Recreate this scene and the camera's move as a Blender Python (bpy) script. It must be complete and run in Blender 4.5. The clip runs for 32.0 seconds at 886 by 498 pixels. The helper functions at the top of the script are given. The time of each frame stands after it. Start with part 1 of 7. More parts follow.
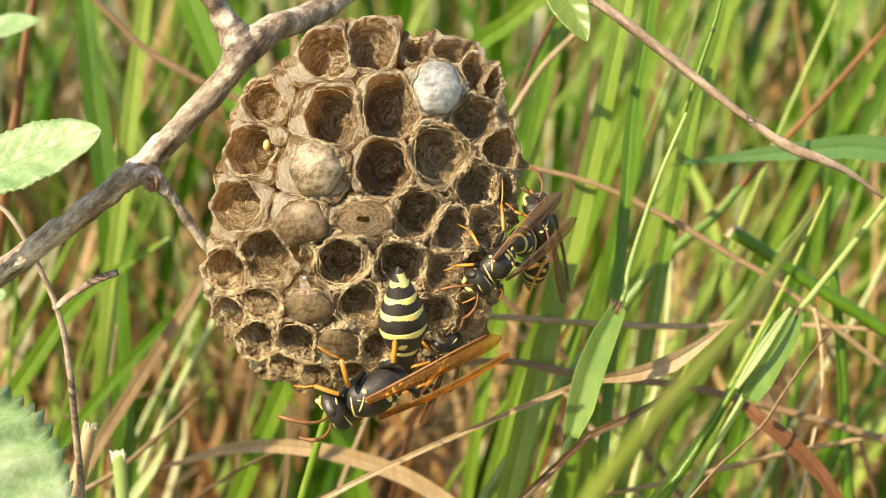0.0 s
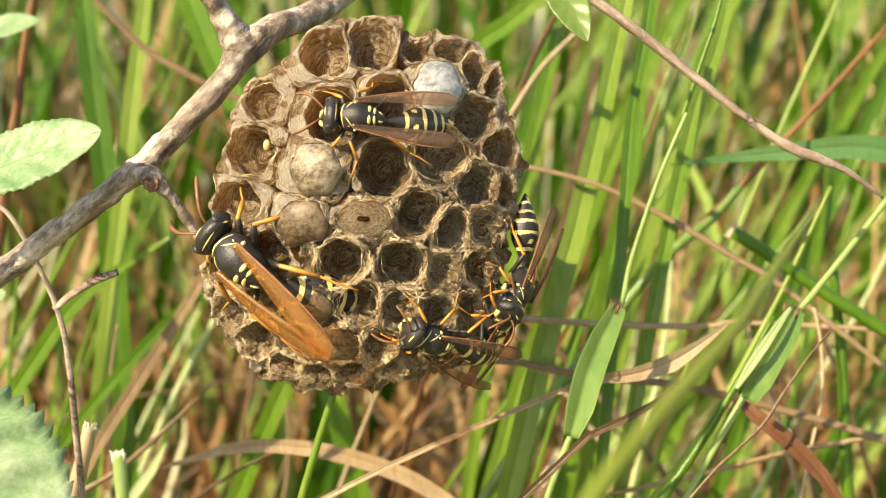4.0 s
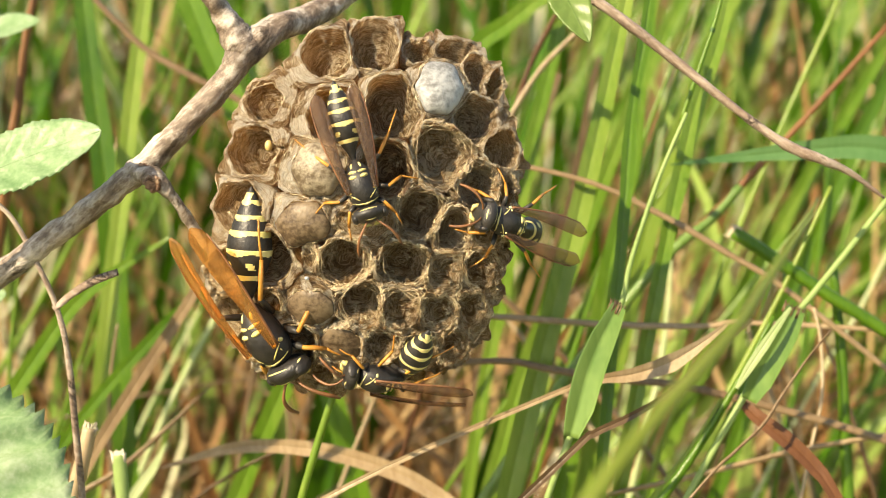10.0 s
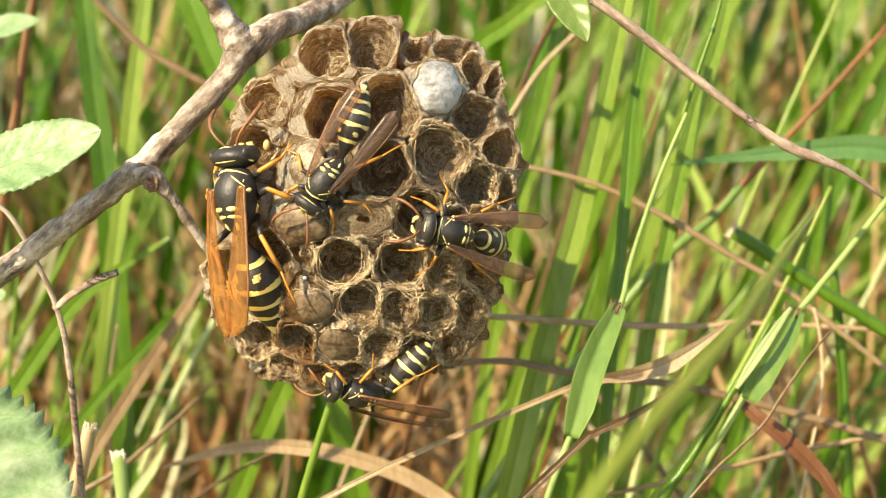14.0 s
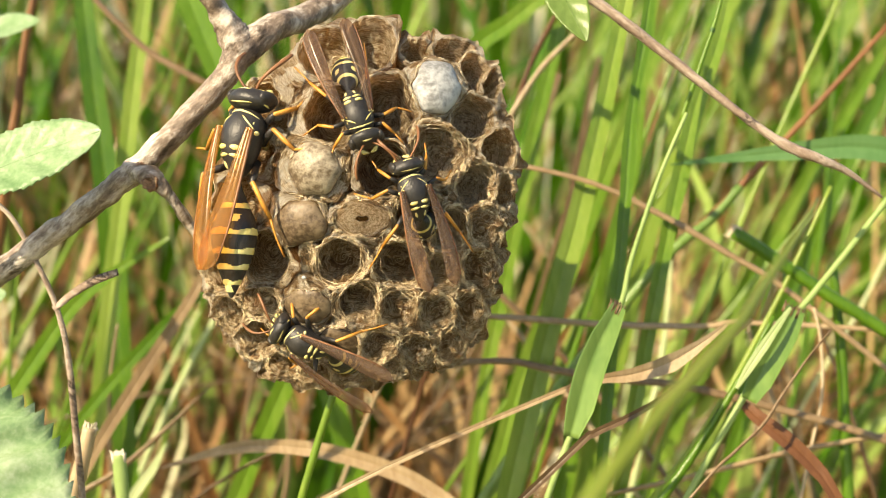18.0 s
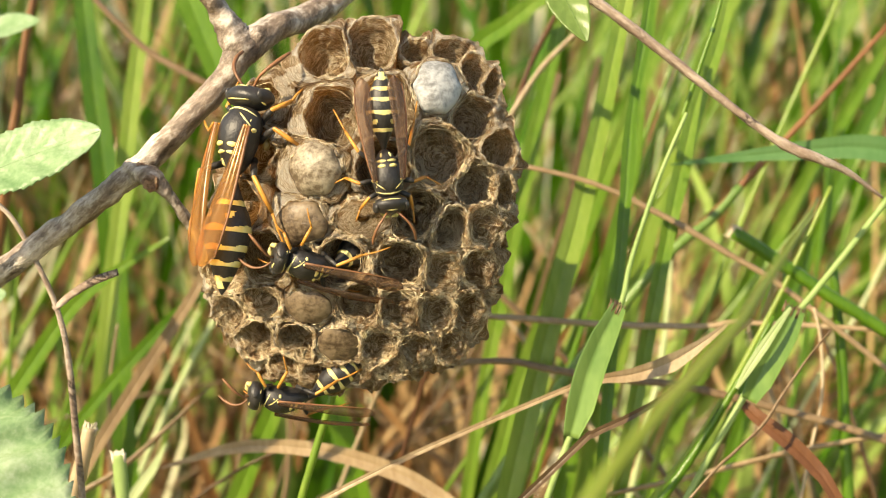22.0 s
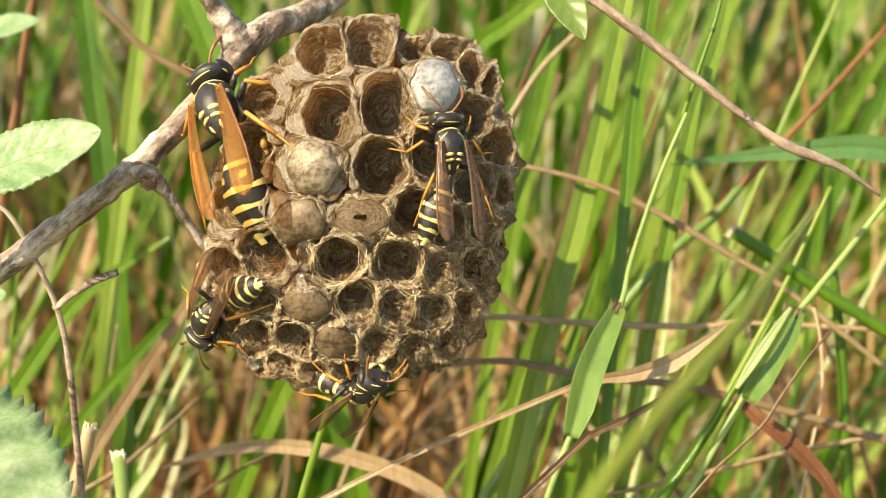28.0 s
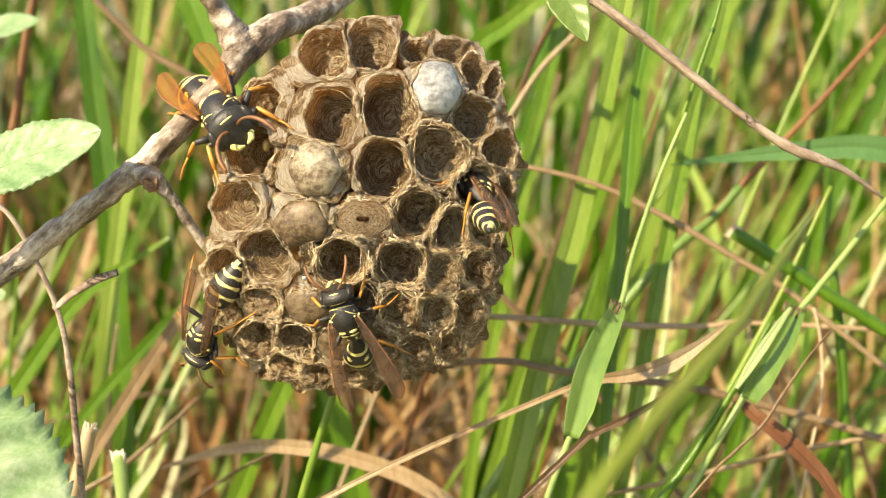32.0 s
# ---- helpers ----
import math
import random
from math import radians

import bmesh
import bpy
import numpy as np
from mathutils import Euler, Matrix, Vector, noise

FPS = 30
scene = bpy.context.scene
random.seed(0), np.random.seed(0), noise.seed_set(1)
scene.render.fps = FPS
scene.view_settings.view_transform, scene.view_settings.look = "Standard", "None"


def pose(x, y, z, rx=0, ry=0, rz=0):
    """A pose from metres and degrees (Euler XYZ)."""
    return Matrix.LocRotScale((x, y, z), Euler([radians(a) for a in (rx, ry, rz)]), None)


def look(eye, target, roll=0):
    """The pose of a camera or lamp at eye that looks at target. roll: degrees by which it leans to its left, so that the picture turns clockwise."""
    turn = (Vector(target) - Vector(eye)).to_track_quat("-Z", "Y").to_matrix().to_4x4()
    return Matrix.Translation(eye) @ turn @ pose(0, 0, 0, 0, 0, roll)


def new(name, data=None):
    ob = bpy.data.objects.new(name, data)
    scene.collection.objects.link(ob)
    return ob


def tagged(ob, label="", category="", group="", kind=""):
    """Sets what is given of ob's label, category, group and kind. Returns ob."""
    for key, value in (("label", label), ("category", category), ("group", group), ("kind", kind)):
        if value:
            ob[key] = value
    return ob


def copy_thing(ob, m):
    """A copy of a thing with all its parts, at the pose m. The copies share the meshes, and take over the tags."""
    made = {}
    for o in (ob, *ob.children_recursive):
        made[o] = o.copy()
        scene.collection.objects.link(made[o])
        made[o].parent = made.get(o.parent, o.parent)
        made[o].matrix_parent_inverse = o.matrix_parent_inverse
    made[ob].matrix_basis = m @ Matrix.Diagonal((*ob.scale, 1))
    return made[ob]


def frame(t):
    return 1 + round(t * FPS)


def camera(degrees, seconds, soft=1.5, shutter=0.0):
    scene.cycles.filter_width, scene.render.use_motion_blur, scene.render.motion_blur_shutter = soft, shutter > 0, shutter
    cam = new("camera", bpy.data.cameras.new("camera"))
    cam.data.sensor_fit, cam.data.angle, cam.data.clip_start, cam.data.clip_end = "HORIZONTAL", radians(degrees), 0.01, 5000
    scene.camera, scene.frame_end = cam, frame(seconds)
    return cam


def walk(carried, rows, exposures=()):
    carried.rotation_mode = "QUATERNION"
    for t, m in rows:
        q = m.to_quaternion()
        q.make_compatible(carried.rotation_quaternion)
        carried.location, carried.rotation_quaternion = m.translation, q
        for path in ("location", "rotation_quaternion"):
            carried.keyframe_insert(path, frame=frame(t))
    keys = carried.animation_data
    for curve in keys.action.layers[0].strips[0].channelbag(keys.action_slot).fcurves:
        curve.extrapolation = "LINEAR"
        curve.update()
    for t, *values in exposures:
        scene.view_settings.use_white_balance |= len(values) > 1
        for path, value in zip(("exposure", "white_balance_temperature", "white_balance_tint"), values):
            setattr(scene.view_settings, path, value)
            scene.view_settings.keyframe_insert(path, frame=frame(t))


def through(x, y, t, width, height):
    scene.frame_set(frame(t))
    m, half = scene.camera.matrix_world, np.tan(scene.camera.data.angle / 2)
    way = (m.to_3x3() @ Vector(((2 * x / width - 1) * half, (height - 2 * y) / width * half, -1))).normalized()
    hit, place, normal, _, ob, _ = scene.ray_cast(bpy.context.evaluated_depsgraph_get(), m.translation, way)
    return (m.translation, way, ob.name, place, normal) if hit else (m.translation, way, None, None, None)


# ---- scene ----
# The camera stands on the ground among the grass, looks a little down and does not move.
cam = camera(40, 32.0, soft=1.0)
cam.data.dof.use_dof, cam.data.dof.focus_distance, cam.data.dof.aperture_fstop = True, 0.114, 35
EYE = pose(0, 0, 0.26, 75, 0, 0)
walk(cam, [(0.0, EYE), (32.0, EYE)], exposures=[(t, e, 8250, 7) for t, e in ((0.0, 0.78), (3.0, 0.79), (6.0, 0.87), (9.0, 0.80), (12.0, 0.78), (14.0, 0.88), (17.0, 0.85), (19.0, 0.79), (25.0, 0.77), (28.0, 0.78), (29.0, 0.86), (32.0, 0.87))])

# ---- light: sun high on the near left, clear sky ----
SUN_DIR = Vector((-0.57, -0.52, 0.65)).normalized()
world = bpy.data.worlds.new("sky")
scene.world = world
world.use_nodes = True
sky = world.node_tree.nodes.new("ShaderNodeTexSky")
sky.sky_type, sky.sun_disc = "NISHITA", False
sky.sun_elevation = math.asin(SUN_DIR.z)
sky.sun_rotation = math.atan2(SUN_DIR.x, SUN_DIR.y)
back_node = world.node_tree.nodes["Background"]
back_node.inputs["Strength"].default_value = 0.14
world.node_tree.links.new(sky.outputs[0], back_node.inputs["Color"])
sun = new("sun", bpy.data.lights.new("sun", "SUN"))
sun.data.energy, sun.data.angle, sun.data.color = 5.0, radians(0.6), (1.0, 0.90, 0.74)
sun.matrix_world = look(SUN_DIR * 3, (0, 0, 0))

MM = 0.001
rng = random.Random(7)


# ---- materials ----
def shader(name):
    m = bpy.data.materials.new(name)
    m.use_nodes = True
    nt = m.node_tree
    return m, nt, nt.nodes["Principled BSDF"]


def node(nt, kind, **inputs):
    n = nt.nodes.new(kind)
    for key, value in inputs.items():
        n.inputs[key.replace("_", " ")].default_value = value
    return n


def ramp(nt, fac, stops):
    r = nt.nodes.new("ShaderNodeValToRGB")
    el = r.color_ramp.elements
    while len(el) < len(stops):
        el.new(0.5)
    for e, (p, c) in zip(el, stops):
        e.position, e.color = p, (*c, 1)
    nt.links.new(fac, r.inputs["Fac"])
    return r.outputs["Color"]


def coords(nt, scale=(1, 1, 1), space="Object"):
    tc = nt.nodes.new("ShaderNodeTexCoord")
    mp = nt.nodes.new("ShaderNodeMapping")
    mp.inputs["Scale"].default_value = scale
    nt.links.new(tc.outputs[space], mp.inputs["Vector"])
    return mp.outputs["Vector"]


def grain(nt, scale, detail=4.0, vec=None, rough=0.6, distortion=0.0):
    n = node(nt, "ShaderNodeTexNoise", Scale=scale, Detail=detail, Roughness=rough, Distortion=distortion)
    nt.links.new(coords(nt) if vec is None else vec, n.inputs["Vector"])
    return n.outputs["Fac"]


def mixed(nt, a, b, fac, kind="MIX"):
    m = nt.nodes.new("ShaderNodeMix")
    m.data_type, m.blend_type = "RGBA", kind
    for sock, val in ((m.inputs[0], fac), (m.inputs[6], a), (m.inputs[7], b)):
        if isinstance(val, (int, float)):
            sock.default_value = val
        elif isinstance(val, tuple):
            sock.default_value = (*val, 1)
        else:
            nt.links.new(val, sock)
    return m.outputs[2]


def bump(nt, bsdf, height, strength, distance):
    b = node(nt, "ShaderNodeBump", Strength=strength, Distance=distance)
    nt.links.new(height, b.inputs["Height"])
    nt.links.new(b.outputs["Normal"], bsdf.inputs["Normal"])


def translucent(nt, bsdf, color, amount):
    """Let a share of the light through a thin sheet."""
    tr = nt.nodes.new("ShaderNodeBsdfTranslucent")
    mx = nt.nodes.new("ShaderNodeMixShader")
    mx.inputs[0].default_value = amount
    if isinstance(color, tuple):
        tr.inputs["Color"].default_value = (*color, 1)
    else:
        nt.links.new(color, tr.inputs["Color"])
    nt.links.new(bsdf.outputs[0], mx.inputs[1])
    nt.links.new(tr.outputs[0], mx.inputs[2])
    nt.links.new(mx.outputs[0], nt.nodes["Material Output"].inputs["Surface"])


def along(nt, turn, stretch, upright=False):
    """Object coordinates stretched along a line that dips by turn degrees (upright: turned about z)."""
    tc, mp = nt.nodes.new("ShaderNodeTexCoord"), nt.nodes.new("ShaderNodeMapping")
    mp.vector_type = "TEXTURE"
    mp.inputs["Rotation"].default_value = (0, 0, radians(turn)) if upright else (0, radians(turn), 0)
    mp.inputs["Scale"].default_value = (stretch, 1, 1)
    nt.links.new(tc.outputs["Object"], mp.inputs["Vector"])
    return mp.outputs["Vector"]


def ridged(nt, scale, vec, distortion=0.0):
    """Thin bright lines where a noise crosses its middle: fibres."""
    return ramp(nt, grain(nt, scale, 3, vec, 0.55, distortion), [(0.42, (0.12, 0.12, 0.12)), (0.5, (1, 1, 1)), (0.58, (0.12, 0.12, 0.12))])


def paper_material(name, dark, mid, pale, through=0.25):
    """Chewed wood fibre laid in rows along the lip: thin pale strands on brown."""
    m, nt, b = shader(name)
    info = nt.nodes.new("ShaderNodeObjectInfo")
    wall = []
    for turn, scale in ((0, (0.55, 5.0, 1)), (24, (0.8, 6.5, 1)), (-31, (0.8, 6.0, 1))):
        tc, mp, t2 = nt.nodes.new("ShaderNodeUVMap"), nt.nodes.new("ShaderNodeMapping"), nt.nodes.new("ShaderNodeMapping")
        tc.uv_map = "wall"
        t2.inputs["Rotation"].default_value = (0, 0, radians(turn))
        mp.inputs["Scale"].default_value = scale
        nt.links.new(tc.outputs[0], t2.inputs["Vector"])
        nt.links.new(t2.outputs[0], mp.inputs["Vector"])
        wall.append(mp.outputs[0])
    rows = ridged(nt, 1.0, wall[0], 1.1)
    fibre = ridged(nt, 0.9, wall[1], 1.3)
    cross = ridged(nt, 0.9, wall[2], 1.3)
    layer = grain(nt, 0.55, 4, wall[0], 0.6, 0.8)
    blot = grain(nt, 300, 5, None, 0.7, 0.8)
    fine = grain(nt, 4200, 3, None, 0.7)
    strands = mixed(nt, mixed(nt, fibre, cross, 0.5), rows, 0.4)
    tone = mixed(nt, mixed(nt, blot, layer, 0.5), strands, 0.42)
    tone = mixed(nt, tone, fine, 0.12)
    tone = mixed(nt, tone, info.outputs["Random"], 0.04)
    col = ramp(nt, tone, [(0.385, dark), (0.47, mid), (0.57, pale)])
    nt.links.new(col, b.inputs["Base Color"])
    b.inputs["Roughness"].default_value = 0.36
    b.inputs["Specular IOR Level"].default_value = 0.8
    bump(nt, b, tone, 1.0, 0.0008)
    translucent(nt, b, mixed(nt, col, (0.82, 0.49, 0.18), 0.5), through)
    return m


PAPER = paper_material("nest_paper", (0.12, 0.056, 0.02), (0.52, 0.335, 0.16), (0.99, 0.87, 0.65), 0.45)
# pale chewed rim paper, whitened further to paint in the sunlit sheen
PAPER_EDGE = paper_material("paper_edge", (0.52, 0.39, 0.25), (0.88, 0.76, 0.59), (0.99, 0.94, 0.84), 0.3)
FIBRE, fnt, fb = shader("paper_fibre")
fnt.links.new(ramp(fnt, grain(fnt, 700), [(0.36, (0.22, 0.128, 0.055)), (0.62, (0.86, 0.70, 0.46))]), fb.inputs["Base Color"])
fb.inputs["Roughness"].default_value = 0.35


def silk_material(name, low, high, through):
    m, nt, b = shader(name)
    tone = mixed(nt, grain(nt, 420, 6, None, 0.65), grain(nt, 2200, 4), 0.4)
    col = ramp(nt, tone, [(0.41, low), (0.56, high)])
    nt.links.new(col, b.inputs["Base Color"])
    b.inputs["Roughness"].default_value = 0.5
    bump(nt, b, tone, 0.6, 0.0002)
    translucent(nt, b, col, through)
    return m


SILK_WHITE = silk_material("silk_white", (0.21, 0.21, 0.21), (0.47, 0.48, 0.485), 0.1)
SILK_CREAM = silk_material("silk_cream", (0.12, 0.085, 0.052), (0.40, 0.34, 0.25), 0.1)
# tan silk, darkened so that shade on these caps is in the colour
SILK_TAN = silk_material("silk_tan", (0.075, 0.047, 0.027), (0.22, 0.16, 0.10), 0.1)
GRUB, gnt, gb = shader("grub_skin")
gnt.links.new(ramp(gnt, grain(gnt, 500), [(0.3, (0.55, 0.36, 0.12)), (0.7, (0.75, 0.58, 0.28))]), gb.inputs["Base Color"])
gb.inputs["Roughness"].default_value = 0.35


def bark_material(name, dark, mid, pale, scale=1.0, turn=0.0, stretch=1.0):
    """Smooth young bark: grey over brown in long streaks, with flaking patches edged by fine dark cracks."""
    m, nt, b = shader(name)
    streak = grain(nt, 900 * scale, 5, along(nt, turn, stretch * 2.2), 0.65, 0.3)
    patch = grain(nt, 170 * scale, 5, along(nt, turn, stretch * 0.6), 0.65, 1.0)
    fine = grain(nt, 2600 * scale, 4, along(nt, turn, 2.0), 0.7)
    line = grain(nt, 330 * scale, 5, along(nt, turn, stretch * 0.8), 0.7, 1.4)
    tone = mixed(nt, mixed(nt, patch, streak, 0.45), fine, 0.2)
    col = ramp(nt, tone, [(0.38, dark), (0.47, mid), (0.58, pale)])
    crack = ramp(nt, line, [(0.455, (1, 1, 1)), (0.487, (0, 0, 0)), (0.497, (0, 0, 0)), (0.515, (1, 1, 1))])
    sparse = ramp(nt, grain(nt, 120 * scale, 3), [(0.52, (1, 1, 1)), (0.64, (0, 0, 0))])
    crack = mixed(nt, crack, sparse, 1.0, "LIGHTEN")
    nt.links.new(mixed(nt, tuple(c * 0.55 for c in dark), col, crack), b.inputs["Base Color"])
    b.inputs["Roughness"].default_value = 0.4
    high = mixed(nt, mixed(nt, tone, crack, 0.45), fine, 0.25)
    bump(nt, b, high, 1.0, 0.0007)
    return m


BARK = bark_material("grey_bark", (0.065, 0.042, 0.028), (0.25, 0.185, 0.14), (0.72, 0.64, 0.56), 1.1, -43, 3.2)
DEAD_BARK = bark_material("dead_twig_bark", (0.13, 0.085, 0.06), (0.27, 0.19, 0.14), (0.50, 0.40, 0.32), 1.3, 34, 5.0)
SCAR = bark_material("bud_scar", (0.10, 0.05, 0.03), (0.28, 0.15, 0.09), (0.50, 0.34, 0.22), 2.0)


def blade_material(name, deep, mid, light, through=0.45, rough=0.42, island=True, streak=1500):
    m, nt, b = shader(name)
    if island:
        rnd = nt.nodes.new("ShaderNodeNewGeometry").outputs["Random Per Island"]
    else:
        rnd = nt.nodes.new("ShaderNodeObjectInfo").outputs["Random"]
    blot = grain(nt, 70, 4)
    lines = grain(nt, streak, 2, coords(nt, (1, 1, 0.02)))
    tone = mixed(nt, mixed(nt, blot, rnd, 0.5), lines, 0.22)
    col = ramp(nt, tone, [(0.26, deep), (0.48, mid), (0.72, light)])
    nt.links.new(col, b.inputs["Base Color"])
    b.inputs["Roughness"].default_value = rough
    b.inputs["Specular IOR Level"].default_value = 0.5
    bump(nt, b, lines, 0.35, 0.0002)
    translucent(nt, b, col, through)
    return m


GREEN = blade_material("grass_green", (0.025, 0.085, 0.006), (0.085, 0.235, 0.012), (0.48, 0.62, 0.18), 0.45, 0.2)
GREEN_NEAR = blade_material("grass_near", (0.07, 0.18, 0.015), (0.15, 0.30, 0.026), (0.34, 0.46, 0.09), 0.42, 0.28, False)
DRY = blade_material("grass_dry", (0.12, 0.05, 0.016), (0.28, 0.145, 0.058), (0.60, 0.42, 0.22), 0.25, 0.4)
DRY_NEAR = blade_material("straw_near", (0.15, 0.09, 0.045), (0.36, 0.25, 0.14), (0.68, 0.54, 0.36), 0.2, 0.36, False)
RUST = blade_material("stem_rust", (0.08, 0.03, 0.012), (0.17, 0.065, 0.022), (0.33, 0.155, 0.05), 0.2, 0.5, False)
OLIVE = blade_material("grass_olive", (0.13, 0.19, 0.025), (0.22, 0.28, 0.04), (0.35, 0.38, 0.09), 0.3, 0.5, False)
DEEP = blade_material("blade_deep_green", (0.035, 0.11, 0.03), (0.06, 0.17, 0.045), (0.13, 0.26, 0.09), 0.25, 0.3, False)
SHEATH = blade_material("sheath_green", (0.022, 0.08, 0.012), (0.048, 0.14, 0.02), (0.19, 0.30, 0.075), 0.15, 0.3, False, 900)
BROWN = blade_material("straw_brown", (0.075, 0.042, 0.02), (0.18, 0.112, 0.06), (0.42, 0.30, 0.18), 0.2, 0.36, False)
PALE_STRAW = blade_material("straw_pale", (0.50, 0.42, 0.28), (0.68, 0.60, 0.44), (0.84, 0.78, 0.64), 0.2, 0.5, False)
# near-white blade colour that stands in for sunlit glints
STRAW_GLINT = blade_material("grass_glint", (0.55, 0.52, 0.30), (0.74, 0.72, 0.48), (0.88, 0.86, 0.70), 0.3, 0.3)
PALE_GREEN = blade_material("stem_pale", (0.28, 0.42, 0.12), (0.45, 0.58, 0.24), (0.66, 0.72, 0.42), 0.3, 0.5, False)

LEAF, lnt, lb = shader("shrub_leaf")
ltone = mixed(lnt, grain(lnt, 180, 4), grain(lnt, 2000, 3), 0.3)
lcol = ramp(lnt, ltone, [(0.34, (0.15, 0.29, 0.11)), (0.5, (0.28, 0.42, 0.21)), (0.66, (0.46, 0.56, 0.37))])
lnt.links.new(lcol, lb.inputs["Base Color"])
lb.inputs["Roughness"].default_value = 0.38
bump(lnt, lb, ltone, 0.7, 0.0003)
translucent(lnt, lb, lcol, 0.3)
YOUNG_LEAF = blade_material("young_leaf", (0.05, 0.12, 0.02), (0.10, 0.20, 0.035), (0.20, 0.30, 0.08), 0.4, 0.35, False)

EARTH, ent, eb = shader("earth_and_litter")
etone = mixed(ent, grain(ent, 30, 6), grain(ent, 300, 5), 0.5)
ent.links.new(ramp(ent, etone, [(0.30, (0.05, 0.06, 0.02)), (0.48, (0.16, 0.15, 0.05)), (0.68, (0.30, 0.24, 0.12))]), eb.inputs["Base Color"])
eb.inputs["Roughness"].default_value = 0.9
bump(ent, eb, etone, 0.8, 0.01)


def chitin_material(name, low, high, rough=0.3, scale=900.0):
    m, nt, b = shader(name)
    tone = grain(nt, scale, 4)
    nt.links.new(ramp(nt, tone, [(0.3, low), (0.7, high)]), b.inputs["Base Color"])
    b.inputs["Roughness"].default_value = rough
    bump(nt, b, grain(nt, 5000, 3), 0.5, 0.00012)
    return m


BLACK = chitin_material("chitin_black", (0.012, 0.011, 0.011), (0.040, 0.036, 0.034), 0.42)
YELLOW = chitin_material("chitin_yellow", (0.70, 0.58, 0.16), (0.84, 0.76, 0.36), 0.4)
YELLOW_PALE = chitin_material("chitin_pale_yellow", (0.60, 0.50, 0.17), (0.78, 0.69, 0.32), 0.42)
ORANGE = chitin_material("chitin_orange", (0.34, 0.125, 0.022), (0.66, 0.32, 0.06), 0.35)
ANTENNA = chitin_material("chitin_russet", (0.10, 0.045, 0.022), (0.30, 0.13, 0.055), 0.45)


def wing_material(name, tint, solid, body):
    m, nt, b = shader(name)
    veins = node(nt, "ShaderNodeTexWave", Scale=300.0, Distortion=3.0, Detail=1.0)
    veins.bands_direction = "Y"
    nt.links.new(coords(nt, (0.12, 1, 0.3)), veins.inputs["Vector"])
    col = ramp(nt, veins.outputs["Fac"], [(0.05, tuple(c * 0.6 for c in solid)), (0.3, solid)])
    nt.links.new(col, b.inputs["Base Color"])
    b.inputs["Roughness"].default_value = 0.22
    b.inputs["Specular IOR Level"].default_value = 0.9
    bump(nt, b, veins.outputs["Fac"], 0.3, 0.0001)
    clear = nt.nodes.new("ShaderNodeBsdfTransparent")
    clear.inputs["Color"].default_value = (*tint, 1)
    tr = nt.nodes.new("ShaderNodeBsdfTranslucent")
    tr.inputs["Color"].default_value = (*solid, 1)
    m1, m2 = nt.nodes.new("ShaderNodeMixShader"), nt.nodes.new("ShaderNodeMixShader")
    m1.inputs[0].default_value, m2.inputs[0].default_value = 0.45, body
    nt.links.new(b.outputs[0], m1.inputs[1])
    nt.links.new(tr.outputs[0], m1.inputs[2])
    nt.links.new(clear.outputs[0], m2.inputs[1])
    nt.links.new(m1.outputs[0], m2.inputs[2])
    nt.links.new(m2.outputs[0], nt.nodes["Material Output"].inputs["Surface"])
    return m


WING = wing_material("wing_smoky", (0.82, 0.70, 0.60), (0.34, 0.245, 0.19), 0.30)
WING_AMBER = wing_material("wing_amber", (0.97, 0.74, 0.45), (0.64, 0.38, 0.15), 0.30)


# ---- mesh helpers; all lengths in millimetres ----
def mesh_of(name, bm, mats, smooth=True):
    me = bpy.data.meshes.new(name)
    bmesh.ops.recalc_face_normals(bm, faces=bm.faces)
    for v in bm.verts:
        v.co *= MM
    bm.to_mesh(me)
    bm.free()
    for mat in mats if isinstance(mats, (list, tuple)) else [mats]:
        me.materials.append(mat)
    if smooth:
        me.polygons.foreach_set("use_smooth", [True] * len(me.polygons))
    return me


def part(name, bm, mats, parent, label="", smooth=True):
    ob = new(name, mesh_of(name, bm, mats, smooth))
    ob.parent = parent
    if label:
        tagged(ob, label)
    return ob


def raw_mesh(name, verts, faces, mats, smooth=True):
    me = bpy.data.meshes.new(name)
    me.from_pydata([(a * MM, b * MM, c * MM) for a, b, c in verts], [], faces)
    for mat in mats if isinstance(mats, (list, tuple)) else [mats]:
        me.materials.append(mat)
    if smooth:
        me.polygons.foreach_set("use_smooth", [True] * len(me.polygons))
    return me


def smooth_path(pts, steps):
    """Points along a Catmull-Rom curve through pts."""
    p = [Vector(q) for q in pts]
    p = [p[0] * 2 - p[1], *p, p[-1] * 2 - p[-2]]
    out = []
    for i in range(1, len(p) - 2):
        for k in range(steps):
            t = k / steps
            a, b, c, d = p[i - 1], p[i], p[i + 1], p[i + 2]
            out.append(0.5 * (2 * b + (c - a) * t + (2 * a - 5 * b + 4 * c - d) * t * t + (3 * b - a - 3 * c + d) * t ** 3))
    out.append(p[-2].copy())
    return out


def lerp_list(vals, n):
    """n values spread evenly along a short list."""
    out = []
    for i in range(n):
        f = i / (n - 1) * (len(vals) - 1)
        k = min(int(f), len(vals) - 2)
        out.append(vals[k] + (vals[k + 1] - vals[k]) * (f - k))
    return out


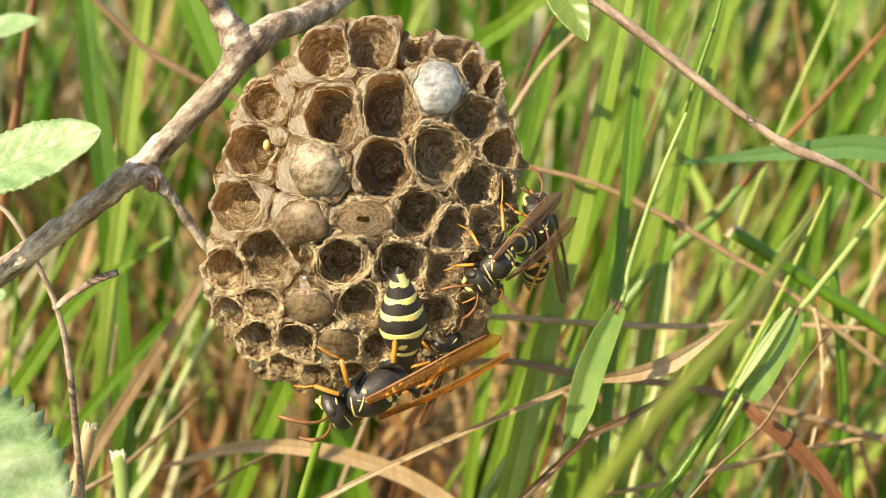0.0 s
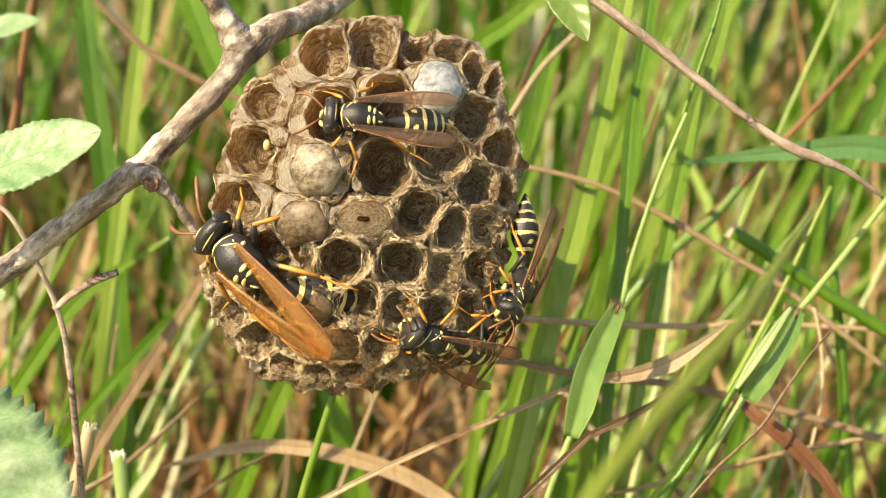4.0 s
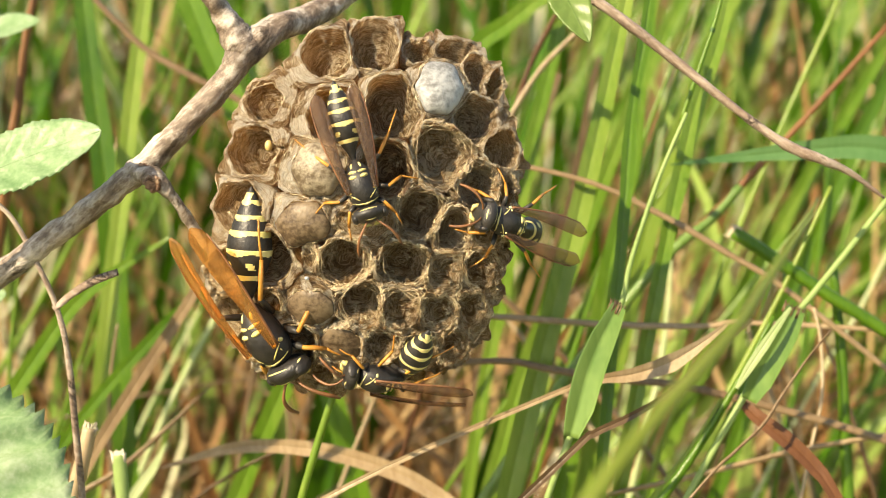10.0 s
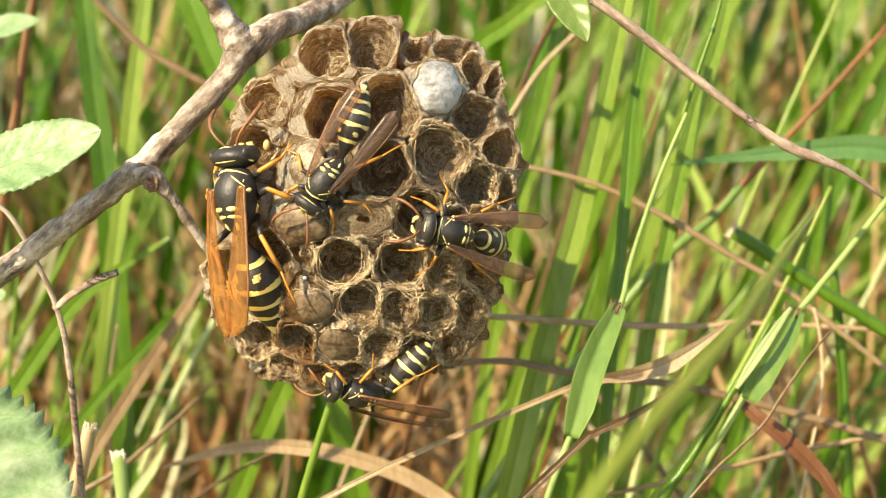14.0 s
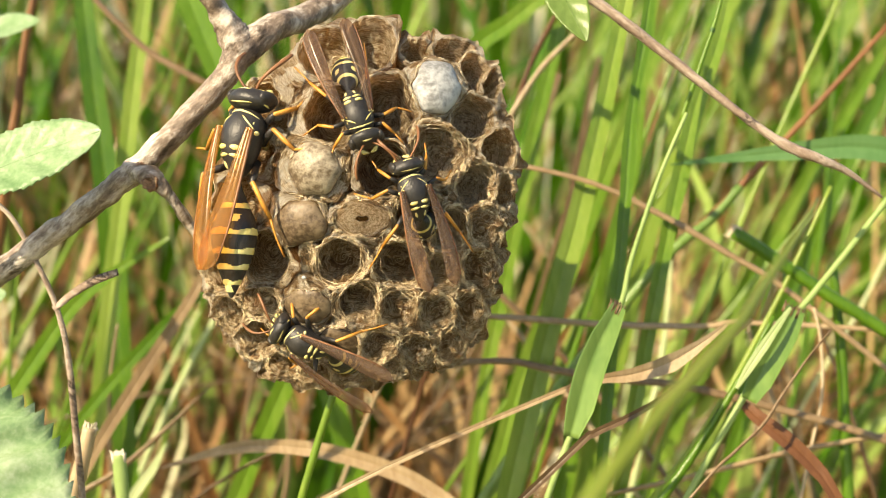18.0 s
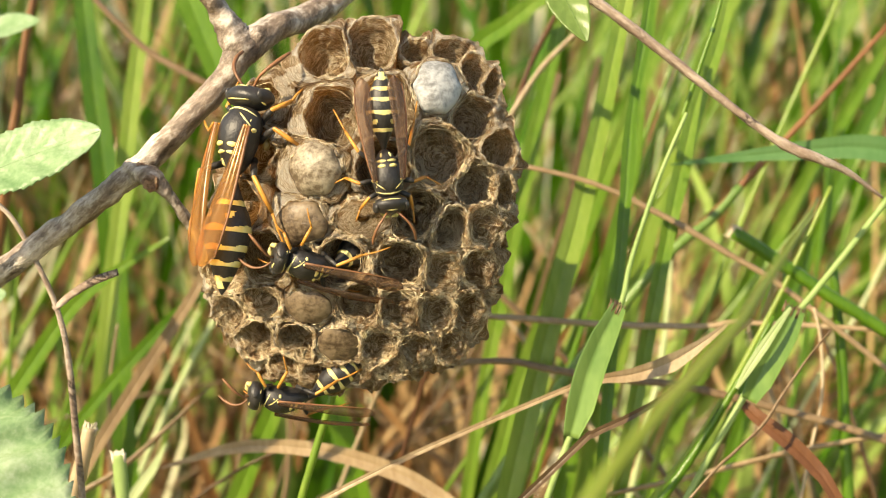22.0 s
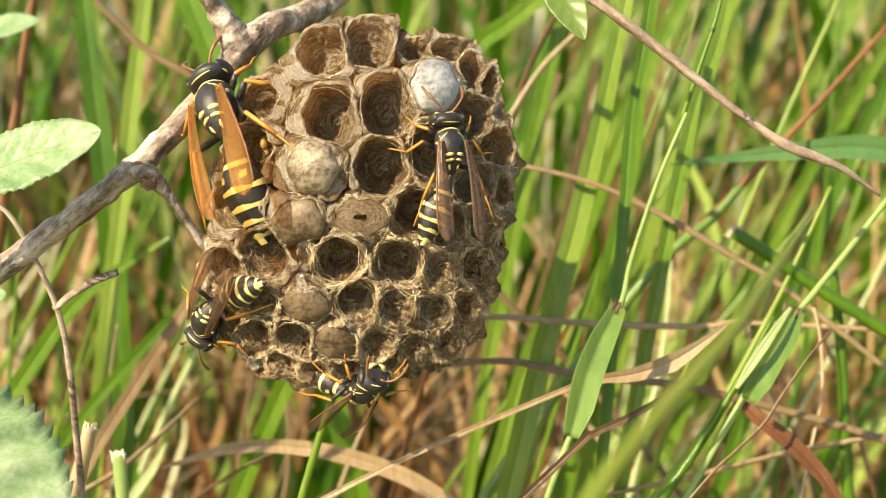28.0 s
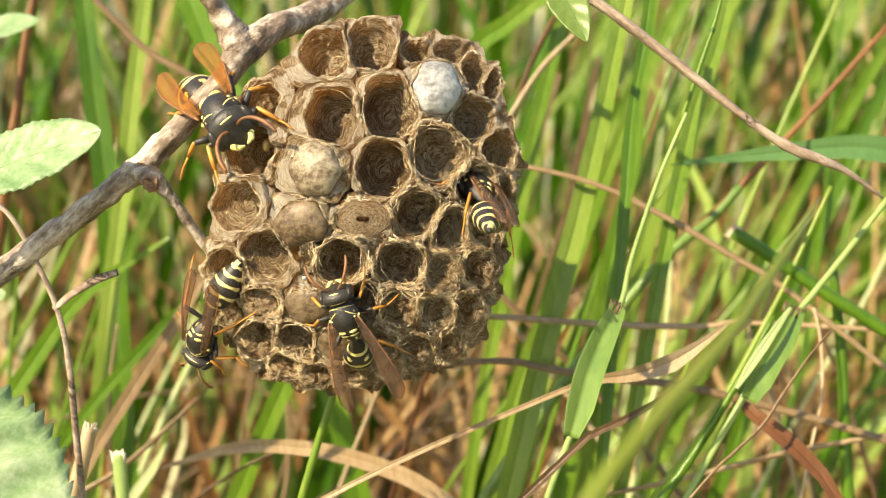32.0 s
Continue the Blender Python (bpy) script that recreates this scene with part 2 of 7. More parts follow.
def tube(bm, pts, radii, sides=8, rough=0.0, freq=0.4, mat=0, flat=1.0):
    """A closed tapered tube along pts; rough: uneven radius; flat: height against width."""
    rings = []
    side = None
    for i, p in enumerate(pts):
        d = (pts[min(i + 1, len(pts) - 1)] - pts[max(i - 1, 0)]).normalized()
        if side is None:
            side = d.orthogonal().normalized()
        side = (side - d * side.dot(d)).normalized()
        up = d.cross(side)
        ring = []
        for k in range(sides):
            a = 2 * math.pi * k / sides
            o = side * math.cos(a) + up * math.sin(a) * flat
            r = radii[i]
            if rough:
                r *= 1 + rough * noise.noise((p + o * r) * freq) + 0.5 * rough * noise.noise((p + o * r) * freq * 4)
            ring.append(bm.verts.new(p + o * r))
        rings.append(ring)
    faces = []
    for a, b in zip(rings, rings[1:]):
        for k in range(sides):
            faces.append(bm.faces.new((a[k], a[(k + 1) % sides], b[(k + 1) % sides], b[k])))
    faces.append(bm.faces.new(rings[0][::-1]))
    faces.append(bm.faces.new(rings[-1]))
    for f in faces:
        f.material_index = mat
    return rings


def ribbon(path, widths, facing, fold=0.22, thick=0.10, ribs=2, twist=0.0):
    """Verts and quads of a leaf blade along path: folded at the keel, ribbed lengthwise, with a real thickness."""
    verts, faces = [], []
    n, m = len(path), 2 * (ribs + 1)
    for i, p in enumerate(path):
        d = (path[min(i + 1, n - 1)] - path[max(i - 1, 0)]).normalized()
        s = d.cross(Matrix.Rotation(twist * i / n, 3, "Z") @ facing)
        s = s.normalized() if s.length > 1e-4 else d.orthogonal().normalized()
        u = s.cross(d).normalized()
        w = widths[i] / 2
        top, low = [], []
        for k in range(ribs + 1):
            f = 2 * k / ribs - 1
            rise = fold * w * abs(f) + ((0.16 if ribs > 8 else 0.22) * thick if k % 2 == 0 and ribs > 2 else 0.0)
            top.append(p + s * w * f + u * (rise + thick * (1 - f * f)))
            low.append(p + s * w * f + u * (rise - thick * (1 - f * f)))
        verts += top + low[::-1]
    for i in range(n - 1):
        for k in range(m):
            a, b = m * i + k, m * i + (k + 1) % m
            faces.append((a, b, b + m, a + m))
    faces += [tuple(range(m))[::-1], tuple(m * (n - 1) + k for k in range(m))]
    return verts, faces


def to_ground(pts, drop=0.16):
    """Carry a stem on from its lowest point, in a widening curve, down into the soil."""
    a, b = Vector(pts[1]), Vector(pts[0])
    d = (b - a).normalized()
    out = []
    while b.z > 4:
        d = (d + Vector((0, 0.02, -drop))).normalized()
        b = b + d * 24
        out.insert(0, tuple(b))
    out.insert(0, tuple(b + d * 8))
    return [*out, *pts]


# ---- ground ----
gb2 = bmesh.new()
size, cells = 60.0, 60
for iy in range(cells + 1):
    for ix in range(cells + 1):
        u, v = ix / cells * 2 - 1, iy / cells * 2 - 1
        x, y = size * u * abs(u) ** 2.2, size * v * abs(v) ** 2.2
        gb2.verts.new((x * 1000, y * 1000, 14 * noise.noise(Vector((x * 3, y * 3, 0)))))
gb2.verts.ensure_lookup_table()
for iy in range(cells):
    for ix in range(cells):
        a = iy * (cells + 1) + ix
        gb2.faces.new([gb2.verts[k] for k in (a, a + 1, a + cells + 2, a + cells + 1)])
ground = part("ground", gb2, EARTH, None)
tagged(ground, "dark earth under dry grass litter", "ground", kind="structure")

# ---- the sward behind: uncounted blades, green and dry ----
def sward(name, count, seed, mat, far, height, width, lean, label, around=False):
    r = random.Random(seed)
    verts, faces = [], []
    for _ in range(count):
        y = far[0] + (far[1] - far[0]) * r.random() ** 1.5
        x = (r.random() * 2 - 1) * (90 + 0.46 * y)
        foot = Vector((x - 50, y, -3))
        if around:
            turn = r.uniform(-2.45, 2.45) - 1.5708
            foot = Vector((math.cos(turn) * y, math.sin(turn) * y, -3))
        hgt = r.uniform(*height)
        a = radians(r.gauss(lean[0] + 26 * x / (90 + 0.46 * y), lean[1]))
        tilt = radians(r.gauss(0, 9))
        tip = foot + Vector((math.sin(a) * hgt, math.sin(tilt) * hgt * 0.6, math.cos(a) * hgt))
        bend = Vector((r.gauss(0.05, 0.08) * hgt, r.gauss(0, 0.05) * hgt, 0.05 * hgt))
        n = 7
        path = []
        for i in range(n + 1):
            t = i / n
            path.append(foot.lerp(tip, t) + bend * (4 * t * (1 - t)))
        w = r.uniform(*width)
        facing = Vector((r.gauss(0, 0.9), -1, r.gauss(0.1, 0.3)))
        turn = r.gauss(0, 0.9)
        v, f = ribbon(path, [w * (0.75 + 0.25 * math.sin(i / n * 3)) * (1 - (i / n) ** 3.5 * 0.93) for i in range(n + 1)], facing, r.uniform(0.05, 0.4), 0.06 + 0.02 * w, 2, turn)
        o = len(verts)
        verts += v
        faces += [tuple(k + o for k in q) for q in f]
    ob = new(name, raw_mesh(name, verts, faces, mat, False))
    return tagged(ob, label, "grass", kind="stuff")


sward("grass", 215, 3, GREEN, (225, 560), (170, 420), (2.4, 6.6), (13, 17), "tall bright green grass standing behind the nest")
sward("grass", 640, 4, GREEN, (560, 2000), (200, 480), (3.0, 10.0), (13, 18), "tall bright green grass further off in the sun")
sward("dry_grass", 850, 5, DRY, (230, 640), (60, 270), (0.7, 3.0), (20, 30), "dry brown grass stems tangled low among the green")
sward("dry_grass", 600, 6, DRY, (560, 1900), (120, 400), (2.0, 6.5), (14, 28), "dry brown stems among the grass further off")
sward("grass", 700, 8, GREEN, (2000, 7000), (260, 520), (10, 24), (14, 12), "far grass of the meadow")
# pale blades added as blurred highlights between the green; the brightness is their colour
sward("pale_grass", 110, 15, STRAW_GLINT, (240, 800), (90, 260), (1.2, 4.0), (16, 20), "pale grass blades painted in as sun glints")
sward("pale_grass", 380, 16, STRAW_GLINT, (650, 3400), (180, 460), (2.2, 6.5), (16, 22), "pale grass blades painted in as far sun glints")
sward("dry_grass", 560, 17, DRY, (205, 460), (40, 150), (0.7, 3.0), (24, 38), "short rusty dead stems low among the grass")
sward("litter", 2300, 9, DRY, (240, 1000), (40, 230), (0.9, 3.4), (30, 55), "brown dead grass litter lying on the soil")
sward("grass", 1100, 11, GREEN, (620, 4200), (140, 330), (3.0, 9.0), (10, 14), "green meadow grass all around", True)
sward("dry_grass", 600, 12, DRY, (560, 3600), (60, 260), (2.0, 6.0), (14, 30), "dry brown grass all around", True)


# ---- single stems and blades near the nest ----
def stalk(name, mat, pts, widths, label, round_stem=False, rooted=True, facing=(0.2, -1, 0.25), fold=0.25):
    short = name[1] if isinstance(name, tuple) else name
    facing = (0.2, -0.7, 0.75) if mat is OLIVE else facing
    full = to_ground(pts) if rooted else pts
    path = smooth_path(full, 6)
    wid = lerp_list([widths[0]] * (len(full) - len(pts)) + list(widths), len(path))
    if round_stem:
        bm = bmesh.new()
        tube(bm, path, [w / 2 for w in wid], 9, 0.16 if short == "straw" else 0.08, 0.5, flat=0.6 if short == "straw" else 0.85)
        me = mesh_of(short, bm, mat)
    else:
        v, f = ribbon(path, wid, Vector(facing), 0.42 if short == "sheath" else fold, 0.09, 12 if short == "sheath" else 6)
        me = raw_mesh(short, v, f, mat, short == "sheath")
    if isinstance(name, tuple):
        ob = new(short, me)
        ob.parent = plant(name[0], label) if rooted else PLANTS[-1]
        if short == "stub":
            torn(ob, path[-1], path[-1] - path[-3], wid[-1] * 0.8, PALE_STRAW, 0.22)
        if round_stem and short == "stem":
            bm = bmesh.new()
            k = len(path) * 3 // 5
            tube(bm, [path[k].lerp(path[k + 1], f) for f in (-0.25, -0.1, 0.0, 0.1, 0.3)], [wid[k] * g for g in (0.50, 0.60, 0.56, 0.62, 0.50)], 8)
            part("node", bm, SHEATH, ob, "swollen joint of the stem")
        if not round_stem and max(widths) > 0.5:
            bm = bmesh.new()
            tube(bm, path, [max(0.02, 0.03 * w) for w in wid], 5)
            if short == "sheath":
                torn(ob, path[-1], path[-1] - path[-3], wid[-1], DRY_NEAR, 0.08)
                return ob
            part("midrib", bm, GREEN_NEAR if mat is GREEN_NEAR else mat, ob)
        return ob
    return tagged(new(short, me), label, "straw", "dry straws")


def torn(parent, at, way, width, mat, thick=0.12):
    """Ragged slivers at a torn end."""
    r = random.Random(int(abs(at.x) * 10))
    bm = bmesh.new()
    way = way.normalized()
    side = way.cross(Vector((0, 1, 0))).normalized()
    for k in range(30):
        o = at + side * width * r.uniform(-0.5, 0.5) + Vector((0, r.uniform(-0.3, 0.1), 0))
        tip = o + way * r.uniform(0.1, 0.7) + side * r.uniform(-0.3, 0.3)
        tube(bm, [o - way * 0.8, o, tip], [thick * 0.9, thick, thick * 0.3], 5)
    return part("torn_end", bm, mat, parent, "torn ragged end")


PLANTS = []


def plant(kind, label):
    ob = new(kind)
    PLANTS.append(tagged(ob, label, "grass", "grass plants beside the nest"))
    return ob


stalk(("grass_plant", "stem"), PALE_GREEN, [(10.6, 116.6, 200.5), (13.4, 118.5, 207.9), (18.5, 122.0, 220.6), (19.8, 123.3, 225.8), (22.6, 125.5, 233.8), (25.6, 127.3, 240.7)], [0.77, 0.77, 0.71, 0.59, 0.53, 0.48], "pale green grass stem with a torn sheath", round_stem=True)
stalk(("grass_plant", "stem"), GREEN_NEAR, [(25.8, 131.1, 239.2), (27.6, 132.4, 244.2), (29.5, 133.9, 249.6), (30.7, 135.1, 254.3)], [0.55, 0.55, 0.49, 0.43], "thin upper grass stem", round_stem=True, rooted=False)
stalk(("grass_plant", "sheath"), SHEATH, [(12.5, 111.1, 211.1), (13.3, 111.9, 213.8), (14.3, 113.2, 217.0), (15.6, 114.5, 219.8), (16.7, 115.5, 221.6), (17.5, 116.4, 222.9)], [1.6, 2.9, 3.1, 2.8, 2.2, 1.6], "folded green leaf sheath with brown torn top", rooted=False)
stalk(("grass_plant", "stem"), GREEN_NEAR, [(21.5, 124.7, 192.2), (28.6, 127.3, 202.1), (33.7, 129.5, 210.1), (37.5, 131.3, 216.9)], [1.41, 1.15, 0.83, 0.70], "upright green grass stem in the meadow", round_stem=True)
stalk(("grass_plant", "stem"), PALE_GREEN, [(33.7, 127.1, 209.0), (38.9, 129.3, 216.9), (41.4, 130.1, 220.0), (45.2, 131.3, 224.6), (49.9, 132.9, 230.4)], [0.88, 0.88, 0.85, 0.81, 0.76], "pale green grass stem above its sheath", round_stem=True)
stalk(("grass_plant", "sheath"), SHEATH, [(32.5, 121.4, 210.8), (33.6, 122.0, 212.9), (35.0, 123.1, 215.0), (36.6, 124.2, 217.3), (37.9, 125.3, 219.7)], [1.9, 3.0, 3.1, 2.9, 2.3], "folded blue-green leaf sheath torn at the top", rooted=False)
stalk(("grass_plant", "fold"), PALE_GREEN, [(31.0, 120.4, 212.5), (32.2, 120.8, 214.6), (33.9, 121.6, 216.9), (35.6, 122.7, 218.9), (37.1, 123.9, 220.3)], [0.4, 1.0, 1.1, 0.8, 0.4], "pale turned-in edge of the sheath", rooted=False)
stalk(("grass_plant", "blade"), DEEP, [(63.8, 145.3, 222.6), (59.6, 147.4, 230.7), (52.6, 148.1, 233.2), (42.9, 148.0, 232.8), (28.0, 147.6, 231.2)], [2.51, 3.20, 3.20, 2.23, 0.14], "long green grass blade bent sideways")
stalk(("grass_plant", "stem"), SHEATH, [(5.8, 150.7, 184.8), (13.5, 153.6, 195.9), (21.1, 156.3, 205.9), (30.3, 159.1, 216.3), (36.6, 160.5, 221.4), (40.3, 161.6, 225.5)], [1.95, 1.85, 1.75, 1.65, 1.5, 1.38], "thick green grass stem", round_stem=True)
stalk(("grass_plant", "stem"), RUST, [(33.8, 159.9, 219.2), (38.8, 161.2, 224.0), (43.0, 162.3, 228.3), (48.7, 163.9, 234.0), (61.0, 167.4, 247.3)], [1.3, 1.1, 0.95, 0.85, 0.75], "rust-red upper stem of a grass", round_stem=True, rooted=False)
stalk("straw", DRY_NEAR, [(42.9, 143.5, 215.9), (35.2, 144.7, 220.6), (27.6, 145.9, 224.9), (18.5, 147.0, 229.0), (8.1, 147.6, 231.5)], [0.84, 0.91, 0.91, 0.77, 0.63], "dry brown straw behind the nest", round_stem=True)
stalk("straw", DRY_NEAR, [(38.0, 142.5, 212.4), (32.5, 142.4, 212.0), (22.0, 142.5, 212.1), (11.6, 142.6, 212.8), (3.2, 142.8, 213.3)], [0.63, 0.77, 0.84, 0.84, 0.70], "dry tan straw lying across", round_stem=True)
stalk("straw", DRY_NEAR, [(31.3, 138.5, 205.2), (21.7, 138.8, 206.4), (13.5, 139.2, 207.5), (8.0, 139.4, 208.5), (1.1, 139.3, 208.2), (-6.5, 139.0, 206.8)], [1.03, 0.96, 0.96, 0.89, 0.82, 0.69], "dry brown blade lying across", round_stem=True)
stalk(("dry_grass_plant", "blade"), DRY_NEAR, [(6.7, 135.5, 186.3), (-0.3, 137.0, 191.6), (-6.5, 137.8, 194.9), (-15.6, 138.5, 197.3), (-25.3, 138.6, 197.6), (-34.7, 137.9, 195.1)], [1.53, 1.95, 2.09, 1.95, 1.53, 0.28], "dry brown arching grass blade")
stalk(("grass_plant", "stem"), GREEN_NEAR, [(-15.9, 117.9, 197.8), (-13.5, 120.1, 206.0), (-11.6, 121.7, 211.8), (-9.6, 123.7, 219.4)], [0.97, 0.91, 0.84, 0.78], "pale green grass stem below the nest", round_stem=True)
stalk("straw", DEAD_BARK, [(-36.6, 112.6, 208.8), (-37.5, 114.9, 217.5), (-38.7, 116.3, 222.7), (-41.0, 117.6, 227.7), (-43.3, 118.7, 231.5), (-46.1, 119.3, 233.9)], [0.79, 0.68, 0.62, 0.57, 0.57, 0.51], "thin dry brown bent stem", round_stem=True)
stalk("straw", DEAD_BARK, [(-39.0, 116.3, 222.6), (-37.0, 116.7, 224.2), (-35.1, 117.0, 225.3), (-32.6, 117.2, 226.2)], [0.79, 0.79, 1.02, 0.79], "broken end of a dry stem", round_stem=True, rooted=False)
stalk(("grass_plant", "stub"), DRY_NEAR, [(-39.2, 116.4, 200.0), (-38.3, 117.4, 203.7), (-37.7, 118.1, 206.3), (-37.1, 118.8, 208.7)], [1.43, 1.78, 1.66, 1.55], "pale broken straw stub standing up", round_stem=True)
stalk(("grass_plant", "stub"), PALE_GREEN, [(-35.4, 121.6, 195.9), (-35.3, 122.4, 198.9), (-35.5, 123.0, 201.3), (-35.7, 123.6, 203.4)], [1.37, 1.49, 1.62, 1.49], "cut green stem stub", round_stem=True)
stalk(("dry_grass_plant", "blade"), DRY_NEAR, [(-47.1, 147.1, 190.7), (-40.4, 150.0, 201.4), (-33.7, 152.6, 211.5), (-30.0, 154.4, 217.9)], [1.63, 1.78, 1.49, 1.04], "dry brown leaning blade")
stalk(("grass_plant", "blade"), GREEN_NEAR, [(-50.2, 177.6, 188.8), (-51.5, 182.9, 208.4), (-52.8, 186.7, 222.8), (-55.0, 190.9, 238.2), (-56.8, 195.0, 253.5)], [3.70, 4.06, 3.88, 3.53, 2.65], "broad dark green grass blade")
stalk(("grass_plant", "blade"), GREEN_NEAR, [(-24.4, 179.2, 213.9), (-30.4, 183.6, 230.5), (-35.1, 186.3, 240.4), (-40.7, 189.8, 253.7)], [3.44, 3.78, 3.95, 3.44], "broad dark green grass blade")
stalk(("grass_plant", "blade"), GREEN_NEAR, [(-7.0, 176.9, 224.8), (3.8, 181.3, 241.1), (9.7, 182.5, 245.8), (18.0, 184.3, 252.2)], [3.01, 2.84, 2.67, 2.34], "bright green grass blade in the sun")
stalk(("grass_plant", "blade"), GREEN_NEAR, [(4.8, 171.2, 184.0), (6.7, 174.1, 194.8), (9.1, 177.3, 206.7), (11.4, 180.3, 218.1), (14.7, 184.3, 232.9), (18.6, 188.5, 248.7), (20.3, 189.8, 253.7)], [2.06, 2.23, 2.40, 2.58, 2.40, 2.23, 2.06], "broad green grass blade behind the nest")
stalk(("grass_plant", "blade"), GREEN_NEAR, [(19.4, 158.9, 196.3), (21.8, 161.6, 206.2), (23.2, 163.6, 213.8), (24.7, 165.5, 220.7), (26.7, 167.3, 227.5), (27.6, 169.8, 237.0), (29.7, 173.6, 251.1)], [2.68, 3.31, 3.00, 2.05, 1.74, 1.58, 1.26], "yellow-green grass blade in the sun")
stalk(("grass_plant", "blade"), GREEN_NEAR, [(34.0, 193.7, 210.1), (38.2, 197.5, 224.5), (42.3, 200.9, 237.0), (49.8, 204.7, 251.4)], [2.41, 2.79, 2.60, 1.86], "bright green grass blade in the sun")
stalk(("grass_plant", "stem"), OLIVE, [(5.0, 45.2, 235.4), (8.6, 49.1, 238.4), (14.2, 56.9, 240.4), (17.4, 63.2, 241.0), (20.8, 69.7, 241.9), (24.7, 78.1, 242.5)], [0.95, 0.92, 0.84, 0.72, 0.58, 0.30], "broad olive green stem close by", round_stem=True)
stalk(("grass_plant", "blade"), GREEN_NEAR, [(8.9, 164.8, 187.4), (12.8, 168.0, 199.3), (17.7, 170.8, 209.8), (21.6, 173.3, 219.2), (25.3, 175.8, 228.4), (29.4, 178.5, 238.3), (35.6, 181.8, 250.7)], [2.48, 2.89, 2.97, 2.48, 2.23, 1.98, 1.32], "broad green grass blade behind the nest")
stalk(("grass_plant", "blade"), GREEN_NEAR, [(31.4, 184.0, 212.6), (35.1, 187.1, 224.2), (38.6, 189.5, 233.1), (41.9, 192.0, 242.3), (46.6, 194.3, 251.0)], [2.12, 2.82, 3.18, 2.65, 1.41], "bright green grass blade in the sun")
stalk(("grass_plant", "stub"), GREEN_NEAR, [(59.6, 141.3, 207.8), (53.3, 142.5, 212.2), (47.5, 143.4, 215.7), (41.5, 144.5, 219.6), (35.7, 145.4, 223.3)], [1.7, 1.75, 1.75, 1.75, 1.8], "cut green stem stub", round_stem=True)
stalk(("grass_plant", "stem"), GREEN_NEAR, [(22.0, 135.5, 186.3), (31.8, 139.0, 199.0), (38.7, 142.0, 210.5), (43.6, 144.5, 219.9), (47.8, 146.9, 228.6)], [1.11, 0.97, 0.84, 0.70, 0.56], "upright green grass stem in the meadow", round_stem=True)
stalk(("grass_plant", "stem"), GREEN_NEAR, [(30.2, 144.6, 181.4), (37.6, 148.8, 197.1), (40.6, 150.3, 202.9), (45.4, 153.8, 215.8)], [1.19, 1.11, 1.04, 0.89], "upright green grass stem in the meadow", round_stem=True)
stalk("straw", BROWN, [(27.1, 118.0, 202.1), (31.0, 119.6, 205.5), (34.2, 120.9, 208.1), (36.5, 122.3, 211.0), (39.3, 123.8, 214.5), (42.0, 125.2, 217.3)], [0.5, 0.5, 0.55, 0.5, 0.42, 0.3], "thin dark brown dry stem", round_stem=True)
stalk("straw", DRY_NEAR, [(45.0, 138.1, 195.7), (46.7, 140.2, 203.8), (46.5, 142.0, 210.5), (45.7, 143.0, 214.2)], [0.56, 0.56, 0.56, 0.49], "thin tan straw hanging down", round_stem=True)
stalk(("dry_grass_plant", "blade"), RUST, [(43.9, 122.0, 197.7), (41.0, 123.8, 201.9), (37.4, 125.2, 205.1), (34.7, 126.4, 207.0), (33.1, 127.4, 208.4)], [1.4, 1.8, 1.9, 1.5, 0.8], "rust-brown dry grass blade", fold=0.3)
stalk(("grass_plant", "blade"), GREEN_NEAR, [(20.5, 135.6, 225.1), (21.0, 137.3, 229.4), (21.5, 139.4, 234.8), (22.1, 141.4, 239.8), (23.4, 143.7, 246.2), (24.4, 146.0, 252.6)], [1.4, 1.5, 1.8, 1.2, 1.6, 1.3], "bright green grass blade with a kink", fold=0.35)
stalk(("grass_plant", "blade"), GREEN_NEAR, [(14.1, 144.4, 215.6), (15.9, 146.6, 221.5), (17.7, 149.0, 228.2), (19.9, 152.0, 237.0), (21.6, 154.6, 244.4), (23.3, 157.1, 251.3)], [3.0, 3.0, 2.8, 2.5, 2.2, 1.8], "broad dark green grass blade", fold=0.3)
stalk(("grass_plant", "blade"), GREEN_NEAR, [(27.9, 147.2, 222.1), (29.5, 149.6, 228.8), (31.7, 152.6, 237.6), (34.6, 155.2, 245.1), (36.3, 157.5, 251.3)], [2.0, 2.3, 2.2, 1.8, 1.2], "bright green grass blade in the sun", fold=0.35)
stalk(("dry_grass_plant", "blade"), BROWN, [(13.2, 116.3, 207.1), (15.6, 117.3, 208.7), (19.3, 118.3, 210.1), (23.5, 119.5, 212.1), (26.3, 120.6, 214.2), (29.1, 122.0, 216.8), (32.9, 123.3, 219.4)], [0.8, 0.8, 0.8, 0.7, 0.9, 1.0, 0.6], "dark brown dry twisted grass blade", fold=0.5)
stalk(("dry_grass_plant", "blade"), DRY_NEAR, [(12.7, 118.9, 213.0), (16.3, 119.7, 213.8), (20.0, 120.4, 214.1), (24.0, 121.3, 215.1), (27.4, 122.4, 216.8), (30.3, 123.5, 218.6)], [0.6, 0.9, 1.5, 2.0, 1.1, 0.5], "brown dry curled grass blade bent over", fold=0.5)
stalk(("grass_plant", "stem"), GREEN_NEAR, [(51.9, 140.1, 183.8), (51.2, 143.8, 197.7), (50.8, 146.0, 206.1), (49.7, 149.2, 217.9)], [1.73, 1.73, 1.58, 1.30], "upright green grass stem in the meadow", round_stem=True)
stalk("straw", DRY_NEAR, [(13.6, 136.6, 190.3), (29.0, 137.5, 193.7), (42.9, 138.4, 197.0), (56.8, 139.0, 199.4)], [0.97, 1.11, 1.11, 0.97], "brown straw lying across", round_stem=True)
